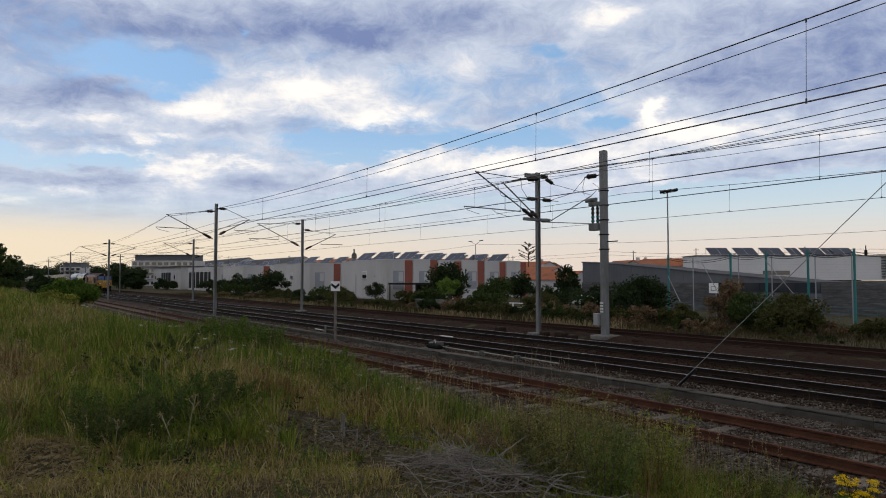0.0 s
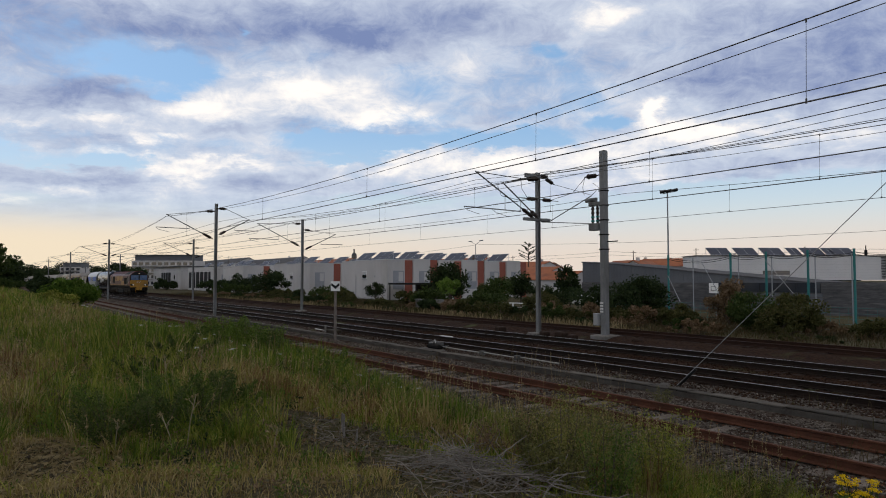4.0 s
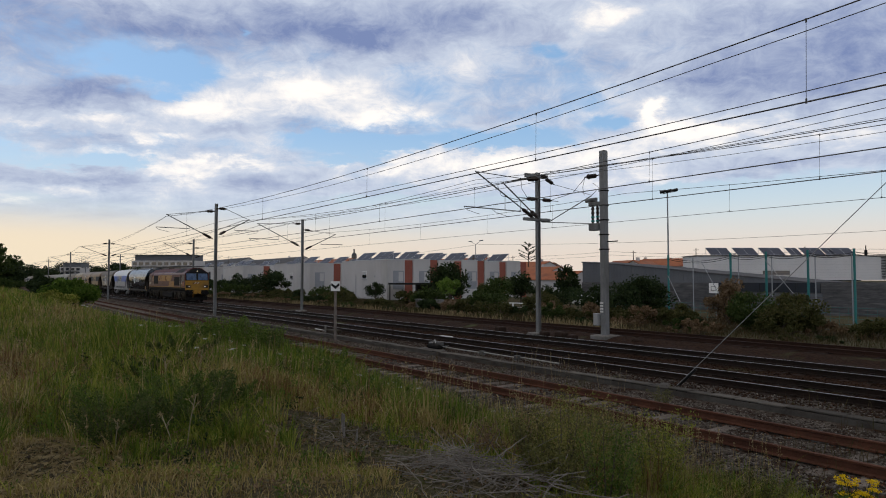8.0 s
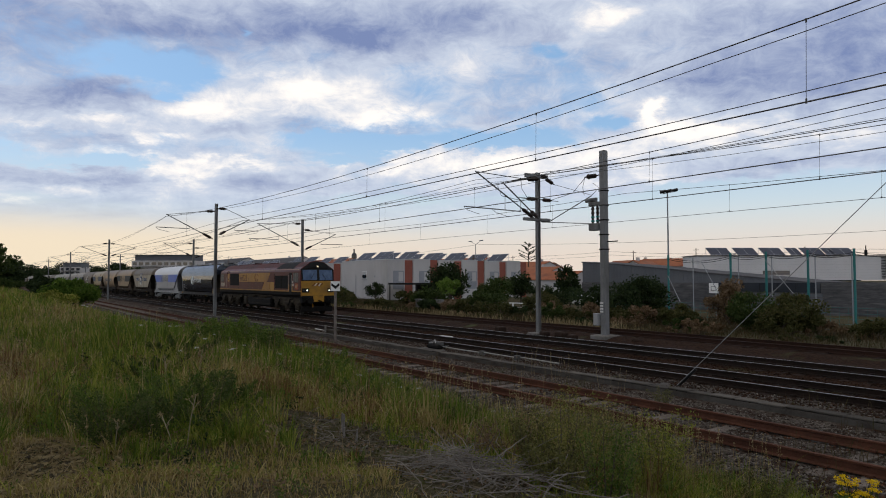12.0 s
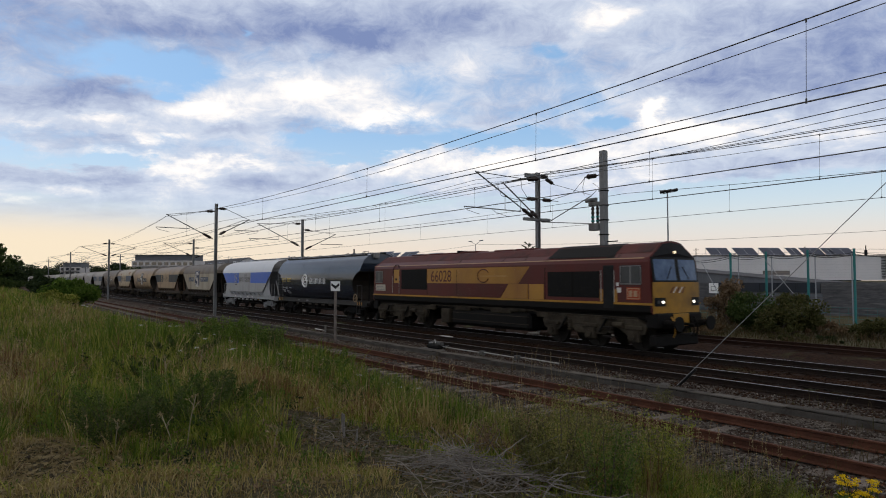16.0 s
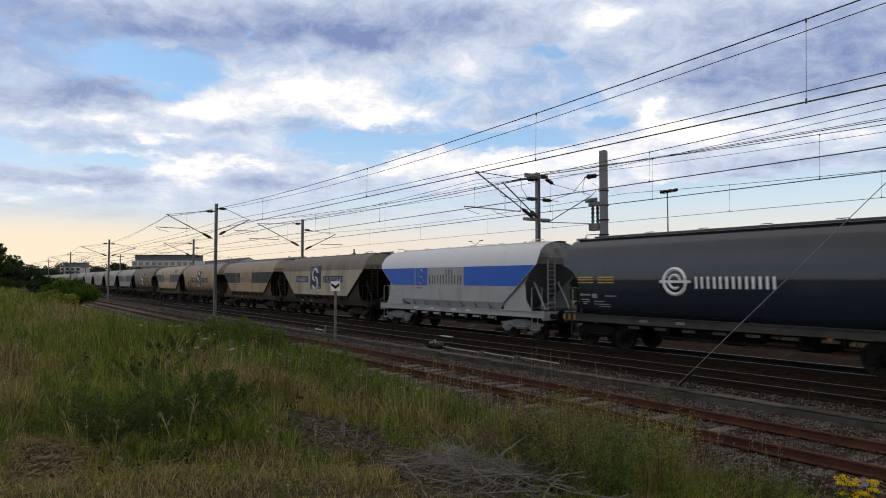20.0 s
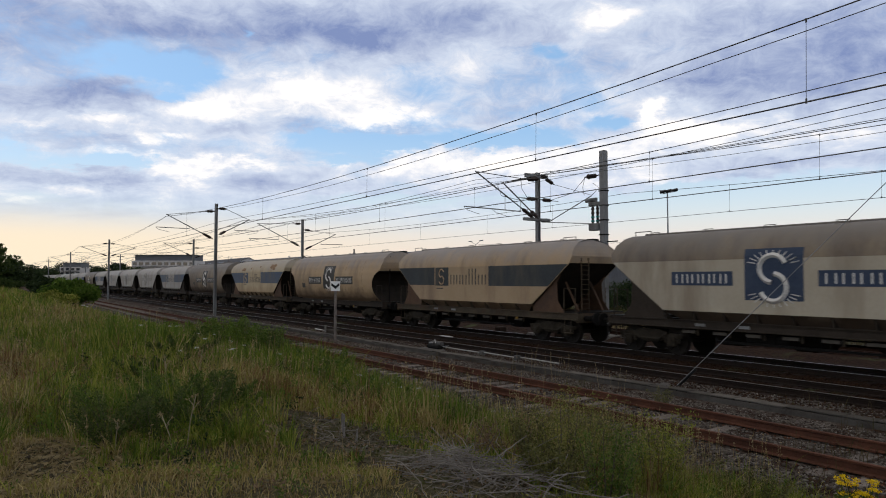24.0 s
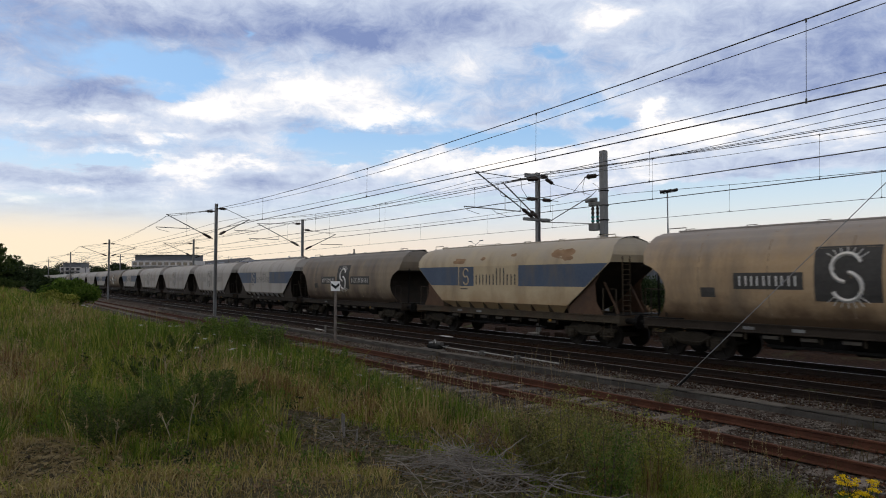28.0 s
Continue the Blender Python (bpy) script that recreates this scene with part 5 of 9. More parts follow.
def end_rails(w, s, mat, tall=True, ladder=True):
    """Handrail loops and a ladder on an end platform."""
    for y in (-1.2, 1.2):
        bm = path_tube([(s * 6.0, y, 1.27), (s * 6.0, y, 2.2), (s * 6.62, y, 2.2), (s * 6.62, y, 1.27)], 0.022, 6)
        part("handrail", bm, mat, w)
    if not ladder:
        return
    bm = bmesh.new()
    x = s * 6.72
    y0 = -0.95 if s > 0 else 0.55
    top = 4.1 if tall else 3.4
    for y in (y0, y0 + 0.4):
        rod(bm, (x, y, 1.2), (x, y, top), 0.022, 6)
    for k in range(10):
        z = 1.4 + k * (top - 1.5) / 10
        rod(bm, (x, y0, z), (x, y0 + 0.4, z), 0.014, 5)
    part("ladder", bm, mat, w)


def roof_gear(w, half, mat, length):
    """Walkway, hatches and hoops along the roof."""
    ztop = half[-1][1]
    part("roof_walkway", B(-length, length, 0.28, 0.62, ztop - 0.02, ztop + 0.05), M["under"], w)
    for k in range(6):
        x = -length + 0.9 + k * (2 * length - 1.8) / 5
        bm = path_tube([(x - 0.2, -0.55, ztop - 0.1), (x - 0.17, -0.5, ztop + 0.05), (x + 0.17, -0.5, ztop + 0.05), (x + 0.2, -0.55, ztop - 0.1)], 0.016, 5)
        part("hatch_clamp", bm, mat, w)
    part("roof_hatch", B(-length + 0.3, length - 0.3, -0.34, 0.24, ztop - 0.05, ztop + 0.035, 0.02), mat, w)
    for s in (-1, 1):
        bm = path_tube([(s * (length - 0.1), -0.6, ztop - 0.05), (s * (length - 0.1), -0.6, ztop + 0.10), (s * (length - 0.8), -0.6, ztop + 0.10), (s * (length - 0.8), -0.6, ztop - 0.02)], 0.018, 5)
        part("roof_handrail", bm, mat, w)


def glyph_bar(bm, half, x0, x1, z0, z1, s, off, n=3):
    """A flat upright bar on the body's side."""
    rows = []
    for k in range(n + 1):
        z = z0 + (z1 - z0) * k / n
        y = s * (half_at(half, z) + off)
        rows.append([bm.verts.new((x0, y, z)), bm.verts.new((x1, y, z))])
    for a, b in zip(rows[:-1], rows[1:]):
        bm.faces.new((a[0], a[1], b[1], b[0]))


def word_bars(w, half, x0, x1, z0, z1, word, mat, s, t=0.05, off=0.014, low=0.62):
    """A trade name as plain upright bars: 'x' a pair of short bars, 'i' one short bar, 'l' one tall bar, 'X' a pair of tall bars."""
    wide = {"i": 0.5, "l": 0.5, "x": 1.0, "X": 1.0}
    total = sum(wide[c] for c in word)
    x = x0
    for c in (word if s < 0 else word[::-1]):
        ww = wide[c] * (x1 - x0) / total
        a, b, m = x + ww * 0.16, x + ww * 0.84, x + ww / 2
        zt = z1 if c in "lX" else z0 + (z1 - z0) * low
        bm = bmesh.new()
        for u in ((a, b - t) if c in "xX" else (m - t / 2,)):
            glyph_bar(bm, half, u, u + t, z0, zt, s, off)
        bmesh.ops.recalc_face_normals(bm, faces=bm.faces)
        part("lettering_bar", bm, mat, w)
        x += ww


def ring_logo(w, half, xc, zc, r, mat, s, thick=0.05, off=0.02, arc=2 * math.pi, start=0.0, n=26):
    bm = bmesh.new()
    for k in range(n):
        a0, a1 = start + arc * k / n, start + arc * (k + 1) / n
        p = []
        for a in (a0, a1):
            z = zc + r * math.sin(a)
            p.append((xc + r * math.cos(a), s * (half_at(half, z) + off), z))
        rod(bm, p[0], p[1], thick, 4)
    return part("ring_logo", bm, mat, w)


def make_hopper(name_label, upper, side, stripe, plain_panel, frame_mat, bogie_mat, livery, ink, endpaint=None, slope=None):
    """Hopper wagon with sloping ends: upper body, side sheets, stripe and livery."""
    H = HOPPER_HALF
    w = thing("hopper_wagon", pose(0, TRACKS[2], 0), name_label, "freight wagon", "hopper wagons of the train")
    body = loft_sides(H, hopper_end, upper, w)
    for e in (-1, 1):
        # lower end sheet: the recess's shade is put into its colour
        loft_end(H, hopper_end, e, 1.24, 3.2, slope or M["endshade"], w, "slope_sheet", 0.06)
        loft_end(H, hopper_end, e, 3.2, 4.165, endpaint or upper, w, "end_sheet", 0.03)
    for s in (-1, 1):
        # lower side sheet, following the sloping ends
        bm = bmesh.new()
        pts = [(-4.3, 1.53), (4.3, 1.53), (5.2, 2.2), (6.48, 3.16), (-6.48, 3.16), (-5.2, 2.2)]
        vs = [bm.verts.new((x, s * 1.426, z)) for x, z in pts]
        f = bm.faces.new(vs)
        bmesh.ops.triangulate(bm, faces=[f])
        bmesh.ops.recalc_face_normals(bm, faces=bm.faces)
        part("side_sheet", bm, side, body)
        if stripe:
            part("stripe", side_patch(H, -5.30, -2.95, 2.27, 3.16, 0.012, s, -1.15, 0), stripe, body, "dark stripe panel")
            part("stripe", side_patch(H, 1.45, 5.30, 2.27, 3.16, 0.012, s, 0, 1.15), stripe, body, "dark stripe panel")
        # ribs between the side sheet and the frame, and sloping end panels
        for k in range(9):
            x = -4.3 + k * 1.075
            bm = bmesh.new()
            vs = [bm.verts.new(p) for p in ((x, s * 1.39, 1.55), (x, s * 1.0, 1.22), (x, s * 1.30, 1.235), (x + 0.06, s * 1.39, 1.55), (x + 0.06, s * 1.0, 1.22), (x + 0.06, s * 1.30, 1.235))]
            for f in ((0, 1, 2), (5, 4, 3), (0, 2, 5, 3), (2, 1, 4, 5), (1, 0, 3, 4)):
                bm.faces.new([vs[i] for i in f])
            bmesh.ops.recalc_face_normals(bm, faces=bm.faces)
            part("rib", bm, frame_mat, w)
        for e in (-1, 1):
            bm = prism(bmesh.new(), [(e * 4.35, 1.24), (e * 6.1, 1.24), (e * 5.75, 1.7), (e * 5.7, 2.4), (e * 5.95, 2.78), (e * 5.2, 2.18), (e * 4.37, 1.53)], s * 1.30 - 0.012, s * 1.30 + 0.012)
            part("end_panel", bm, plain_panel, w)
        if livery:
            lg = part("logo_panel", side_patch(H, -2.86, -1.72, 2.25, 3.15, 0.014, s), stripe or ink, body, "square logo panel")
            ring_logo(lg, H, -2.3, 2.86, 0.2, side, s, 0.035, 0.03, 4.2, 0.4, 14)
            ring_logo(lg, H, -2.3, 2.52, 0.2, side, s, 0.035, 0.03, 4.2, 3.54, 14)
            word_bars(lg, H, -1.62, 1.35, 2.32, 3.06, "xxxlllxi", ink, s, 0.075)
            part("small_notice", side_patch(H, -2.75, -2.2, 1.86, 2.14, 0.010, s), ink, body)
            part("small_notice", side_patch(H, -4.55, -4.3, 1.62, 1.9, 0.010, s), ink, body)
    for s in (-1, 1):
        end_rails(w, s, frame_mat, False)
        for y in (-0.7, 0.7):
            part("end_strut", R((s * 6.3, y, 1.27), (s * 5.6, y, 2.45), 0.045, 6), plain_panel, w)
    roof_gear(w, H, upper, 6.2)
    wagon_frame(w, frame_mat, bogie_mat)
    return w


def make_barrel(name_label, paint, frame_mat, bogie_mat, livery, ink, pale):
    """Barrel-sided hopper wagon with curved flanks."""
    H = BARREL_HALF
    w = thing("hopper_wagon", pose(0, TRACKS[2], 0), name_label, "freight wagon", "hopper wagons of the train")
    body = loft_sides(H, barrel_end, paint, w)
    for e in (-1, 1):
        # near-black sheet at the cut edge stands in for the recess's shade
        loft_end(H, barrel_end, e, 1.23, 3.05, M["endshade"], w, "slope_sheet", 0.05, 16)
        loft_end(H, barrel_end, e, 3.05, 4.2, paint, w, "end_sheet", 0.03)
    for s in (-1, 1):
        for x in (-4.6, -2.3, 0, 2.3, 4.6):
            part("weld_seam", side_patch(H, x, x + 0.035, 1.5, 4.0, 0.006, s, n=9), M["seam"] if livery == "panel" else paint, body)
        if livery == "dark":
            ring_logo(body, H, -1.55, 2.48, 0.42, pale, s, 0.06, 0.01)
            ring_logo(body, H, -1.55, 2.48, 0.22, pale, s, 0.045, 0.01, 5.2, 0.2)
            part("logo_bar", side_patch(H, -2.15, -0.95, 2.44, 2.52, 0.012, s, n=1), pale, body)
            word_bars(body, H, -0.85, 1.95, 2.26, 2.72, "xixixxix", pale, s, 0.085, low=0.82)
            for x in (-5.9, -4.9):
                for k in range(3):
                    part("yellow_dash", side_patch(H, x, x + 0.75, 2.42 + k * 0.1, 2.455 + k * 0.1, 0.01, s, n=1), M["lineyellow"], body)
            for x, z, ww, hh in ((-5.85, 1.93, 0.12, 0.10), (-5.68, 1.95, 0.34, 0.05), (-5.25, 1.86, 0.24, 0.16), (-4.62, 1.93, 0.5, 0.035), (-5.85, 1.78, 0.42, 0.035), (-5.8, 1.70, 0.36, 0.03), (-5.2, 1.72, 0.5, 0.035), (-5.25, 1.62, 0.75, 0.03), (-5.0, 1.54, 0.5, 0.03), (-5.8, 1.62, 0.2, 0.05)):
                part("data_marking", side_patch(H, x, x + ww, z, z + hh, 0.01, s, n=1), M["fadedwhite"], body)
        if livery == "panel":
            lg = part("logo_panel", side_patch(H, -0.95, 0.75, 1.95, 3.45, 0.010, s, n=8), ink, body, "square logo panel")
            ring_logo(lg, H, -0.1, 2.86, 0.38, pale, s, 0.055, 0.02, 4.2, 0.4, 16)
            ring_logo(lg, H, -0.1, 2.36, 0.38, pale, s, 0.055, 0.02, 4.2, 3.54, 16)
            for k in range(7):
                a = radians(45 + k * 15)
                bm = bmesh.new()
                for zc, sg in ((2.9, 1), (2.3, -1)):
                    p0 = (-0.1 + 0.45 * math.cos(a), 0, zc + sg * 0.30 * math.sin(a))
                    p1 = (-0.1 + 0.75 * math.cos(a), 0, zc + sg * 0.52 * math.sin(a))
                    p0, p1 = ((p[0], s * (half_at(H, p[2]) + 0.014), p[2]) for p in (p0, p1))
                    rod(bm, p0, p1, 0.012, 4)
                part("logo_ray", bm, pale, lg)
            for x0, x1, nb in ((-3.35, -1.25, 6), (0.95, 3.4, 8)):
                pl = part("name_plate", side_patch(H, x0, x1, 2.26, 2.75, 0.010, s), ink, body, "dark plate with pale lettering bars")
                word_bars(pl, H, x0 + 0.12, x1 - 0.12, 2.36, 2.65, "XlXXXl" if nb == 6 else "XXXlllXl", pale, s, 0.05, 0.018)
            part("small_notice", side_patch(H, -4.5, -4.0, 2.0, 2.3, 0.010, s), ink, body)
    for s in (-1, 1):
        end_rails(w, s, frame_mat, False, False)
        part("end_post", R((s * 6.66, -0.72, 1.27), (s * 6.7, -0.72, 3.9), 0.04, 6), M["under"], w)
        part("hood_lip", B(min(s * 6.5, s * 6.86), max(s * 6.5, s * 6.86), -1.40, 1.40, 3.0, 3.06, 0.01), M["under"], w)
    roof_gear(w, H, paint, 6.4)
    wagon_frame(w, frame_mat, bogie_mat)
    return w


M["drab"] = surf("drab_beige_paint", (0.35, 0.305, 0.23), (0.42, 0.37, 0.285), 0.6, 0, 0.7, 10, 0.05, c3=(0.25, 0.205, 0.15), streak=(1.6, 1, 0.3), t3=0.54)
# the silver wagon's end shade is put into this darker grey
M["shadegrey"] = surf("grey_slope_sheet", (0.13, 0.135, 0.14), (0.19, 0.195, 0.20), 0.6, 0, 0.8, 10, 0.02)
# grey crown and dark flanks carry painted skylight and shade besides dirt
M["beige"] = surf("dirty_beige_paint", (0.331, 0.225, 0.126), (0.408, 0.297, 0.180), 0.6, 0, 0.7, 10, 0.05, c3=(0.182, 0.139, 0.095), streak=(1.6, 1, 0.3), t3=0.56, dust_sky=(0.232, 0.219, 0.211), splash_shade=(0.090, 0.057, 0.036))
M["cream"] = surf("cream_paint", (0.378, 0.296, 0.181), (0.462, 0.370, 0.239), 0.55, 0, 0.7, 10, 0.05, c3=(0.250, 0.193, 0.123), streak=(1.6, 1, 0.3), t3=0.56, dust_sky=(0.317, 0.288, 0.244), splash_shade=(0.282, 0.189, 0.101))
M["dullbeige"] = surf("dull_beige_paint", (0.186, 0.144, 0.098), (0.243, 0.195, 0.138), 0.6, 0, 0.7, 10, 0.05, c3=(0.122, 0.096, 0.075), streak=(1.6, 1, 0.3), t3=0.5, dust_sky=(0.160, 0.148, 0.135), splash_shade=(0.060, 0.040, 0.028))
M["slate"] = surf("slate_blue_paint", (0.055, 0.075, 0.115), (0.085, 0.11, 0.15), 0.55, 0, 1, 12, 0.03, c3=(0.12, 0.11, 0.10), streak=(1.2, 1, 0.3), t3=0.6)
M["paleblue"] = surf("bright_blue_paint", (0.006, 0.085, 0.43), (0.012, 0.11, 0.52), 0.35, 0, 1, 12, 0.02, spec=0.3)
M["silver"] = surf("silver_grey_paint", (0.532, 0.539, 0.547), (0.590, 0.597, 0.604), 0.38, 0.0, 0.8, 10, 0.02, c3=(0.488, 0.492, 0.488), streak=(1.6, 1, 0.3), t3=0.62, spec=0.35)
M["lightgrey"] = surf("light_grey_paint", (0.290, 0.293, 0.290), (0.353, 0.356, 0.353), 0.5, 0, 0.8, 10, 0.02, c3=(0.227, 0.217, 0.202), streak=(1.6, 1, 0.3), t3=0.58, spec=0.35)
M["anthracite"] = surf("glossy_anthracite_paint", (0.014, 0.020, 0.030), (0.020, 0.027, 0.039), 0.22, 0.0, 0.6, 10, 0.004, spec=0.55)
M["rustyframe"] = surf("rust_brown_frame", (0.065, 0.038, 0.024), (0.115, 0.068, 0.043), 0.75, 0, 1.5, 15, 0.1, c3=(0.06, 0.04, 0.03))
M["darkframe"] = surf("dark_brown_frame", (0.022, 0.017, 0.013), (0.045, 0.035, 0.026), 0.75, 0, 1.5, 15, 0.1)
M["greyframe"] = surf("grey_frame", (0.168, 0.168, 0.164), (0.231, 0.231, 0.224), 0.55, 0, 1.5, 15, 0.05, c3=(0.098, 0.091, 0.084))
# grimy brown taken near black, so the end recess's shade is painted in
M["endshade"] = surf("sooty_end_sheet", (0.012, 0.010, 0.008), (0.032, 0.025, 0.019), 0.85, 0, 1.5, 15, 0.1)
M["seam"] = surf("dirty_seam", (0.19, 0.14, 0.09), (0.27, 0.205, 0.135), 0.7, 0, 3, 20, 0.05)
M["ink"] = surf("dark_ink", (0.040, 0.038, 0.036), (0.07, 0.066, 0.06), 0.6, 0, 2, 12, 0.02)
M["greyink"] = surf("grey_ink", (0.15, 0.155, 0.17), (0.20, 0.205, 0.22), 0.6, 0, 2, 12, 0.02)
M["pale"] = surf("pale_lettering", (0.52, 0.50, 0.46), (0.60, 0.58, 0.54), 0.55, 0, 2, 12, 0.02)
M["bluelogo"] = surf("dusty_blue_logo_panel", (0.028, 0.042, 0.075), (0.050, 0.066, 0.100), 0.5, 0, 2, 12, 0.02)

M["tan"] = surf("tan_paint", (0.310, 0.222, 0.132), (0.380, 0.282, 0.178), 0.6, 0, 0.7, 10, 0.05, c3=(0.212, 0.148, 0.099), streak=(1.6, 1, 0.3), t3=0.56)
M["darkstripe"] = surf("dark_grey_stripe_paint", (0.030, 0.036, 0.040), (0.055, 0.060, 0.062), 0.6, 0, 1, 12, 0.03, c3=(0.085, 0.075, 0.06), streak=(1.2, 1, 0.3), t3=0.6)
M["olivegrime"] = surf("grimy_olive_frame", (0.040, 0.032, 0.022), (0.085, 0.066, 0.045), 0.8, 0, 1.5, 15, 0.1, c3=(0.075, 0.045, 0.028))
M["rustpatch"] = surf("rust_patch", (0.19, 0.115, 0.065), (0.29, 0.19, 0.115), 0.9, 0, 3, 18, 0.2)
M["fadedink"] = surf("faded_grey_ink", (0.22, 0.205, 0.185), (0.32, 0.30, 0.27), 0.7, 0, 2, 12, 0.03)
loco = make_loco()
TRAIN = [(loco, 10.06)]         # thing, offset of its middle from the locomotive's rear
HAULED = []


def haul(w, off):
    w.matrix_basis = pose(0, TRACKS[2], 0)
    TRAIN.append((w, off))
    HAULED.append(w)


haul(make_barrel("glossy dark grey barrel-sided hopper wagon with white ring logo", M["anthracite"], M["ink"], M["under"], "dark", M["ink"], M["whitepaint"]), -8.25)
dark = HAULED[-1]
bm = path_tube([(6.05 + 0.24 * math.cos(a * 0.449), -1.36, 1.42 + 0.24 * math.sin(a * 0.449)) for a in range(15)], 0.022, 6)
for a in range(4):
    rod(bm, (6.05, -1.36, 1.42), (6.05 + 0.24 * math.cos(a * 1.571 + 0.4), -1.36, 1.42 + 0.24 * math.sin(a * 1.571 + 0.4)), 0.014, 5)
rod(bm, (6.05, -1.38, 1.42), (6.05, -1.2, 1.42), 0.03, 6)
part("brake_wheel", bm, M["cream"], dark, "cream-painted hand-brake wheel")
for s in (-1, 1):
    part("roof_end_box", B(min(s * 6.45, s * 6.95), max(s * 6.45, s * 6.95), -0.5, -0.15, 3.86, 4.2, 0.03), M["greyframe"], dark, "pale grey box at the roof's end")
    for k in range(5):
        part("hazard_flash", B(s * 6.82 - 0.04 - s * k * 0.14, s * 6.82 + 0.04 - s * k * 0.14, -1.325, -1.315, 0.98, 1.2), M["gold"] if k % 2 == 0 else M["blackpaint"], dark)
part("roof_rail", B(-6.5, 6.5, -0.78, -0.72, 4.02, 4.12), M["under"], dark, "dark rail along the roof edge")
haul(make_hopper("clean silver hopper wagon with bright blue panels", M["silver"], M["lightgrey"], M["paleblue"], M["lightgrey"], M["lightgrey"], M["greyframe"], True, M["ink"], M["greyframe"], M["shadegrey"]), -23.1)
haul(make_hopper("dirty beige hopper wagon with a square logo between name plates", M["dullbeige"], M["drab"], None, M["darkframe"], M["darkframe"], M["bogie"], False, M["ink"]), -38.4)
third = HAULED[-1]
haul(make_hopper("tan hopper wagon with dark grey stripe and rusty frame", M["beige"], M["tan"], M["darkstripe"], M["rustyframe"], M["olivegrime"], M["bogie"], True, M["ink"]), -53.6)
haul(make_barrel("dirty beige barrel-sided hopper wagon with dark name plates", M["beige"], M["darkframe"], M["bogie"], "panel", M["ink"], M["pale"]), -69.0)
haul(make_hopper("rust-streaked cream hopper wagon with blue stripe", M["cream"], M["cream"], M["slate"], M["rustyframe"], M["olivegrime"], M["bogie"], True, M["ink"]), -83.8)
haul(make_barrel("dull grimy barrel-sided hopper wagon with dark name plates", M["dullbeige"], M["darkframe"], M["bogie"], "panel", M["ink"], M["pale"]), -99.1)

# large square panel with a ring logo between two name plates
def square_logo(w, ink, pale):
    H = HOPPER_HALF
    for s in (-1, 1):
        lg = part("logo_panel", side_patch(H, -1.36, 0.4, 1.72, 3.46, 0.016, s, n=8), ink, w, "large square logo panel")
        ring_logo(lg, H, -0.48, 2.86, 0.40, pale, s, 0.075, 0.03, 4.2, 0.4, 16)
        ring_logo(lg, H, -0.48, 2.32, 0.40, pale, s, 0.075, 0.03, 4.2, 3.54, 16)
        for k in range(11):
            a = radians(15 + k * 15)
            bm = bmesh.new()
            for zc, sg in ((2.95, 1), (2.2, -1)):
                p0 = (-0.48 + 0.55 * math.cos(a), zc + sg * 0.28 * math.sin(a))
                p1 = (-0.48 + 0.80 * math.cos(a), zc + sg * 0.46 * math.sin(a))
                rod(bm, *[(p[0], s * (half_at(H, p[1]) + 0.024), p[1]) for p in (p0, p1)], 0.014, 4)
            part("logo_ray", bm, pale, lg)
        for x0, x1, nb in ((-3.95, -1.75, 6), (0.8, 3.7, 8)):
            pl = part("name_plate", side_patch(H, x0, x1, 2.36, 2.80, 0.014, s), ink, w, "plate with pale lettering bars")
            word_bars(pl, H, x0 + 0.12, x1 - 0.12, 2.43, 2.72, "XlXXXl" if nb == 6 else "XXXlllXl", pale, s, 0.05, 0.022)


square_logo(third, M["bluelogo"], M["pale"])

# rust patches under the roof of the blue-striped wagon
for cx, cz, rx, rz in ((-2.9, 3.42, 0.55, 0.16), (-1.1, 3.5, 0.22, 0.1), (3.9, 3.6, 0.75, 0.22), (4.3, 3.42, 0.35, 0.14), (1.0, 3.62, 0.2, 0.08)):
    bm = bmesh.new()
    ring = []
    for k in range(14):
        a = k * 2 * math.pi / 14
        q = random.uniform(0.65, 1.1)
        z = cz + rz * q * math.sin(a)
        ring.append(bm.verts.new((cx + rx * q * math.cos(a), -(half_at(HOPPER_HALF, z) + 0.012), z)))
    mid = bm.verts.new((cx, -(half_at(HOPPER_HALF, cz) + 0.014), cz))
    for k in range(14):
        bm.faces.new((ring[k], ring[(k + 1) % 14], mid))
    bmesh.ops.recalc_face_normals(bm, faces=bm.faces)
    part("rust_patch", bm, M["rustpatch"], HAULED[5], "rust-brown worn patch")

# the rest of the train, farther back
def follow(src, off, upper=None):
    c = copy_thing(src, pose(0, TRACKS[2], 0))
    for o in c.children_recursive:
        if o.name.startswith("wheelset"):
            WHEELS.append((o, o.location.x, 0.46))
    TRAIN.append((c, off))
    HAULED.append(c)
    return c


M["whitish"] = surf("whitish_beige_paint", (0.306, 0.282, 0.252), (0.355, 0.333, 0.302), 0.6, 0, 0.7, 10, 0.05, c3=(0.220, 0.190, 0.157), streak=(1.6, 1, 0.3), t3=0.56)
w8 = make_hopper("pale hopper wagon with slate stripe", M["whitish"], M["whitish"], M["slate"], M["darkframe"], M["darkframe"], M["bogie"], True, M["ink"])
haul(w8, -114.0)
w9 = make_hopper("greyish hopper wagon with a faded square logo", M["whitish"], M["whitish"], None, M["darkframe"], M["darkframe"], M["bogie"], False, M["ink"])
square_logo(w9, M["fadedink"], M["whitish"])
haul(w9, -129.2)
order = [w9, w9, w8, HAULED[6], w8, w9, w9, w8, HAULED[6], w9, w8, w8, w9, HAULED[6], w8]
for k, src in enumerate(order):
    follow(src, -144.4 - 15.2 * k)

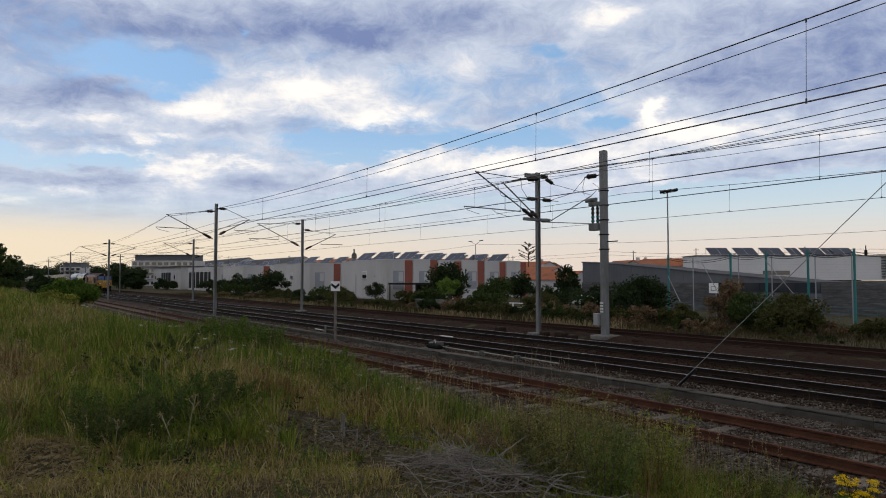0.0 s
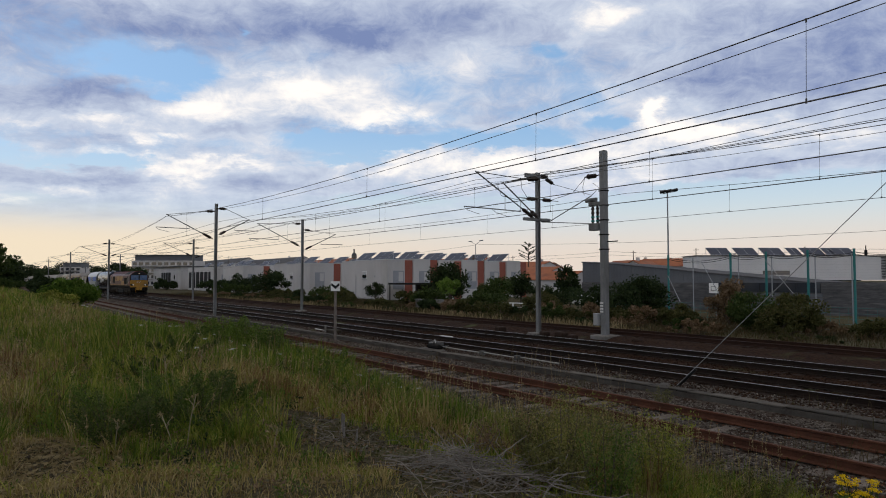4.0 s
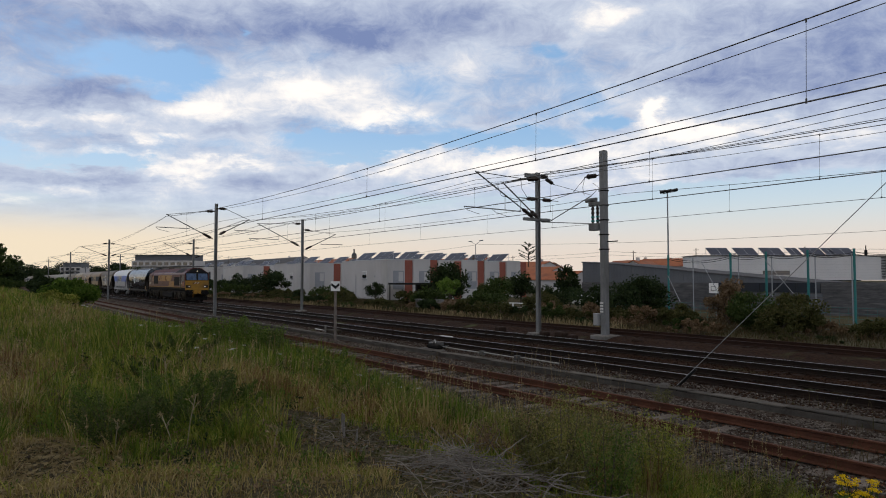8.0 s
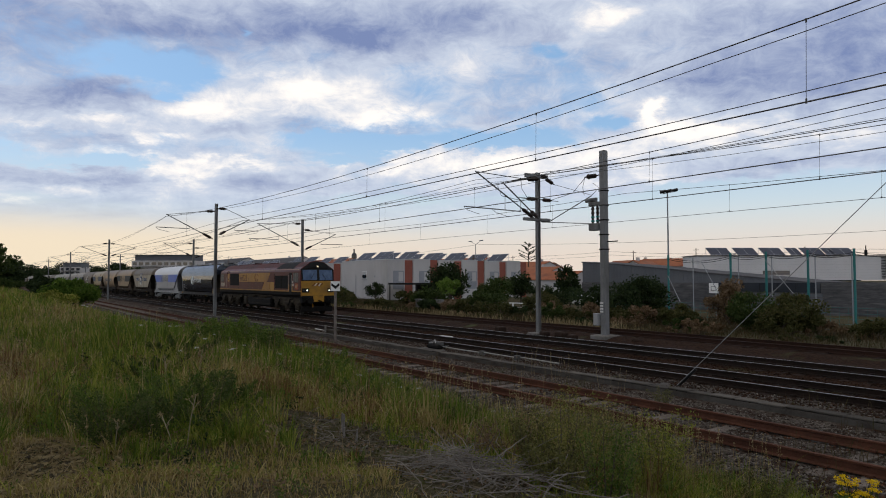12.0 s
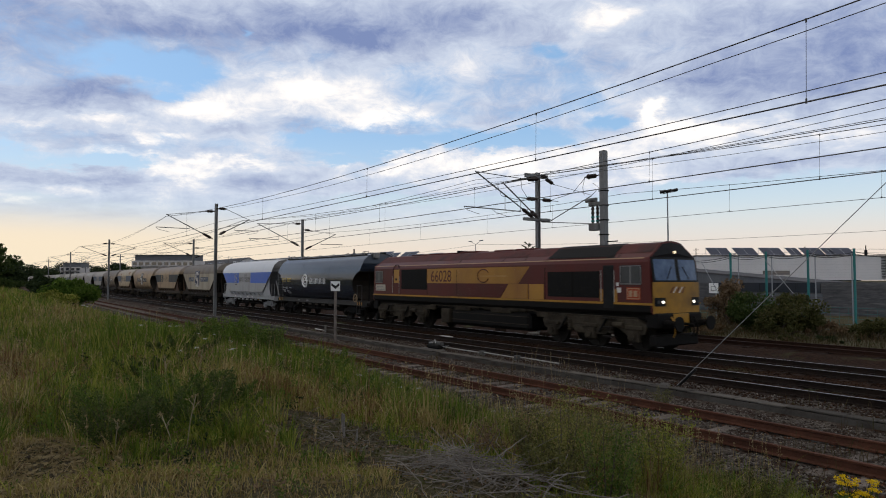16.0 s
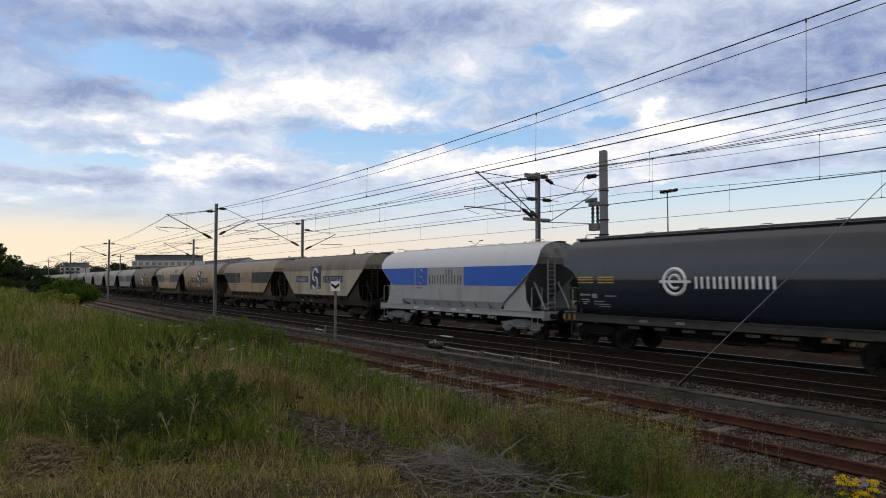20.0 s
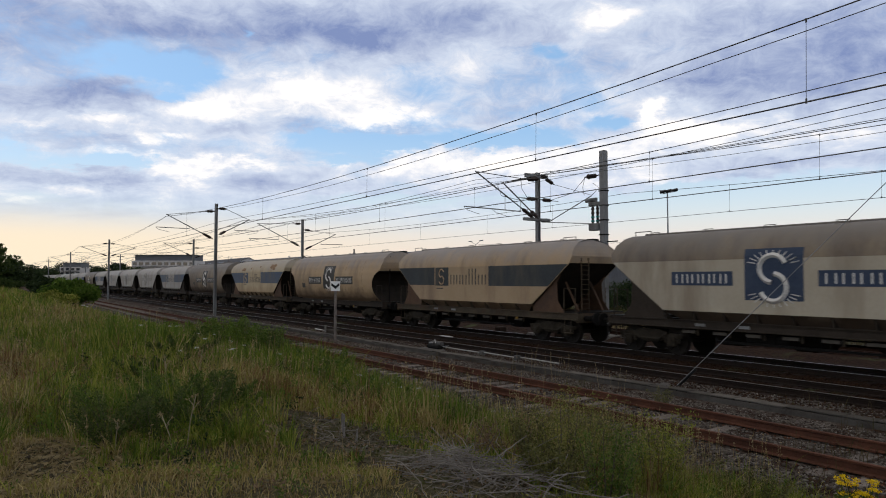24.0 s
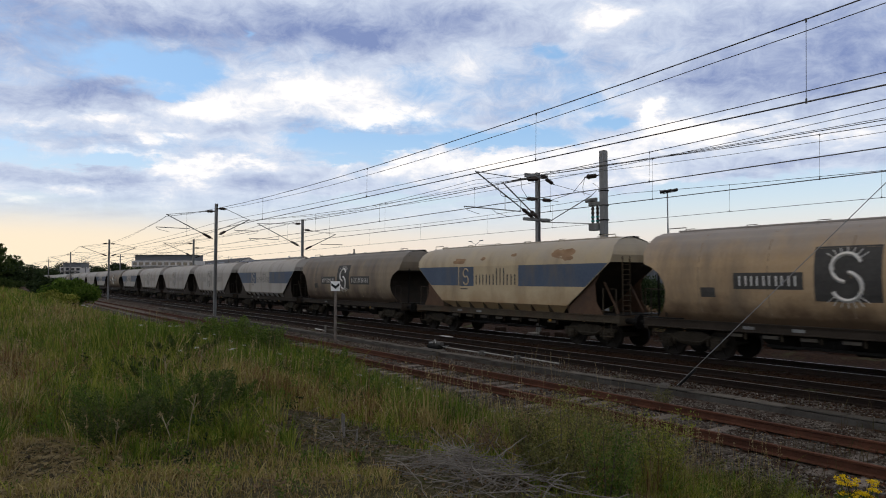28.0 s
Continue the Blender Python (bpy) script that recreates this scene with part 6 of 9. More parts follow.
# ---- buildings beyond the verge ----
M["stucco"] = surf("white_stucco", (0.43, 0.41, 0.40), (0.51, 0.49, 0.475), 0.9, 0, 0.25, 8, 0.1, c3=(0.37, 0.35, 0.33), streak=(1, 1, 0.3), t3=0.58)
M["redpanel"] = surf("brick_red_render", (0.24, 0.078, 0.056), (0.31, 0.108, 0.078), 0.85, 0, 0.5, 8, 0.1)
M["pv"] = surf("solar_panel", (0.030, 0.037, 0.062), (0.045, 0.055, 0.085), 0.5, 0, 0.8, 6, 0.0, spec=0.25)
M["pvframe"] = surf("aluminium_frame", (0.45, 0.46, 0.47), (0.55, 0.56, 0.57), 0.45, 0.7, 1, 8, 0)
M["window"] = glassy("dark_window", (0.035, 0.04, 0.05), 0.08)
M["shutter"] = surf("grey_shutter", (0.24, 0.25, 0.27), (0.30, 0.31, 0.33), 0.7, 0, 1, 10, 0.02)
M["tiles"] = surf("orange_roof_tiles", (0.25, 0.088, 0.045), (0.35, 0.135, 0.070), 0.85, 0, 0.4, 4, 0.3, c3=(0.18, 0.080, 0.055), stretch=(1, 1, 1))
M["cladding"] = surf("grey_metal_cladding", (0.105, 0.11, 0.12), (0.15, 0.155, 0.167), 0.6, 0.2, 0.3, 5, 0.05)
M["stonewall"] = surf("grey_stone_cladding", (0.055, 0.055, 0.058), (0.14, 0.137, 0.137), 0.85, 0, 1.6, 6, 0.3, stretch=(0.35, 0.35, 2.2), c3=(0.20, 0.19, 0.18), streak=(0.4, 0.4, 3.0), t3=0.6)
M["whiteclad"] = surf("white_wall_panels", (0.58, 0.56, 0.55), (0.66, 0.64, 0.63), 0.7, 0, 0.3, 5, 0.03)
M["teal"] = surf("teal_green_paint", (0.022, 0.135, 0.130), (0.040, 0.19, 0.18), 0.55, 0, 1, 10, 0.03)
M["darkroof"] = surf("dark_flat_roof", (0.06, 0.06, 0.065), (0.11, 0.11, 0.115), 0.9, 0, 0.4, 5, 0.1)
M["pole"] = surf("grey_pole", (0.26, 0.27, 0.28), (0.34, 0.35, 0.36), 0.6, 0.3, 1, 10, 0.03)


def window_on(parent, x0, x1, z0, z1, y, n, blind=0.0, frame_mat=None):
    """A window let into a wall whose outer face is at y; n is -1 when the wall faces -y."""
    w = part("window", B(x0, x1, min(y, y + n * 0.03), max(y, y + n * 0.03), z0, z1), frame_mat or M["whitepaint"], parent)
    part("pane", B(x0 + 0.07, x1 - 0.07, min(y + n * 0.03, y + n * 0.045), max(y + n * 0.03, y + n * 0.045), z0 + 0.07, z1 - 0.07 - blind * (z1 - z0)), M["window"], w)
    if blind:
        part("roller_blind", B(x0 + 0.07, x1 - 0.07, min(y + n * 0.03, y + n * 0.05), max(y + n * 0.03, y + n * 0.05), z1 - 0.05 - blind * (z1 - z0), z1 - 0.07), M["stucco"], w)
    part("sill", B(x0 - 0.06, x1 + 0.06, min(y, y + n * 0.1), max(y, y + n * 0.1), z0 - 0.06, z0), M["concrete"], w)
    return w


def pv_rack(parent, x, y, z, w=3.6, l=1.9, tilt=32, rz=0):
    """A tilted solar panel on a frame."""
    m = pose(x, y, z, 0, 0, rz)
    c, s = math.cos(radians(tilt)), math.sin(radians(tilt))
    bm = bmesh.new()
    box(bm, -w / 2, w / 2, -l / 2, l / 2, -0.03, 0.03)
    bm.transform(m @ Matrix.Translation((0, 0, l / 2 * s + 0.1)) @ pose(0, 0, 0, tilt))
    p = part("solar_panel", bm, M["pv"], parent, "dark blue solar panel")
    bm = bmesh.new()
    for e in (-w / 2, 0, w / 2):
        box(bm, e - 0.025, e + 0.025, -l / 2, l / 2, 0.03, 0.04)
    for e in (-l / 2, l / 2):
        box(bm, -w / 2, w / 2, e - 0.025, e + 0.025, 0.03, 0.04)
    bm.transform(m @ Matrix.Translation((0, 0, l / 2 * s + 0.1)) @ pose(0, 0, 0, tilt))
    part("panel_frame", bm, M["pvframe"], p)
    bm = bmesh.new()
    for e in (-w / 2 + 0.1, w / 2 - 0.1):
        rod(bm, (e, l / 2 * c, 0), (e, l / 2 * c, l * s + 0.1), 0.03, 5)
        rod(bm, (e, -l / 2 * c, 0), (e, -l / 2 * c, 0.12), 0.03, 5)
        rod(bm, (e, -l / 2 * c, 0.02), (e, l / 2 * c, l * s + 0.05), 0.02, 5)
    bm.transform(m)
    part("panel_stand", bm, M["pvframe"], p)


def make_terrace(x, y, rz, width, units, unit_len, h, label, windows=True, base=-0.6):
    """A terrace of flat-roofed houses: white end wall towards the railway, house after house behind, red recesses between."""
    t = thing("terrace", pose(x, y, 0, 0, 0, rz), label, "terraced houses", "white terraces")
    for k in range(units):
        y0 = k * unit_len
        hh = h + (0.12 if k % 2 else 0)
        wl = part("wall", B(-width, 0, y0, y0 + unit_len - 1.55, base, hh), M["stucco"], t)
        part("parapet_cap", B(-width - 0.04, 0.04, y0 - 0.04, y0 + unit_len - 1.51, hh, hh + 0.06), M["pvframe"], wl)
        part("recess_panel", B(-width + 0.25, -0.3, y0 + unit_len - 1.55, y0 + unit_len, base, hh - 0.05), M["redpanel"], t, "brick-red recessed panel")
        # windows and shutters of the flank that faces +x
        for yy, z0, z1 in ((y0 + 1.0, 2.0, 3.9),):
            bm = B(0.0, 0.03, yy, yy + 1.9, z0 - 0.9, z1)
            sh = part("shutter", bm, M["shutter"], t, "grey shutter panel")
            part("pane", B(0.03, 0.045, yy + 0.95, yy + 1.75, z0 + 0.3, z1 - 0.15), M["stucco"], sh)
        for px in (0.25, 0.62):
            pv_rack(t, -width * px - 1.0, y0 + unit_len * 0.42, hh + 0.02, 4.3, 2.0, 38)
    if windows:
        window_on(t, -width * 0.52, -width * 0.52 + 1.5, 2.7, 3.9, 0.0, -1, 0.4)
        part("downpipe", R((-width * 0.66, -0.06, base), (-width * 0.66, -0.06, 3.4), 0.05, 6), M["pole"], t)
        part("wall_lamp", B(-width * 0.25, -width * 0.25 + 0.15, -0.12, 0, 3.0, 3.2), M["pole"], t)
    return t


make_terrace(-87.2, 49.6, 0, 15.2, 6, 4.6, 5.55, "white flat-roofed terrace with brick-red recesses and solar panels")
make_terrace(-115.8, 49.6, 0, 18.5, 4, 6.3, 5.6, "white flat-roofed terrace with small windows")
make_terrace(-154.0, 49.6, 0, 16.0, 4, 6.3, 5.8, "white flat-roofed terrace behind shrubs")
t4 = make_terrace(-176.0, 50.0, 0, 30.0, 3, 6.3, 5.9, "white flat-roofed terrace with a long dark loggia", False)
# no recess is built: a black sheet on the wall paints the loggia's shade
lo = part("loggia", B(-29.0, -6.5, -0.03, 0.0, 0.2, 4.7), M["blackpaint"], t4, "flat black sheet for the shade inside the loggia")
for k in range(5):
    part("post", B(-25.6 + k * 4.2, -25.25 + k * 4.2, -0.16, -0.03, 0.2, 4.7), M["stucco"], lo)
# last block of the row; its loggias' shade is a flat black sheet
blk = thing("white_block", pose(-215, 50, 0), "white flat-roofed house with dark loggia openings", "house", "white terraces")
part("wall", B(-40, 0, 0, 14, -0.6, 6.6), M["stucco"], blk)
for x0, x1 in ((-27.0, -13.5),):
    lo = part("loggia", B(x0, x1, -0.03, 0.0, 0.3, 4.9), M["blackpaint"], blk, "flat black sheet for the shade inside the loggia")
    for k in range(3):
        part("post", B(x0 + 3.2 + k * 3.4, x0 + 3.5 + k * 3.4, -0.16, -0.03, 0.3, 4.9), M["shutter"], lo)
for x0, z0 in ((-36.5, 2.6), (-9.0, 2.6)):
    window_on(blk, x0, x0 + 1.6, z0, z0 + 1.5, 0.0, -1)
part("roof_slab", B(-40.4, -22.05, -0.4, 14.2, 6.6, 6.8), M["darkroof"], blk)
part("roof_slab", B(-22, 0.5, -0.8, 14.2, 6.6, 6.85), M["darkroof"], blk)
# carport in front of the nearest terrace
cp = thing("carport", pose(-82.5, 50.5, -0.6), "black flat-roofed carport beside the terrace", "carport")
part("roof", B(-3.2, 4.6, -1.6, 3.4, 2.45, 2.7), M["blackpaint"], cp)
part("back_wall", B(-3.0, 4.4, 3.0, 3.2, 0, 2.45), M["blackpaint"], cp)
for xx in (-3.0, 4.3):
    for yy in (-1.4, 3.1):
        part("post", B(xx - 0.06, xx + 0.06, yy - 0.06, yy + 0.06, 0, 2.45), M["blackpaint"], cp)


def make_house(x, y, rz, w, d, h, ridge, label, base=-0.6, wall="stucco", roof="tiles", win=2, chim=True):
    """A gabled house: walls, tiled roof, chimney and windows."""
    t = thing("house", pose(x, y, base, 0, 0, rz), label, "house", "houses of the quarter")
    bm = bmesh.new()
    pts = [(-d / 2, 0), (d / 2, 0), (d / 2, h), (0, h + ridge), (-d / 2, h)]
    extrude_x(bm, pts, -w / 2, w / 2)
    wl = part("wall", bm, M[wall], t)
    for s in (-1, 1):
        bm = bmesh.new()
        vs = [bm.verts.new(p) for p in ((-w / 2 - 0.3, s * (d / 2 + 0.4), h - 0.35 * ridge / (d / 2)), (w / 2 + 0.3, s * (d / 2 + 0.4), h - 0.35 * ridge / (d / 2)), (w / 2 + 0.3, 0, h + ridge + 0.08), (-w / 2 - 0.3, 0, h + ridge + 0.08))]
        vt = [bm.verts.new(v.co + Vector((0, 0, 0.14))) for v in vs]
        bm.faces.new(vs)
        bm.faces.new(vt[::-1])
        for i in range(4):
            j = (i + 1) % 4
            bm.faces.new((vs[j], vs[i], vt[i], vt[j]))
        bmesh.ops.recalc_face_normals(bm, faces=bm.faces)
        part("roof_slope", bm, M[roof], t)
    if chim:
        part("chimney", B(w * 0.22, w * 0.22 + 0.7, -0.35, 0.35, h + ridge * 0.6, h + ridge + 0.9), M["stucco"], t)
    for k in range(win):
        xx = -w / 2 + (k + 0.5) * w / win
        window_on(t, xx - 0.5, xx + 0.5, h - 1.9, h - 0.7, -d / 2, -1)
    return t


make_house(-141.5, 126, 8, 21, 11, 5.0, 1.7, "long low house with an orange tiled roof", -0.8)
make_house(-124, 118, 12, 17, 10, 3.4, 1.9, "white house with a broad orange tiled roof", -0.8)
make_house(-168, 152, 0, 14, 10, 7.2, 2.0, "white house with a red tiled roof", -0.8)
make_house(-176, 158, 5, 20, 10, 7.2, 1.8, "white house with a reddish tiled roof", -0.8)
make_house(-104, 128, -70, 13, 9, 5.2, 2.4, "white gabled house with an orange roof", -0.8)
make_house(-128, 172, 10, 20, 10, 7.4, 2.2, "house with a weathered red roof", -0.8)
make_house(-146, 176, -12, 22, 10, 7.6, 2.0, "house with a weathered red roof", -0.8)
make_house(-110, 168, 20, 15, 10, 7.2, 2.5, "white house with a bright orange roof", -0.8)
make_house(-100, 178, 75, 12, 9, 7.0, 2.5, "white gable-ended house with red tiles", -0.8)
make_house(-205, 150, 0, 30, 11, 9.0, 2.2, "house with an orange tiled roof behind the terraces", -0.8)
make_house(-250, 170, 4, 40, 11, 10.0, 2.4, "house with a red tiled roof behind the terraces", -0.8)
make_house(-300, 160, 0, 44, 12, 10.5, 2.4, "house with a dark tiled roof behind the terraces", -0.8)
make_house(-413, 118, 0, 111, 12, 12.6, 2.6, "long house with a dark slate roof behind the terraces", -0.8, roof="darkroof")
make_house(-325, 122, 0, 68, 12, 11.3, 2.6, "house with a dark weathered roof behind the terraces", -0.8, roof="darkroof")
make_house(-271, 126, 0, 42, 12, 9.5, 2.6, "house with a dull red roof behind the terraces", -0.8, roof="tiles")
make_house(-360, 170, 0, 50, 12, 12.0, 2.6, "house with a red tiled roof in the distance", -0.8)


def make_flats(x, y, w, d, h, storeys, bays, label, rz=0, base=-0.6):
    """A block of flats with bands of windows and a set-back top floor."""
    t = thing("apartment_building", pose(x, y, base, 0, 0, rz), label, "apartment building", "far blocks")
    part("wall", B(-w / 2, w / 2, 0, d, 0, h), M["stucco"], t)
    part("top_floor", B(-w / 2 + 1, w / 2 - 1, 1.5, d, h, h + 2.6), M["cladding"], t)
    part("roof", B(-w / 2 + 0.5, w / 2 - 0.5, 0.5, d + 0.5, h + 2.6, h + 2.9), M["darkroof"], t)
    for i in range(storeys):
        z = h - (i + 1) * h / storeys
        for k in range(bays):
            xx = -w / 2 + (k + 0.5) * w / bays
            part("window", B(xx - w / bays * 0.33, xx + w / bays * 0.33, -0.06, 0.0, z + 0.8, z + 2.3), M["window"], t)
        part("balcony", B(-w / 2 + 1, w / 2 - 1, -1.3, 0, z + 0.1, z + 0.25), M["concrete"], t)
    for k in range(3):
        part("roof_mast", R((-w / 2 + 4 + k * 5, d / 2, h + 2.9), (-w / 2 + 4 + k * 5, d / 2, h + 5.2), 0.06, 5), M["pole"], t)
    return t


make_flats(-350, 73, 31, 14, 12.6, 4, 10, "pale block of flats with a dark set-back top floor", 55.6)
make_flats(-478, 45, 13, 12, 11.0, 4, 4, "far pale block of flats", 55.6)

# church lantern on the skyline
ch = thing("church_dome", pose(-494, 250, 10), "small stone church lantern on the skyline", "church")
part("drum", R((0, 0, -11), (0, 0, 12.5), 2.1, 12), M["concrete"], ch)
bm = bmesh.new()
bmesh.ops.create_uvsphere(bm, u_segments=16, v_segments=8, radius=2.1, matrix=Matrix.Translation((0, 0, 12.5)))
part("cupola", bm, M["darkroof"], ch, smooth=True)
part("lantern", R((0, 0, 14.2), (0, 0, 17.5), 0.7, 8), M["concrete"], ch)

# sports hall: stone plinth, dark window band, white upper walls, solar racks
hall = thing("sports_hall", pose(-70, 100.4, -1.8, 0, 0, 55.6), "sports hall with white upper walls over grey stone cladding", "sports hall")
part("plinth", B(0.4, 48, 0, 7, 0, 3.9), M["stonewall"], hall, "grey coursed stone cladding")
for k in range(9):
    part("stone_course", B(0.4, 48, -0.06 - 0.05 * (k % 3), 0.0, 0.25 + k * 0.42, 0.25 + k * 0.42 + 0.16), M["stonewall"], hall)
up = part("upper_wall", B(0, 48, 0.1, 7, 4.3, 8.4), M["whiteclad"], hall, "white panelled upper wall")
part("eaves_board", B(14.5, 27, -1.2, 0.1, 4.12, 4.3), M["blackpaint"], hall, "dark projecting eaves")
part("strip_window", B(11.1, 15.7, 0.05, 0.1, 5.2, 5.9), M["window"], hall)
for k in range(8):
    part("panel_joint", B(0, 31, 0.085, 0.1, 4.7 + k * 0.45, 4.715 + k * 0.45), M["lightgrey"], up)
part("roof", B(-0.3, 48.2, -0.1, 7.2, 8.4, 8.52), M["darkroof"], hall)
for k in range(14):
    part("louvre", B(31.3, 33.4, -0.04, 0.08, 4.6 + k * 0.27, 4.72 + k * 0.27), M["blackpaint"], hall)
for k, (xx, ww) in enumerate(((4.5, 3.7), (9.1, 3.7), (13.7, 3.7), (17.5, 2.0), (20.7, 3.6), (23.6, 1.9), (26.0, 3.6))):
    pv_rack(hall, xx, 2.2, 8.5, ww * 1.08, 2.2, 36, 9)
vent = part("roof_vent", R((31.2, 4, 8.5), (31.2, 4, 9.6), 0.25, 8), M["blackpaint"], hall)
part("vent_cowl", R((31.2, 4, 9.6), (31.2, 4, 10.4), 0.1, 6), M["blackpaint"], vent)

# grey shed with a falling roof line
shed = thing("metal_shed", pose(0, 85, -1.8), "grey metal-clad shed with a long falling roof", "shed")
bm = bmesh.new()
prism(bm, [(-81.8, 0), (-43.0, 0), (-43.0, 3.95), (-73.3, 6.75), (-81.8, 7.35)], 0, 9)
sw = part("wall", bm, M["cladding"], shed)
for k in range(60):
    xx = -81.6 + k * 0.64
    top = 7.35 - (xx + 81.8) * 0.07 if xx < -73.3 else 6.75 - (xx + 73.3) * 0.0924
    part("cladding_rib", B(xx, xx + 0.1, -0.05, 0, min(4.2, top - 0.2), top - 0.12), M["cladding"], sw)
part("stone_base", B(-81.9, -30, -0.12, 0, 0, 3.93), M["stonewall"], shed, "grey stone base")
part("eaves_trim", prism(bmesh.new(), [(-81.9, 7.28), (-73.3, 6.68), (-43.0, 3.88), (-43.0, 4.05), (-73.3, 6.86), (-81.9, 7.46)], -0.15, 9.1), M["darkroof"], shed)

bnd = part("window_band", B(-57.0, -42.0, -0.3, -0.12, 2.75, 3.95), M["window"], shed, "dark band of windows")
for k in range(7):
    part("mullion", B(-57.0 + k * 2.4, -56.92 + k * 2.4, -0.34, -0.3, 2.75, 3.95), M["blackpaint"], bnd)
part("blue_lower_wall", B(-53, -41.8, -0.2, -0.12, 0, 2.6), M["cladding"], shed, "blue-grey lower wall")
for k in range(10):
    part("stone_course", B(-81.9, -30, -0.16 - 0.03 * (k % 3), -0.12, 0.2 + k * 0.38, 0.2 + k * 0.38 + 0.15), M["stonewall"], shed)

# teal ball-stop fence: posts, net ropes, mesh panels
fence = thing("ball_stop_fence", pose(0, 51.7, -1.7), "tall teal posts with a sagging net round a sports court", "fence")
px = [-39.1, -32.9, -29.8, -26.5, -23.2, -19.0, -15.5]
for k, xx in enumerate(px):
    part("post", B(xx - 0.065, xx + 0.065, -0.065, 0.065, 0, 6.5), M["teal"], fence, "teal square post")
for xx, yy in ((-36.5, 0.6), (-32.3, 0.8), (-29.5, 0.9), (-26.0, 0.7), (-23.5, 0.9), (-20.2, 0.7)):
    part("rear_post", R((xx * 1.012, yy, 0), (xx * 1.012, yy, 6.2), 0.05, 6), M["pole"], fence)
for a, b in zip(px[:-1], px[1:]):
    for dz in (0.0, 0.16):
        pts = [(a + (b - a) * i / 8, 0.1, 6.25 - dz - 0.30 * 4 * (i / 8) * (1 - i / 8) * (b - a) / 5) for i in range(9)]
        part("net_rope", path_tube(pts, 0.022, 4), M["blackpaint"], fence)
for a, b, z0, z1 in ((-39.1, -36.8, 4.6, 0.4), (-32.9, -35.6, 1.2, 5.8), (-29.8, -25.8, 5.8, 1.0)):
    part("brace", R((a, -0.1, z0), (b, -0.1, z1), 0.03, 5), M["pole"], fence)
bm = bmesh.new()
for k in range(48):
    xx = -45.5 + k * 0.64
    rod(bm, (xx, 0.12, 0.1), (xx, 0.12, 2.2), 0.008, 4, caps=False)
for k in range(6):
    rod(bm, (-45.5, 0.12, 0.2 + k * 0.4), (-15.5, 0.12, 0.2 + k * 0.4), 0.01, 4, caps=False)
tagged(part("wire_mesh", bm, M["teal"], fence), kind="stuff")

# basketball board
bb = thing("basketball_hoop", pose(-48.1, 72, -1.75), "white basketball backboard on a pole", "basketball hoop")
part("pole", R((0, 0.5, 0), (0, 0.5, 3.2), 0.08, 8), M["pole"], bb)
part("backboard", B(-0.62, 0.62, 0, 0.06, 2.7, 3.9, 0.01), M["whitepaint"], bb)
part("target_frame", path_tube([(-0.3, -0.01, 3.0), (-0.3, -0.01, 3.5), (0.3, -0.01, 3.5), (0.3, -0.01, 3.0), (-0.3, -0.01, 3.0)], 0.025, 4), M["blackpaint"], bb)
part("ring", path_tube([(0.23 * math.cos(a * 0.5236), -0.35 + 0.23 * math.sin(a * 0.5236), 2.95) for a in range(13)], 0.015, 4), M["redpanel"], bb)

# floodlight mast and street lamps
fl = thing("floodlight_mast", pose(-56.7, 75, -1.8), "tall grey floodlight mast with three lamp heads", "floodlight")
part("pole", R((0, 0, 0), (0, 0, 16.0), 0.14, 10, 0.08), M["pole"], fl)
part("crossbar", R((-0.9, 0.3, 15.9), (1.3, -0.4, 15.9), 0.05, 6), M["pole"], fl)
for k in range(3):
    bm = B(-0.38, 0.38, -0.3, 0.3, -0.14, 0.14, 0.03)
    bm.transform(Matrix.Translation((-0.8 + k * 0.95, 0.1, 16.15)) @ pose(0, 0, 0, 25, -12, 30))
    part("lamp_head", bm, M["blackpaint"], fl)
sl = thing("street_lamp", pose(-88.4, 67, -0.6), "grey twin-armed street lamp between the houses", "street lamp")
part("pole", R((0, 0, 0), (0, 0, 9.0), 0.09, 8, 0.06), M["pole"], sl)
for s in (-1, 1):
    part("arm", R((0, 0, 8.9), (s * 1.3, 0, 9.5), 0.035, 6), M["pole"], sl)
    part("lamp_head", B(s * 1.5 - 0.35, s * 1.5 + 0.35, -0.15, 0.15, 9.46, 9.6, 0.03), M["pole"], sl)
for k, (xx, yy, hh) in enumerate(((-125, 150, 11.5), (-112, 160, 12.0), (-62, 120, 9.2), (-165, 140, 11), (-88, 66.2, 7.4), (-300, 90, 14), (-220, 120, 12), (-560, 60, 20))):
    p = thing("utility_pole", pose(xx, yy, -0.8), "wooden utility pole with a short crossarm", "utility pole", "utility poles")
    part("pole", R((0, 0, 0), (0, 0, hh), 0.14, 8, 0.1), M["sleeper"], p)
    part("crossarm", B(-0.8, 0.8, -0.05, 0.05, hh - 0.6, hh - 0.48), M["sleeper"], p)
make_feeder(140.0, [(-260, 9.8), (-165, 9.9), (-125, 10.2), (-62, 8.5), (0, 8.5)], 0.5, "slack telephone cable between utility poles", 0.03)
make_feeder(141.0, [(-260, 8.9), (-165, 9.0), (-125, 9.3), (-62, 7.8), (0, 7.8)], 0.5, "slack telephone cable between utility poles", 0.03)

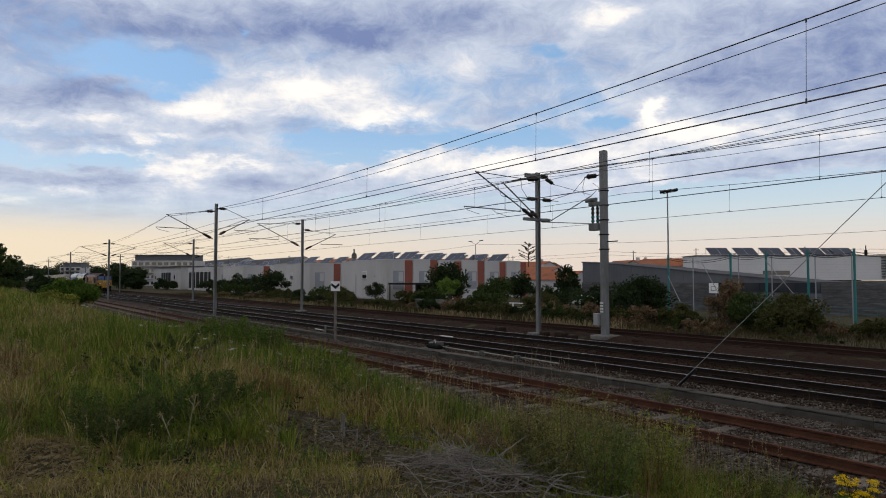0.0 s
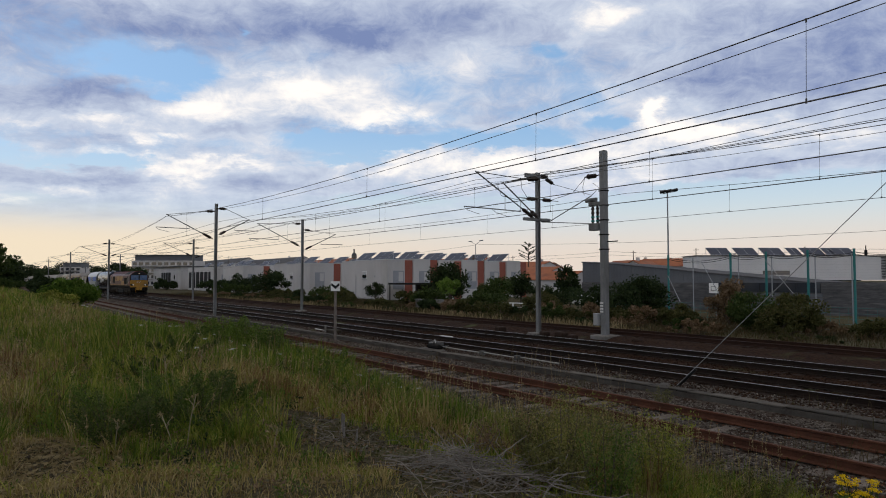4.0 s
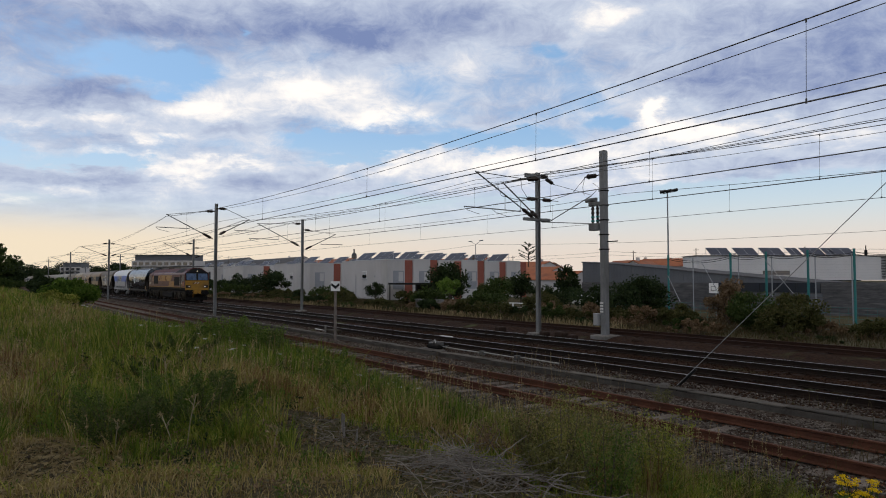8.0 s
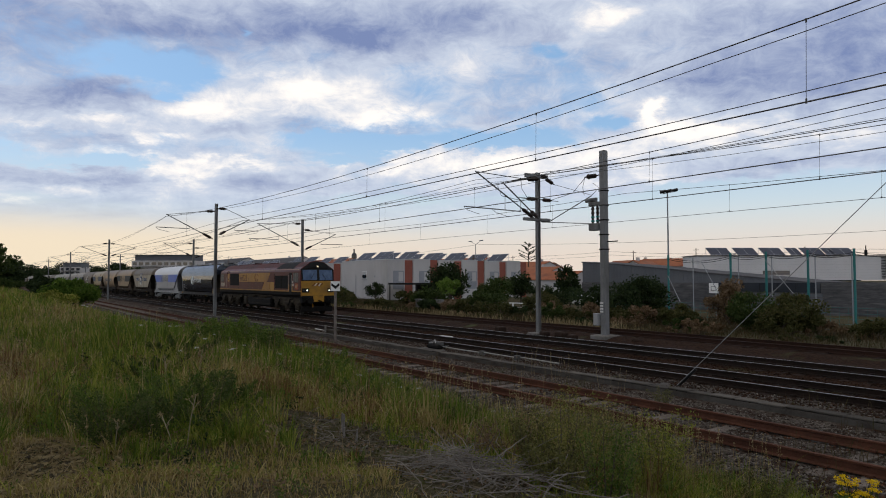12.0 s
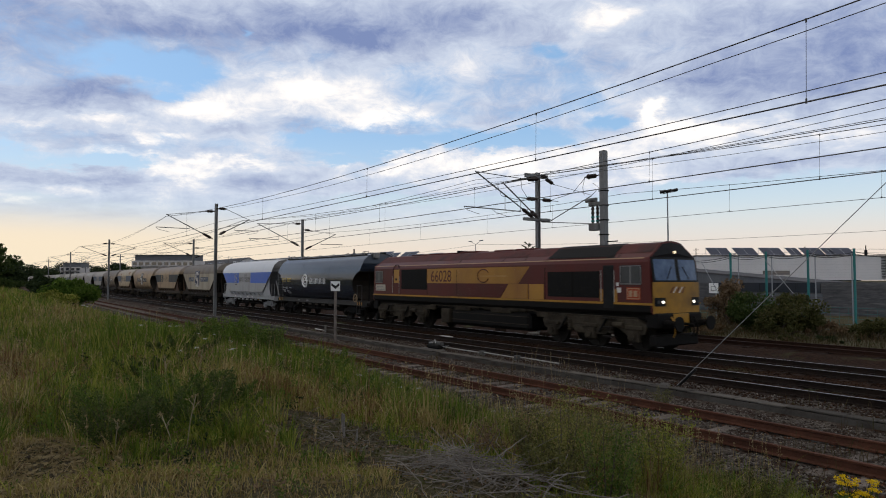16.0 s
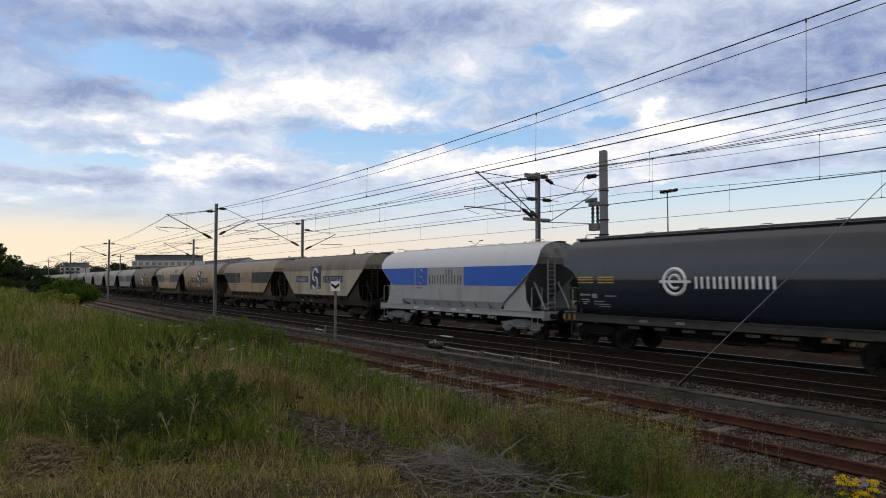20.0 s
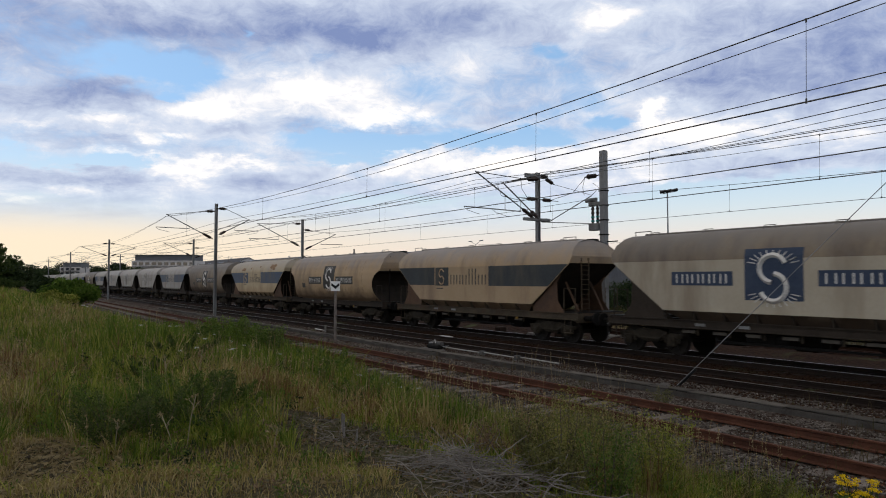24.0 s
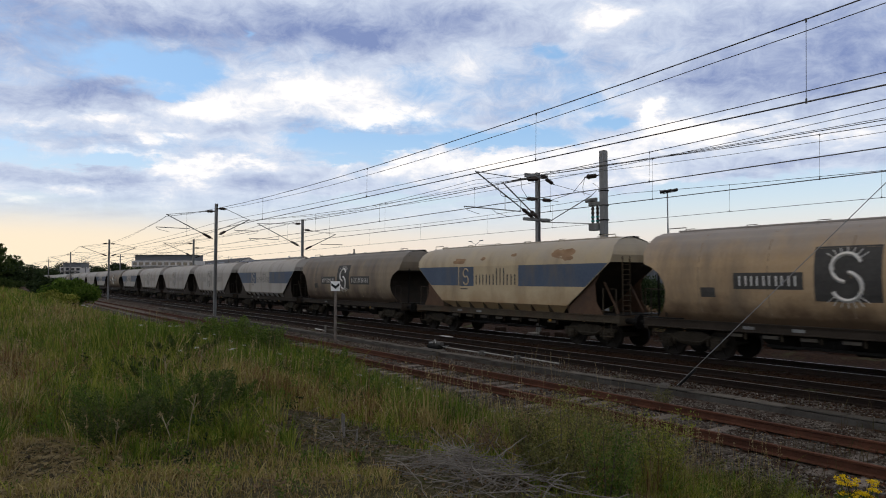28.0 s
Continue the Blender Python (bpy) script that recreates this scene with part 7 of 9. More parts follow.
# parked car, low wall and white fence near the shed
car = thing("car", pose(-66.5, 70, -1.1, 0, 0, 20), "white parked hatchback car half hidden by shrubs", "car")
bm = bmesh.new()
prism(bm, [(-2.0, 0.3), (2.0, 0.3), (2.05, 0.75), (1.2, 0.92), (0.55, 1.42), (-1.3, 1.45), (-1.95, 0.95)], -0.85, 0.85)
bmesh.ops.bevel(bm, geom=list(bm.edges), offset=0.08, segments=2, affect="EDGES")
part("body", bm, M["whitepaint"], car, smooth=True)
part("side_windows", prism(bmesh.new(), [(-1.2, 0.95), (1.0, 0.95), (0.5, 1.36), (-1.15, 1.36)], -0.862, 0.862), M["window"], car)
for xx in (-1.25, 1.3):
    for s in (-1, 1):
        part("wheel", R((xx, s * 0.7, 0.32), (xx, s * 0.88, 0.32), 0.32, 14), M["blackpaint"], car)
wf = thing("white_fence", pose(-47.5, 41.5, -0.6), "low white fence rails among shrubs", "fence")
for k in range(5):
    part("post", B(-3 + k * 1.5, -2.9 + k * 1.5, -0.05, 0.05, 0, 1.0), M["whitepaint"], wf)
for z in (0.5, 0.9):
    part("rail", B(-3.1, 3.2, -0.08, -0.05, z, z + 0.1), M["whitepaint"], wf)

# ---- lineside things ----
# tall box mast with switchgear
bx = thing("switch_mast", pose(-22.7, 25.1, 0), "tall grey box-section mast with switchgear and insulators", "catenary mast", "overhead line masts")
part("column", B(-0.16, 0.16, -0.15, 0.15, -0.3, 8.9, 0.02), M["galv"], bx)
part("foundation", B(-0.5, 0.5, -0.55, 0.55, -0.7, -0.14, 0.05), M["concrete"], bx, "concrete foundation block")
part("base_cabinet", B(-0.5, -0.22, -0.3, 0.0, 0.3, 0.9, 0.02), M["lightgrey"], bx, "pale grey cabinet")
for k in range(4):
    part("warning_plate", B(-0.12, 0.08, -0.215, -0.203, 0.95 + k * 0.14, 1.04 + k * 0.14), M["signwhite"], bx)
for k in range(5):
    part("band", B(-0.185, 0.185, -0.175, 0.175, 4.0 + k * 0.72, 4.06 + k * 0.72), M["under"], bx)
sg = part("switch_box", B(-0.82, -0.18, -0.24, 0.16, 4.98, 5.34, 0.03), M["galv"], bx, "grey switch box")
for xx in (-0.68, -0.36):
    part("glass_insulator", R((xx, -0.05, 5.34), (xx, -0.05, 6.22), 0.06, 10), M["insul"], sg)
    for k in range(4):
        part("glass_shed", R((xx, -0.05, 5.42 + k * 0.2), (xx, -0.05, 5.5 + k * 0.2), 0.09, 12), M["teal"] if k < 2 else M["insul"], sg, "turquoise glass insulator shed" if k < 2 else "")
part("switch_head", B(-0.86, -0.2, -0.2, 0.12, 6.22, 6.4, 0.03), M["galv"], sg)
part("switch_drum", R((-1.12, -0.05, 6.52), (-0.45, -0.05, 6.52), 0.11, 12), M["galv"], sg)
part("side_rod", R((0.2, 0, 4.4), (0.85, 0, 4.4), 0.03, 6), M["under"], bx)
insulator(bx, (-0.25, -0.1, 7.7), (-1.15, -0.1, 7.72), 0.11)
part("bus_bracket", R((-0.2, -0.1, 7.72), (-0.9, -0.1, 7.6), 0.03, 6), M["galv"], bx)
part("jumper_lead", path_tube([(-1.15, -0.1, 7.7), (-1.3, -0.1, 7.2), (-1.2, -0.1, 6.8)], 0.014, 5), M["wire"], bx)
part("jumper_lead", path_tube([(-0.6, -0.1, 7.35), (-0.3, 0, 7.1), (-0.7, -0.1, 6.75)], 0.014, 5), M["wire"], bx)
part("earth_rod", R((-3.9, -0.5, 5.62), (-0.3, -0.1, 5.3), 0.022, 5), M["galv"], bx)

# extra insulators and jumpers of the many-armed mast
for yy, zz in ((-0.75, 6.85), (0.35, 6.85)):
    insulator(m2, (0, yy - 0.1, zz), (0, yy + 0.7, zz), 0.1)
part("insulator_bar", R((0, -1.5, 6.88), (0, 1.5, 6.84), 0.02, 5), M["galv"], m2)
part("lower_bracket", B(-0.1, 0.1, -1.0, 0.85, 5.68, 5.84, 0.02), M["galv"], m2)
part("upper_bracket", prism(bmesh.new(), [(-0.06, 8.0), (0.06, 8.0), (0.06, 8.2), (-0.06, 8.2)], -0.9, 0.7), M["galv"], m2)
insulator(m2, (0, 0.5, 8.05), (0, 1.2, 7.75), 0.1)
insulator(m2, (0, 0.1, 8.1), (0, 0.7, 8.12), 0.1)
insulator(m2, (0.0, 0.15, 5.7), (0, 0.85, 5.78), 0.1)
part("stay_wire", R((0, 1.2, 7.75), (2.6, 1.4, 6.9), 0.012, 5), M["wire"], m2)
part("lower_stay", R((0, 0.95, 5.75), (3.3, 0.6, 6.75), 0.025, 6), M["galv"], m2)
for pts in ([(-0.2, -2.6, 7.4), (-0.15, -2.4, 6.9), (0, -1.5, 6.75), (0, -0.8, 6.85)], [(0.1, -1.3, 7.9), (0.1, -1.2, 7.3), (0.05, -0.8, 6.9)], [(0, 0.9, 6.85), (1.6, 1.0, 7.1), (3.0, 0.7, 7.9)]):
    part("jumper_lead", path_tube(pts, 0.014, 5), M["wire"], m2)

# sign post with a chevron board
sp = thing("sign_post", pose(-29.4, 13.9, -0.36), "grey post with a white board showing a black chevron", "railway sign")
part("post", B(-0.05, 0.05, -0.05, 0.05, 0, 2.75), M["sleeper"], sp)
bd = part("board", B(-0.22, 0.22, -0.075, -0.055, 2.37, 2.83), M["whitepaint"], sp, "square white board")
bd.rotation_euler = (0, 0, radians(62))
bm = bmesh.new()
vs = [bm.verts.new((x, -0.08, z)) for x, z in ((-0.19, 2.76), (-0.19, 2.62), (0, 2.46), (0.19, 2.62), (0.19, 2.76), (0, 2.60))]
f = bm.faces.new(vs)
bmesh.ops.triangulate(bm, faces=[f])
bmesh.ops.recalc_face_normals(bm, faces=bm.faces)
cv = part("chevron", bm, M["blackpaint"], bd, "black chevron")

# point machine with its rods
pm = thing("point_machine", pose(-22.2, 15.0, -0.24), "grey point machine with white rods beside the track", "point machine")
part("base_plate", B(-0.95, 0.6, -0.34, 0.34, 0.0, 0.05, 0.01), M["anchorconc"], pm)
part("case", B(-0.62, 0.22, -0.2, 0.2, 0.05, 0.22, 0.05), M["under"], pm)
part("motor", R((-0.3, 0.0, 0.26), (0.2, 0.0, 0.26), 0.09, 12), M["anchorconc"], pm)
part("cover", B(-0.55, -0.32, -0.16, 0.16, 0.22, 0.3, 0.03), M["galv"], pm)
part("crank", R((-0.1, -0.1, 0.26), (-0.13, -0.12, 0.42), 0.016, 6), M["signwhite"], pm)
for dx in (-0.7, -0.3):
    part("tie_bar", R((dx, 0.3, 0.1), (dx + 0.05, 1.5, 0.1), 0.02, 6), M["bright"], pm)
for x0, x1 in ((0.25, 2.6), (2.75, 4.4), (4.7, 6.5)):
    part("rod", R((x0, 0.02 + x0 * 0.03, 0.15), (x1, 0.02 + x1 * 0.03, 0.12), 0.020, 8), M["fadedwhite"], pm, "pale painted point rod")
for x0 in (2.67, 4.55):
    part("joint", B(x0 - 0.1, x0 + 0.1, x0 * 0.03 - 0.07, x0 * 0.03 + 0.1, 0.0, 0.2, 0.02), M["anchorconc"], pm)
pm2 = thing("point_machine", pose(-31.8, 15.0, -0.3), "low grey point gear with rods beside the track", "point machine")
part("case", B(-0.5, 0.4, -0.25, 0.25, 0.05, 0.28, 0.05), M["bogie"], pm2)
part("rod", R((-3.2, 0.35, 0.12), (-0.5, 0.1, 0.12), 0.03, 6), M["signwhite"], pm2)
part("lever", R((-0.9, -0.1, 0.1), (-0.9, -0.1, 0.45), 0.06, 8), M["concrete"], pm2)
for x, y, w in ((-26.7, 18.45, 0.42),):
    sl2 = thing("loose_plank", pose(x, y, -0.2, 0, 0, 4), "pale plank lying between the tracks", "plank", "loose planks")
    part("board", B(-w, w, -0.08, 0.08, 0.0, 0.05, 0.01), M["signwhite"], sl2)
for x, y, s in ((-29.6, 24.2, 0.42), (-25.9, 24.1, 0.35), (-24.9, 24.3, 0.4), (-23.8, 24.0, 0.33), (-20.6, 24.9, 0.3)):
    cb = thing("concrete_block", pose(x, y, -0.38, 0, 0, random.uniform(-20, 20)), "weathered concrete block beside the far siding", "concrete block", "concrete blocks")
    part("block", B(-s * 0.8, s * 0.8, -s * 0.55, s * 0.55, 0, s * 0.7, 0.06), M["brownconc"], cb)
for x, y in ((-57.5, 36.5), (-54.5, 37), (-50.5, 36.5)):
    ck = thing("service_cabinet", pose(x, y, -0.55), "small grey service cabinet in the scrub", "cabinet", "service cabinets")
    part("body", B(-0.45, 0.45, -0.25, 0.25, 0, 1.1, 0.02), M["concrete"], ck)
    part("lid", B(-0.5, 0.5, -0.3, 0.3, 1.1, 1.16), M["galv"], ck)

M["trough"] = surf("dirty_concrete", (0.058, 0.051, 0.043), (0.105, 0.096, 0.083), 0.9, 0, 2.0, 30, 0.35, c3=(0.040, 0.032, 0.025), rnd=0.35)
# concrete cable trough with its lids
tr = thing("cable_trough", pose(0, 14.45, -0.345), "long grey concrete cable trough with loose lids", "cable trough", kind="structure")
for s in (-1, 1):
    part("side", B(-70, 6, s * 0.15 - 0.03, s * 0.15 + 0.03, -0.2, 0.12), M["trough"], tr)
first = None
for k in range(126):
    x = -70 + k * 0.6
    if first is None:
        first = part("lid", B(-0.29, 0.29, -0.155, 0.155, 0.12, 0.16, 0.01), M["trough"], tr)
        first.matrix_basis = pose(x, 0, 0)
    else:
        share(first, x, random.uniform(-0.03, 0.03), random.uniform(0, 0.02), random.uniform(-3, 3), tr)

# ---- plants ----
M["leaf_dark"] = leafy("dark_leaves", [(0.013, 0.024, 0.010), (0.026, 0.042, 0.015), (0.044, 0.060, 0.022)])
M["leaf_mid"] = leafy("green_leaves", [(0.022, 0.038, 0.011), (0.042, 0.064, 0.017), (0.070, 0.092, 0.028)])
M["leaf_lime"] = leafy("light_green_leaves", [(0.075, 0.13, 0.02), (0.11, 0.18, 0.03), (0.15, 0.21, 0.045)])
M["leaf_rust"] = leafy("withered_leaves", [(0.085, 0.055, 0.025), (0.16, 0.105, 0.06), (0.24, 0.17, 0.11)])
M["leaf_bush"] = leafy("bush_leaves", [(0.036, 0.070, 0.010), (0.066, 0.115, 0.016), (0.115, 0.165, 0.028)], trans=0.35)
M["leaf_yellow"] = leafy("yellow_green_leaves", [(0.085, 0.11, 0.015), (0.17, 0.185, 0.030), (0.29, 0.275, 0.07)])
M["leaf_wisp"] = leafy("wispy_weed_leaves", [(0.080, 0.094, 0.018), (0.150, 0.150, 0.034), (0.26, 0.215, 0.080)])
M["leaf_olive"] = leafy("olive_leaves", [(0.034, 0.040, 0.013), (0.062, 0.064, 0.021), (0.105, 0.096, 0.038)])
M["bark"] = surf("bark", (0.05, 0.04, 0.032), (0.11, 0.09, 0.07), 0.9, 0, 4, 30, 0.5, stretch=(1, 1, 0.3))
M["grass"] = leafy("wild_grass", [(0.060, 0.105, 0.012), (0.115, 0.155, 0.022), (0.215, 0.200, 0.042), (0.34, 0.265, 0.10)], trans=0.35, patch=0.55)
M["straw"] = leafy("dry_straw", [(0.16, 0.12, 0.055), (0.26, 0.20, 0.10), (0.34, 0.27, 0.15)], trans=0.2)
M["verge"] = leafy("dry_verge_grass", [(0.050, 0.033, 0.016), (0.080, 0.053, 0.027), (0.046, 0.046, 0.018), (0.105, 0.072, 0.040)], trans=0.2, patch=0.2)
M["twig"] = surf("grey_twig", (0.085, 0.075, 0.066), (0.22, 0.20, 0.18), 0.9, 0, 4, 30, 0.3)
M["straw_stalk"] = surf("pale_dry_stalk", (0.20, 0.165, 0.11), (0.33, 0.28, 0.19), 0.85, 0, 6, 40, 0.2)
M["flower"] = leafy("yellow_petals", [(0.62, 0.40, 0.01), (0.72, 0.50, 0.015), (0.80, 0.60, 0.03)], trans=0.2)
M["umbel"] = leafy("white_umbels", [(0.40, 0.40, 0.34), (0.55, 0.54, 0.48)], trans=0.2)
M["weed"] = leafy("weed_leaves", [(0.042, 0.078, 0.014), (0.082, 0.125, 0.024), (0.15, 0.180, 0.044)], trans=0.3)

M["litter"] = leafy("dull_litter", [(0.05, 0.04, 0.028), (0.09, 0.075, 0.05), (0.20, 0.165, 0.11)], trans=0.0)

rng = np.random.default_rng(7)


def mesh_from(name, verts, nper, faces, material, parent=None, label="", kind=""):
    """One mesh of many alike pieces; verts (n, nper, 3), faces as index lists within a piece."""
    n = len(verts)
    me = bpy.data.meshes.new(name)
    v = np.ascontiguousarray(verts.reshape(-1, 3), dtype=np.float32)
    base = (np.arange(n) * nper)[:, None]
    loops, starts, off = [], [], 0
    per = np.concatenate([np.array(f) for f in faces])
    allv = (base + per[None, :]).astype(np.int32).ravel()
    sizes = np.tile(np.array([len(f) for f in faces], dtype=np.int32), n)
    st = np.concatenate([[0], np.cumsum(sizes)[:-1]]).astype(np.int32)
    me.vertices.add(len(v))
    me.vertices.foreach_set("co", v.ravel())
    me.loops.add(len(allv))
    me.loops.foreach_set("vertex_index", allv)
    me.polygons.add(len(sizes))
    me.polygons.foreach_set("loop_start", st)
    me.update(calc_edges=True)
    me.materials.append(material)
    ob = new(name, me)
    if parent is not None:
        ob.parent = parent
    return tagged(ob, label, kind=kind)


def leaf_cloud(centres, radii, n, size, flat=0.8, length=1.8):
    """Leaves scattered about clump centres: (n, 4, 3) lozenges."""
    k = rng.integers(0, len(centres), n)
    d = rng.normal(size=(n, 3))
    d /= np.linalg.norm(d, axis=1)[:, None]
    r = rng.random(n) ** 0.45
    p = centres[k] + d * (radii[k] * r)[:, None] * np.array([1, 1, flat])
    a = rng.normal(size=(n, 3))
    a /= np.linalg.norm(a, axis=1)[:, None]
    b = np.cross(a, rng.normal(size=(n, 3)))
    b /= np.linalg.norm(b, axis=1)[:, None]
    s = (size * rng.uniform(0.6, 1.4, n))[:, None]
    return np.stack([p - a * s * length * 0.5, p + b * s * 0.5, p + a * s * length * 0.5, p - b * s * 0.5], 1)


def make_shrub(name, x, y, half, top, mat, label, category="shrub", n=1800, size=0.13, base=None, depth=None, clumps=26, trunk=0.0, group="lineside shrubs", low=0.05):
    """Stems or a trunk with limbs, and an uneven crown of leaf clumps with gaps."""
    z0 = float(ground_z(x, y)) if base is None else base
    h = top - z0
    t = thing(name, pose(x, y, z0 - 0.05), label, category, group)
    depth = half * 0.8 if depth is None else depth
    c = rng.normal(size=(clumps, 3))
    c /= np.linalg.norm(c, axis=1)[:, None]
    c *= (rng.random(clumps) ** 0.4)[:, None]
    lowz = trunk * h if trunk else low * h
    cz = lowz + (h - lowz) * (0.5 + 0.42 * c[:, 2])
    shape = np.sqrt(np.clip(1 - (2 * (cz - lowz) / (h - lowz) - 0.85) ** 2 * 0.55, 0.12, 1))
    cen = np.stack([c[:, 0] * half * 0.85 * shape, c[:, 1] * depth * 0.85 * shape, cz], 1)
    rad = rng.uniform(0.16, 0.36, clumps) * min(half * 1.3, h * 0.9)
    cen[:, 2] = np.minimum(cen[:, 2], h - rad * 0.55)
    bm = bmesh.new()
    if trunk:
        rod(bm, (0, 0, -0.2), (0.1, 0, h * 0.55), 0.05 * h * 0.4 + 0.05, 7, 0.04)
    for i in range(min(clumps, 12)):
        a = Vector((0, 0, (h * 0.3 if trunk else 0.0)))
        b = Vector(cen[i])
        mid = a.lerp(b, 0.5) + Vector((0, 0, h * 0.08))
        rod(bm, a, mid, 0.03 + 0.008 * h, 5, 0.02 + 0.004 * h, caps=False)
        rod(bm, mid, b, 0.02 + 0.004 * h, 5, 0.008, caps=False)
    part("trunk" if trunk else "stem", bm, M["bark"], t)
    mesh_from("crown", leaf_cloud(cen, rad, int(n * (1.7 if abs(x) < 60 else 1.15)), size * (0.7 if abs(x) < 60 else 0.84)), 4, [(0, 1, 2, 3)], mat, t)
    return t


D, Mi, Li, Ru, Ol = M["leaf_dark"], M["leaf_mid"], M["leaf_lime"], M["leaf_rust"], M["leaf_olive"]
make_shrub("shrub", -135, 43, 6.5, 4.0, D, "dark green shrub before the terraces", n=2200, size=0.3)
make_shrub("shrub", -113, 41, 5.6, 4.2, D, "rounded dark green shrub before the terraces", n=2600, size=0.28)
make_shrub("shrub", -124, 38, 7, 2.0, Mi, "low spreading green shrub", n=2000, size=0.28)
make_shrub("shrub", -150, 42, 7, 2.6, D, "dark shrub in front of the far terrace", n=1800, size=0.32)
make_shrub("shrub", -208, 44, 5.5, 3.0, D, "shrub in front of the white block", n=1800, size=0.4)
make_shrub("shrub", -86, 39, 4.5, 2.3, Mi, "tangled green shrub by the verge", n=2400, size=0.2)
make_shrub("shrub", -78, 37, 4.2, 1.5, Ol, "low olive-green thicket along the verge", n=2200, size=0.2)
make_shrub("shrub", -97, 38, 5.5, 1.4, Ol, "low olive-green thicket along the verge", n=2000, size=0.22)
make_shrub("shrub", -67, 41, 3.0, 1.4, Ol, "low olive scrub beside the carport", n=1800, size=0.18)
make_shrub("conifer", -85, 46.5, 1.7, 2.4, D, "small dark conifer by the house wall", "conifer", n=2600, size=0.12, trunk=0.1)
make_shrub("tree", -64.3, 45, 3.3, 4.7, D, "dark evergreen tree in front of the terrace", "tree", n=4200, size=0.2, trunk=0.12, clumps=34)
make_shrub("sapling", -57.1, 40, 1.5, 3.0, Li, "thin sapling with light green leaves", "sapling", n=900, size=0.16, trunk=0.4, clumps=14)
make_shrub("shrub", -61, 40, 3.0, 2.0, Mi, "dense green shrub under the dark tree", n=2600, size=0.16)
make_shrub("shrub", -54, 43, 2.7, 3.0, Mi, "green bushy shrub near the terrace", n=3000, size=0.18)
make_shrub("shrub", -50.5, 39, 2.9, 1.6, Mi, "green shrub beside the service cabinets", n=2400, size=0.15)
make_shrub("tree", -69.1, 60, 2.7, 3.6, D, "dark tree beside the court", "tree", n=2400, size=0.22, trunk=0.15, base=-1.2)
make_shrub("tree", -61.9, 62, 2.4, 4.8, D, "dark spreading tree beside the shed", "tree", n=3000, size=0.2, trunk=0.2, base=-1.4)
make_shrub("shrub", -59.5, 57, 4.5, 2.0, D, "dark hedge behind the verge grass", n=2600, size=0.2, base=-1.4)
make_shrub("shrub", -43, 40, 2.4, 1.6, Ol, "olive shrub beside the steel mast", n=2600, size=0.13)
make_shrub("shrub", -36.8, 40, 2.1, 2.2, D, "dark shrub behind the switch mast", n=2600, size=0.14)
make_shrub("shrub", -31.0, 38, 2.9, 2.9, D, "large dark green shrub beside the court", n=6500, size=0.13, clumps=36)
make_shrub("shrub", -25.2, 39.5, 1.6, 2.95, Ru, "withered pinkish-brown shrub behind the fence", n=2600, size=0.13, clumps=18)
make_shrub("shrub", -27.4, 37, 1.8, 1.1, Ol, "low brownish scrub by the fence", n=2200, size=0.11)
make_shrub("shrub", -21.8, 36.5, 1.8, 1.9, Mi, "green shrub in front of the fence", n=3600, size=0.12)
make_shrub("shrub", -19.2, 36, 2.0, 1.9, Ol, "olive-green shrub in front of the fence", n=4200, size=0.12)
make_shrub("shrub", -15.5, 36.5, 2.0, 0.7, Ol, "low scrub at the foot of the fence", n=2200, size=0.11)
make_shrub("shrub", -23.6, 33.8, 1.6, 0.4, Ru, "low dead scrub at the verge", n=1500, size=0.1)
make_shrub("shrub", -34.5, 34.5, 2.6, 0.7, Ol, "low mixed scrub at the verge", n=2400, size=0.11)
make_shrub("shrub", -29, 33.5, 2.0, 0.25, Ru, "dead brown scrub at the verge", n=1500, size=0.1)
scrub = ((Ol, "low olive scrub along the verge"), (D, "dark bramble scrub along the verge"), (Ru, "dead brown scrub along the verge"), (Mi, "green bramble scrub along the verge"))
for k in range(84):
    xx = -9.0 - k * 1.25 - float(rng.uniform(0, 1.2))
    yy = float(rng.uniform(30.6, 37.5))
    mt, lb = scrub[(0, 1, 0, 2, 3, 1, 0, 2)[k % 8]]
    hf = float(rng.uniform(1.2, 2.3))
    make_shrub("scrub", xx, yy, hf, float(rng.uniform(0.05, 1.1)) if yy > 33 else float(rng.uniform(-0.05, 0.35)), mt, lb, n=1500, size=0.085 + 0.001 * abs(xx), clumps=18, group="verge scrub")
# left: trees and bushes over the bank
make_shrub("tree", -80, 0.4, 3.6, 6.5, Mi, "dark leafy tree at the end of the bank", "tree", n=5200, size=0.2, trunk=0.15, clumps=38, group="trees along the bank")
make_shrub("tree", -84, -3.0, 3.5, 5.0, D, "dark leafy tree at the end of the bank", "tree", n=3200, size=0.22, trunk=0.1, group="trees along the bank")
make_shrub("tree", -110, 2.6, 3.0, 5.2, D, "dark tree beside the line in the distance", "tree", n=3200, size=0.26, trunk=0.1, group="trees along the bank")
make_shrub("tree", -150, 9, 6.0, 2.6, D, "dark tree beside the line in the distance", "tree", n=2600, size=0.34, trunk=0.1, group="trees along the bank")
make_shrub("tree", -190, 11.5, 3.5, 4.6, D, "dark tree beside the line in the distance", "tree", n=2200, size=0.4, trunk=0.1, group="trees along the bank")
make_shrub("bush", -46, 4.25, 1.6, 2.72, M["leaf_bush"], "dense rounded dark green bush on the bank", n=11000, size=0.11, clumps=44, depth=1.7, low=0.0, group="bushes on the bank")
make_shrub("bush", -65, 1.2, 2.2, 2.75, Mi, "leafy green bush on the bank", n=4200, size=0.15, depth=2.2, group="bushes on the bank")
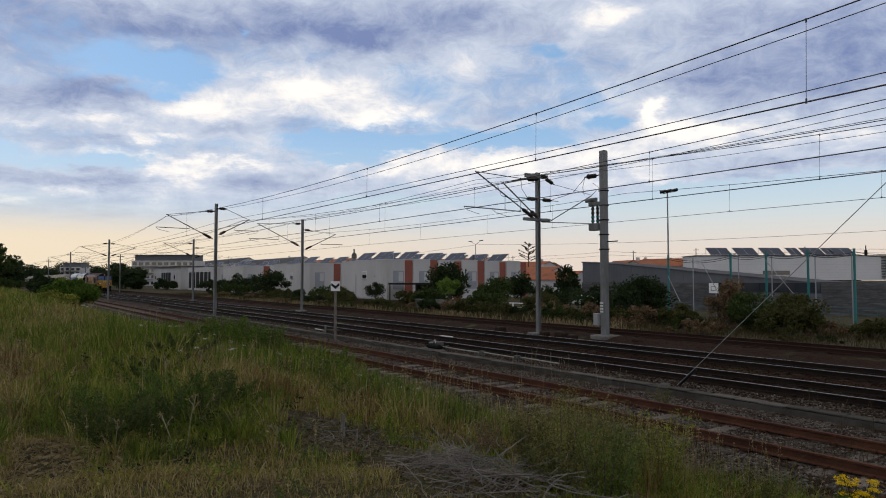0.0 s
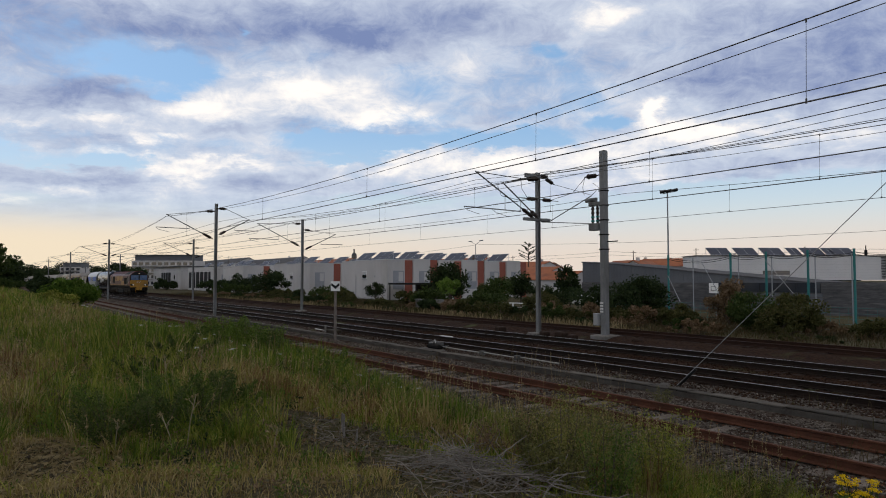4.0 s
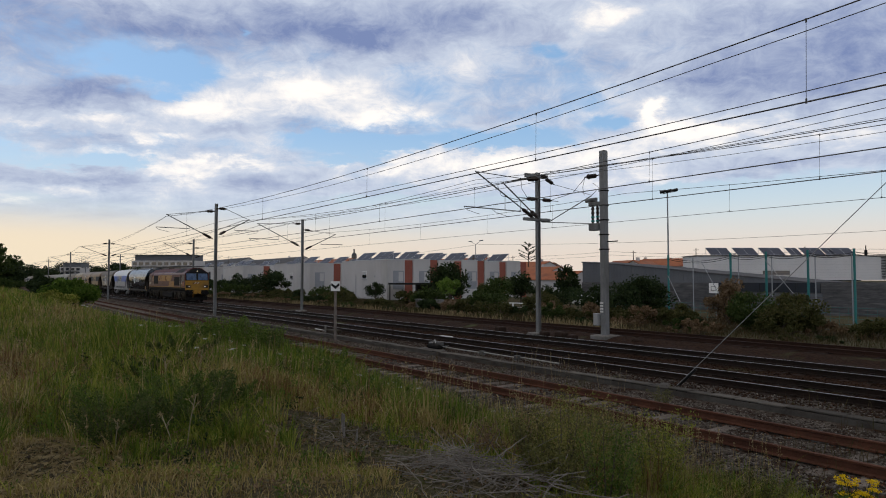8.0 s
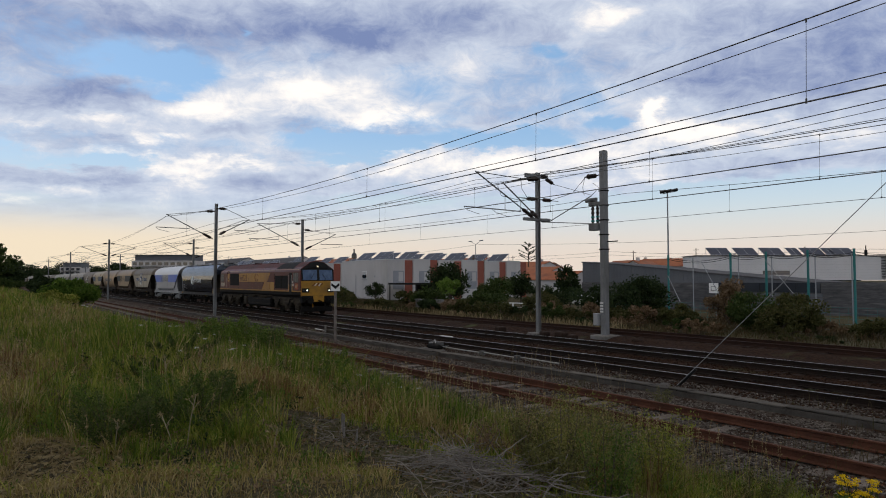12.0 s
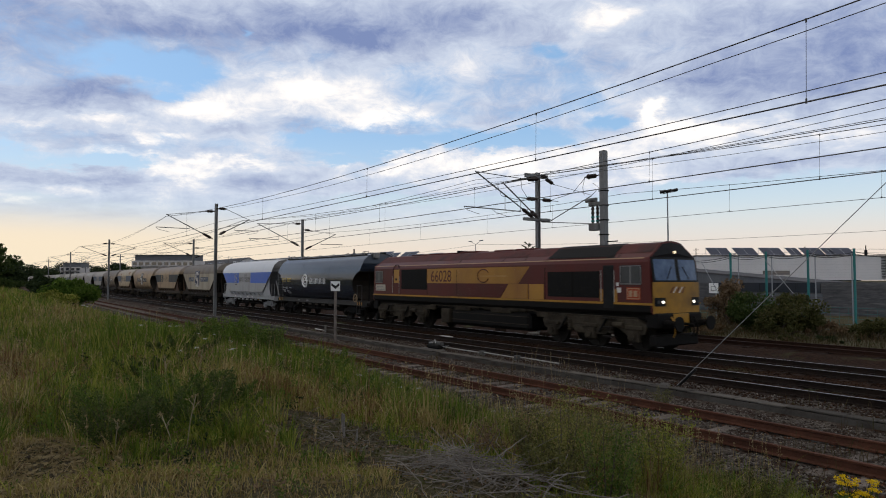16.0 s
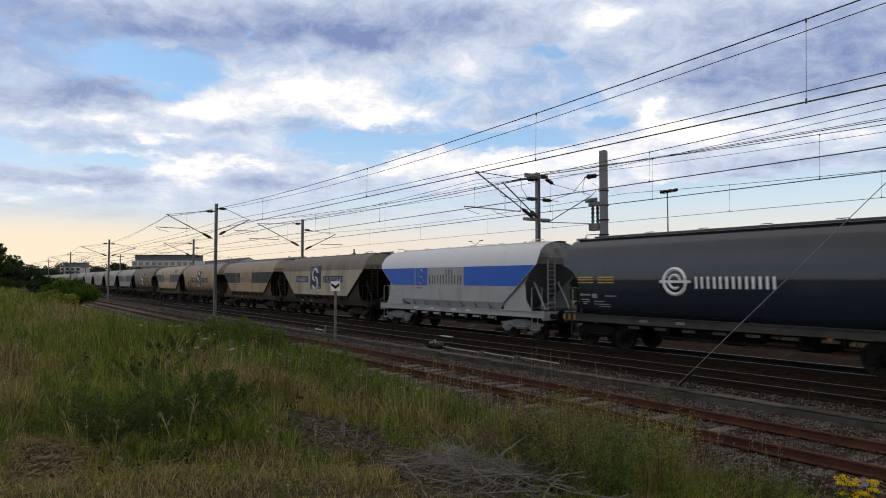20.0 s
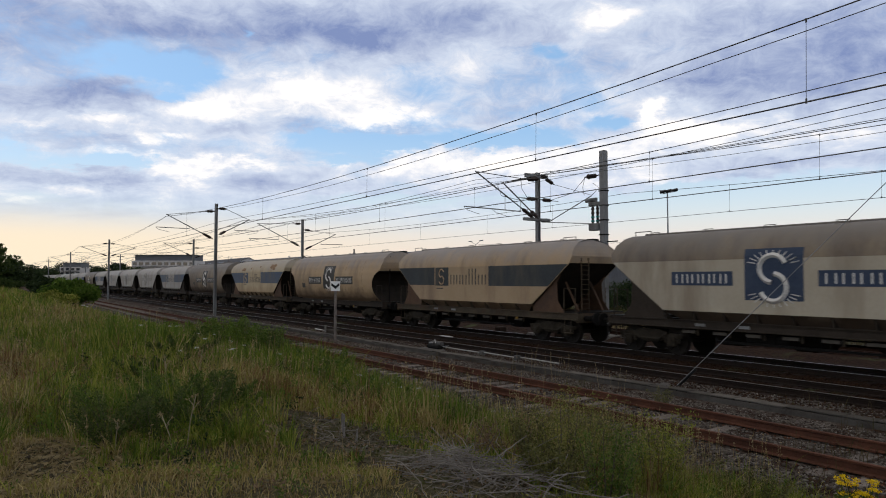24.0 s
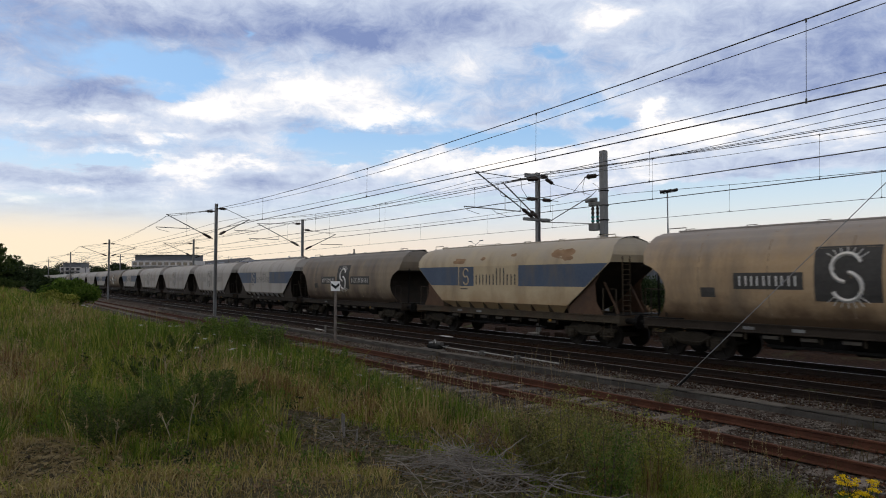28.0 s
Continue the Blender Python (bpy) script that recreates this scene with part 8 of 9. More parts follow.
make_shrub("bush", -39, 3.1, 1.25, 2.05, M["leaf_yellow"], "yellow-green flowering bush on the bank", n=2600, size=0.09, depth=1.2, group="bushes on the bank")
for k, (xx, yy, hh, tp) in enumerate(((-228, 38.2, 11, 7.0), (-252, 40.5, 12, 8.2), (-280, 42.5, 14, 9.0), (-320, 43, 18, 9.5), (-214, 37.0, 6, 3.6))):
    make_shrub("tree", xx, yy, hh * 0.6, tp, D, "dark trees beyond the far siding", "tree", n=2600, size=0.55, trunk=0.08, group="trees beyond the far siding")
for k, (xx, yy, hh, tp) in enumerate(((-260, -5, 20, 9), (-300, 8, 14, 8), (-440, 22, 25, 12), (-380, -20, 30, 13), (-470, 32, 26, 14), (-520, 46, 28, 14.5), (-430, 8, 26, 15), (-500, 62, 22, 12), (-185, 130, 9, 8.5), (-120, 196, 8, 11))):
    make_shrub("tree", xx, yy, hh * 0.55, tp, D, "far dark trees on the skyline", "tree", n=2200, size=0.7, trunk=0.08, group="far trees")
# bare-limbed monkey puzzle on the skyline
mp = thing("tree", pose(-152, 135, -0.8), "sparse spiky-armed conifer rising over the roofs", "tree", "far trees")
bm = rod(bmesh.new(), (0, 0, 0), (0, 0, 14.0), 0.3, 7, 0.06)
cen = []
for k in range(16):
    z = 8.6 + k * 0.34
    a = k * 2.4
    ln = 3.4 * (1 - (k / 18) ** 1.3) + 0.4
    tip = Vector((math.cos(a) * ln, math.sin(a) * ln, z + 0.5 + 0.25 * ln))
    rod(bm, (0, 0, z), tip, 0.09, 5, 0.05, caps=False)
    for q in (0.5, 0.75, 1.0):
        cen.append(Vector((0, 0, z)).lerp(tip, q))
part("trunk", bm, M["bark"], mp)
cen = np.array([tuple(c) for c in cen])
mesh_from("crown", leaf_cloud(cen, np.full(len(cen), 0.26), 900, 0.2), 4, [(0, 1, 2, 3)], D, mp)


# grass -------------------------------------------------------------------
def blades(name, x, y, h, w, mat, label, bend=0.35, kind="stuff"):
    """Tapered bent blades at the given points."""
    n = len(x)
    z = ground_z(x, y)
    a = rng.uniform(0, 2 * np.pi, n)
    lean = rng.uniform(0.05, bend, n) * h
    dx, dy = np.cos(a) * lean, np.sin(a) * lean
    b = rng.uniform(0, 2 * np.pi, n)
    wx, wy = np.cos(b) * w * 0.5, np.sin(b) * w * 0.5
    p0 = np.stack([x - wx, y - wy, z - 0.03], 1)
    p1 = np.stack([x + wx, y + wy, z - 0.03], 1)
    p2 = np.stack([x + dx * 0.35 + wx * 0.8, y + dy * 0.35 + wy * 0.8, z + h * 0.55], 1)
    p3 = np.stack([x + dx * 0.35 - wx * 0.8, y + dy * 0.35 - wy * 0.8, z + h * 0.55], 1)
    p4 = np.stack([x + dx, y + dy, z + h], 1)
    ob = mesh_from(name, np.stack([p0, p1, p2, p3, p4], 1), 5, [(0, 1, 2, 3), (3, 2, 4)], mat)
    return tagged(ob, label, "grass", kind=kind)


def patchy(x, y, s, o=0.0):
    """Smooth 0..1 field for clumps and bare spots."""
    return 0.5 + 0.5 * np.sin(x * s + 1.3 * np.sin(y * s * 0.8 + o) + o) * np.sin(y * s * 1.2 + 1.1 * np.sin(x * s * 0.7 - o) + 2 * o)


def scatter(n, x0, x1, y0, y1):
    return rng.uniform(x0, x1, n), rng.uniform(y0, y1, n)


def bare(x, y):
    """Bare spots of the bank: the brushwood heap, a strip of earth and a stony patch."""
    a = ((x + 4.7) / 1.25) ** 2 + ((y - 3.2) / 0.45) ** 2
    b = ((x + 6.85) / 0.75) ** 2 + ((y - 0.5) / 0.36) ** 2
    c = ((x + 6.5) / 1.9) ** 2 + ((y - 3.1) / 0.5) ** 2
    w = 0.35 * np.sin(5.1 * x + 3 * y) * np.sin(4.3 * y - 2 * x)
    return np.minimum(np.minimum(a, b * 1.7), c) + 2 * w < 1


def view_wedge(x, y):
    """Points inside the plan wedge that the camera looks along, with a margin."""
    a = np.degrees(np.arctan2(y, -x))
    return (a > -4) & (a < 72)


M["grass_green"] = leafy("lush_grass", [(0.042, 0.080, 0.010), (0.082, 0.130, 0.018), (0.145, 0.185, 0.032)], trans=0.35)
M["grass_yellow"] = leafy("yellowing_grass", [(0.105, 0.142, 0.014), (0.185, 0.208, 0.030), (0.285, 0.270, 0.065)], trans=0.35)
M["grass_straw"] = leafy("straw_grass", [(0.17, 0.128, 0.040), (0.29, 0.225, 0.085), (0.42, 0.335, 0.16)], trans=0.25)


def blob(x, y, spots):
    """Soft 0..1 field round ellipses (x, y, half-length, half-width)."""
    f = np.zeros(np.shape(x))
    for cx, cy, rx, ry in spots:
        f = np.maximum(f, np.exp(-((x - cx) / rx) ** 2 - ((y - cy) / ry) ** 2))
    return f


STRAW = ((-5.7, 5.2, 1.2, 0.9), (-6.6, 7.4, 1.2, 0.7), (-12.0, 0.1, 5.0, 0.6), (-10.4, 3.2, 2.6, 0.9), (-8.6, 4.4, 1.6, 0.5), (-5.1, 1.2, 1.1, 1.3), (-5.7, 2.2, 0.8, 0.5), (-7.4, 0.4, 1.3, 0.5), (-6.6, 4.6, 1.0, 0.4), (-24, 2.0, 5, 0.9), (-31, 3.5, 4.0, 1.0))
LUSH = ((-16.0, 7.0, 3.0, 0.9), (-9.4, 5.0, 1.1, 0.5), (-17.5, 3.0, 5.0, 1.8), (-15.0, 5.4, 5.0, 1.5), (-11.0, 6.6, 3.2, 1.3), (-8.3, 5.6, 2.0, 0.9), (-8.2, 1.6, 1.2, 0.7), (-27, 6.0, 6.0, 1.4))


def shade_of(x, y):
    """Class of each blade or tuft: 0 lush green, 1 yellowing, 2 straw."""
    sw, gr = blob(x, y, STRAW), blob(x, y, LUSH)
    v = 0.5 * patchy(x, y, 2.3, 1.9) + 0.5 * patchy(x, y, 0.9, 0.3)
    ps = np.clip(0.12 + 0.62 * sw - 0.22 * gr + 0.45 * (v - 0.5), 0.03, 0.85)
    pg = np.clip(0.34 + 0.5 * gr - 0.3 * sw - 0.3 * (v - 0.5), 0.05, 0.9)
    r = rng.random(np.shape(x))
    c = np.where(r < ps, 2, np.where(r < ps + pg, 0, 1))
    return np.where(rng.random(np.shape(x)) < 0.04 + 0.6 * blob(x, y, RUSSET), 3, c)


M["grass_rust"] = leafy("russet_dry_grass", [(0.10, 0.052, 0.022), (0.17, 0.095, 0.042), (0.25, 0.16, 0.075)], trans=0.25)
RUSSET = ((-9.3, 3.5, 0.8, 0.4), (-8.3, 4.3, 0.9, 0.35), (-12.5, 0.4, 1.8, 0.35), (-5.0, 5.3, 0.5, 0.5), (-4.2, 4.5, 0.4, 0.35), (-6.3, 8.0, 0.8, 0.3), (-10.8, 4.8, 0.9, 0.3))
SHADES = ((M["grass_green"], "lush green wild grass on the bank"), (M["grass_yellow"], "yellowing wild grass on the bank"), (M["grass_straw"], "straw-coloured dry grass on the bank"), (M["grass_rust"], "russet dry grass on the bank"))


def tufts(name, n, x0, x1, y0, y1, per, size, w, keep, spread=0.07):
    """Tussocks of arching blades that fan out from their foot, sorted by colour."""
    cx, cy = scatter(n, x0, x1, y0, y1)
    f = patchy(cx, cy, 1.3, 0.5)
    edge = smooth01((8.9 + 0.4 * np.sin(cx * 0.9) - cy) / 0.6)
    thin = np.clip(1.35 * patchy(cx, cy, 2.7, 5.0) + 0.15, 0.12, 1.0)
    ok = keep(cx, cy) & (rng.random(n) < edge * thin * (0.5 + 0.5 * f)) & ~bare(cx, cy)
    cx, cy, f = cx[ok], cy[ok], f[ok]
    cl = shade_of(cx, cy)
    hh = size(cx, cy, f) * rng.uniform(0.4, 1.45, len(cx))
    tilt = rng.uniform(0, 2 * np.pi, len(cx))
    k = np.repeat(np.arange(len(cx)), per)
    m = len(k)
    a = rng.uniform(0, 2 * np.pi, m)
    r = np.abs(rng.normal(size=m)) * spread * (0.5 + hh[k])
    x, y = cx[k] + np.cos(a) * r, cy[k] + np.sin(a) * r
    z = ground_z(x, y) - 0.03
    h = hh[k] * rng.uniform(0.45, 1.15, m)
    lean = h * np.clip(rng.normal(0.42, 0.25, m), 0.03, 1.1)
    ux, uy = np.cos(a) + 0.55 * np.cos(tilt[k]) + rng.normal(size=m) * 0.4, np.sin(a) + 0.55 * np.sin(tilt[k]) + rng.normal(size=m) * 0.4
    top = np.sqrt(np.maximum(h * h - 0.7 * lean * lean, 0.02 * h * h))
    b = rng.uniform(0, np.pi, m)
    ww = w * rng.uniform(0.6, 1.4, m)
    wx, wy = np.cos(b) * ww * 0.5, np.sin(b) * ww * 0.5
    v = []
    for q, lq, wq in ((0.0, 0.0, 0.8), (0.45, 0.2, 1.0), (0.82, 0.58, 0.65)):
        for sg in (-1, 1):
            v.append(np.stack([x + ux * lean * lq + sg * wx * wq, y + uy * lean * lq + sg * wy * wq, z + top * q], 1))
    v.append(np.stack([x + ux * lean, y + uy * lean, z + top * (1.0 - 0.12 * lean / h)], 1))
    v = np.stack(v, 1)
    for c, (mat, label) in enumerate(SHADES):
        ob = mesh_from(name, v[cl[k] == c], 7, [(0, 1, 3, 2), (2, 3, 5, 4), (4, 5, 6)], mat)
        tagged(ob, label, "grass", kind="stuff")


def short_turf(n, x0, x1, y0, y1, hmin, hmax, w, keep, bend):
    """Short undergrowth between the tussocks."""
    x, y = scatter(n, x0, x1, y0, y1)
    f = patchy(x, y, 1.3)
    ok = keep(x, y) & (rng.random(n) < smooth01((8.9 + 0.5 * np.sin(x * 0.9) - y) / 0.8) * (0.3 + 0.7 * f)) & ~bare(x, y)
    x, y, f = x[ok], y[ok], f[ok]
    cl = shade_of(x, y)
    h = (hmin + (hmax - hmin) * f) * rng.uniform(0.6, 1.25, len(x))
    for c, (mat, label) in enumerate(SHADES):
        q = cl == c
        blades("short_grass", x[q], y[q], h[q], w * rng.uniform(0.7, 1.3, q.sum()), mat, label, bend)


def height_near(x, y, f):
    d = smooth01((np.hypot(x, y) - 5.2) / 3.5)
    return (0.09 + 0.05 * f) * (1 - d) + d * (0.20 + 0.12 * f + 0.24 * blob(x, y, LUSH) + 0.08 * blob(x, y, STRAW))


short_turf(90000, -15, -2.0, -0.8, 8.9, 0.04, 0.15, 0.008, view_wedge, 1.0)
tufts("grass_tussock", 5200, -10, -2.2, -0.6, 8.7, 16, height_near, 0.0085, view_wedge)
tufts("grass_tussock", 6600, -24, -9, -0.8, 8.6, 14, height_near, 0.012, view_wedge, 0.1)
tufts("grass_tussock", 5200, -46, -23, -3.0, 8.5, 14, lambda x, y, f: 0.25 + 0.25 * f + 0.1 * blob(x, y, LUSH), 0.024, view_wedge, 0.16)
short_turf(40000, -40, -14, -2.0, 8.8, 0.08, 0.26, 0.018, view_wedge, 0.8)
short_turf(30000, -85, -38, -6.0, 8.8, 0.15, 0.45, 0.035, view_wedge, 0.5)
tufts("tall_grass", 3000, -31, -8.5, 6.3, 9.2, 16, lambda x, y, f: 0.36 + 0.32 * smooth01((-x - 12) / 8) + 0.16 * f, 0.013, lambda x, y: view_wedge(x, y) & (y < 8.75 + 0.3 * np.sin(x * 1.3)), 0.09)
tufts("tall_grass", 260, -8.6, -4.4, 4.4, 8.6, 20, lambda x, y, f: 0.35 + 0.25 * f, 0.008, view_wedge, 0.09)
x, y = scatter(20000, -8.5, -2.6, -0.2, 3.0)
ok = view_wedge(x, y) & ~bare(x, y) & (np.hypot(x, y) < 7.6) & (rng.random(20000) < 0.25 + 0.75 * patchy(x, y, 1.6, 2.4))
blades("short_grass", x[ok], y[ok], rng.uniform(0.03, 0.1, ok.sum()), rng.uniform(0.005, 0.009, ok.sum()), M["grass_straw"], "short trodden straw-coloured grass", 1.8)
tufts("tall_grass", 1100, -21, -11.5, 5.6, 8.2, 22, lambda x, y, f: 0.42 + 0.42 * blob(x, y, ((-15.5, 6.9, 3.2, 0.9),)) + 0.12 * f, 0.011, view_wedge, 0.07)
tufts("tall_grass", 420, -11.2, -7.6, 4.3, 6.4, 22, lambda x, y, f: 0.24 + 0.2 * f, 0.008, view_wedge, 0.07)
tufts("tall_grass", 150, -7.7, -6.5, 0.7, 2.3, 14, lambda x, y, f: 0.16 + 0.2 * f, 0.006, view_wedge, 0.06)
tufts("tall_grass", 260, -10.2, -8.4, 2.9, 4.0, 18, lambda x, y, f: 0.24 + 0.16 * f, 0.007, view_wedge, 0.06)
tufts("tall_grass", 360, -6.8, -4.3, 6.2, 8.6, 18, lambda x, y, f: 0.2 + 0.2 * f, 0.007, view_wedge, 0.07)
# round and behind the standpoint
short_turf(30000, -9, 9, -9, 8.6, 0.06, 0.16, 0.03, lambda x, y: ~view_wedge(x, y), 0.8)
# flattened straw and litter
def litter(name, x, y, ln, label, mat):
    n = len(x)
    a = rng.uniform(0, 2 * np.pi, n)
    z = ground_z(x, y) + rng.uniform(0.004, 0.03, n)
    dx, dy = np.cos(a) * ln, np.sin(a) * ln
    wx, wy = -np.sin(a) * 0.0016, np.cos(a) * 0.0016
    p = np.stack([np.stack([x - wx, y - wy, z], 1), np.stack([x + wx, y + wy, z], 1), np.stack([x + dx + wx, y + dy + wy, ground_z(x + dx, y + dy) + rng.uniform(0.004, 0.04, n)], 1), np.stack([x + dx - wx, y + dy - wy, ground_z(x + dx, y + dy) + 0.008], 1)], 1)
    tagged(mesh_from(name, p, 4, [(0, 1, 2, 3)], mat), label, "litter", kind="stuff")


x, y = scatter(9000, -12, -2.5, -0.5, 6.0)
ok = view_wedge(x, y) & ~bare(x, y) & (rng.random(9000) < 0.1 + 0.8 * blob(x, y, STRAW))
litter("straw_litter", x[ok], y[ok], rng.uniform(0.05, 0.2, ok.sum()), "flattened dry straw lying on the bank", M["straw"])

x, y = scatter(5000, -9.5, -3.6, 0.3, 4.2)
ok = bare(x, y) & (rng.random(5000) < 0.75)
litter("straw_litter", x[ok], y[ok], rng.uniform(0.03, 0.14, ok.sum()), "scattered dry stalks on the bare earth", M["litter"])

x, y = scatter(9000, -9.5, -3.6, -0.2, 4.4)
ok = bare(x, y)
x, y = x[ok], y[ok]
for sl, mat, lb in ((slice(0, None, 3), M["leaf_rust"], "dead brown leaves lying on bare soil"), (slice(1, None, 3), M["litter"], "dark leaf litter lying on bare soil"), (slice(2, None, 3), M["leaf_olive"], "small creeping weeds on bare soil")):
    u, v = x[sl], y[sl]
    lf = leaf_cloud(np.stack([u, v, ground_z(u, v) + 0.016], 1), np.full(len(u), 0.014), len(u) * 3, 0.016, 0.9, 1.7)
    tagged(mesh_from("leaf_litter", lf, 4, [(0, 1, 2, 3)], mat), lb, "litter", kind="stuff")

x, y = scatter(2600, -7.8, -5.9, 0.05, 1.1)
litter("straw_litter", x, y, rng.uniform(0.03, 0.13, 2600), "flattened straw strewn over the bare patch", M["straw"])

# verge beyond the far siding, and sparse tufts on the ballast
x, y = scatter(70000, -140, -4, 28.9, 44)
ok = (rng.random(70000) < 0.35 + 0.65 * patchy(x, y, 0.5)) & (y > 28.9 + 0.8 * np.sin(x * 0.6)) & (np.degrees(np.arctan2(y, -x)) < 76)
blades("verge_grass", x[ok], y[ok], rng.uniform(0.15, 0.6, ok.sum()), rng.uniform(0.015, 0.032, ok.sum()), M["verge"], "dry brown and green verge grass", 1.1)
x, y = scatter(6000, -110, -24, 28.6, 32.2)
ok = rng.random(6000) < patchy(x, y, 0.45, 2.0) * smooth01((32.4 - y) / 2)
blades("verge_grass", x[ok], y[ok], rng.uniform(0.25, 0.7, ok.sum()), rng.uniform(0.02, 0.05, ok.sum()), M["straw"], "pale dry grass along the edge of the verge", 0.6)
x, y = scatter(16000, -60, -2.5, 8.8, 15.2)
ok = patchy(x, y, 1.7, 1.0) * patchy(x, y, 0.6, 3.0) > 0.52
blades("track_weeds", x[ok], y[ok], rng.uniform(0.08, 0.4, ok.sum()), rng.uniform(0.006, 0.014, ok.sum()), M["verge"], "sparse dry weeds on the ballast", 0.7)


# plumes: stalks with seed heads --------------------------------------------
def plumes(name, x, y, h, label, mat):
    n = len(x)
    z = ground_z(x, y)
    a = rng.uniform(0, 2 * np.pi, n)
    tip = np.stack([x + np.cos(a) * h * 0.14, y + np.sin(a) * h * 0.14, z + h], 1)
    foot = np.stack([x, y, z - 0.02], 1)
    s = np.array([[0.0022, 0, 0], [-0.0011, 0.0019, 0], [-0.0011, -0.0019, 0]])
    st = np.concatenate([foot[:, None] + s, tip[:, None] + s * 0.6], 1)
    t = mesh_from(name, st, 6, [(0, 1, 4, 3), (1, 2, 5, 4), (2, 0, 3, 5)], mat)
    tagged(t, label, "grass", kind="stuff")
    k = np.repeat(np.arange(n), 9)
    q = rng.uniform(0.78, 1.02, len(k))
    c = foot[k] + (tip[k] - foot[k]) * q[:, None] + rng.normal(size=(len(k), 3)) * 0.008
    lv = leaf_cloud(c, np.full(len(k), 0.004), len(k), 0.009, 1.0, 3.4)
    h2 = mesh_from("seed_heads", lv, 4, [(0, 1, 2, 3)], M["straw"], t)
    tagged(h2, kind="stuff")


x, y = scatter(5200, -22, -4, 0.2, 8.4)
ok = view_wedge(x, y) & (rng.random(5200) < 0.05 + 0.6 * blob(x, y, STRAW) * smooth01((np.hypot(x, y) - 6) / 3)) & ~bare(x, y)
plumes("seeding_grass", x[ok], y[ok], rng.uniform(0.35, 0.75, ok.sum()), "seeding grass stalks with pale heads", M["straw"])
x, y = scatter(420, -8.0, -4.4, 4.4, 8.6)
plumes("seeding_grass", x, y, rng.uniform(0.45, 0.95, 420), "tall dry grass stalks among the weeds", M["straw"])
x, y = scatter(26, -14.5, -10.5, 11.9, 13.2)
plumes("seeding_grass", x, y, rng.uniform(0.5, 1.05, 26), "tall dry stalks growing beside the rusty siding", M["straw"])


# bushy weeds on the bank ---------------------------------------------------
def make_weed(x, y, half, h, mat, label, n, size, name="weed_clump", stems=14, length=2.6):
    z = float(ground_z(x, y))
    t = thing(name, pose(x, y, z - 0.03), label, "weed", "weeds on the bank")
    bm = bmesh.new()
    cen = []
    for k in range(stems):
        a = rng.uniform(0, 2 * math.pi)
        r = half * math.sqrt(rng.random())
        hh = h * rng.uniform(0.6, 1.05)
        tip = Vector((math.cos(a) * r, math.sin(a) * r, hh))
        b0 = Vector((math.cos(a) * r * 0.3, math.sin(a) * r * 0.3, 0))
        rod(bm, b0, tip, 0.006, 4, 0.002, caps=False)
        for q in np.linspace(0.25, 1.0, 6):
            cen.append(tuple(b0.lerp(tip, float(q))))
    tagged(part("stem_tuft", bm, M["twig"] if mat is Ru else M["bark"], t), kind="stuff")
    cen = np.array(cen)
    mesh_from("leaves", leaf_cloud(cen, np.full(len(cen), h * 0.11), n, size, 1.0, length), 4, [(0, 1, 2, 3)], mat, t)
    return t


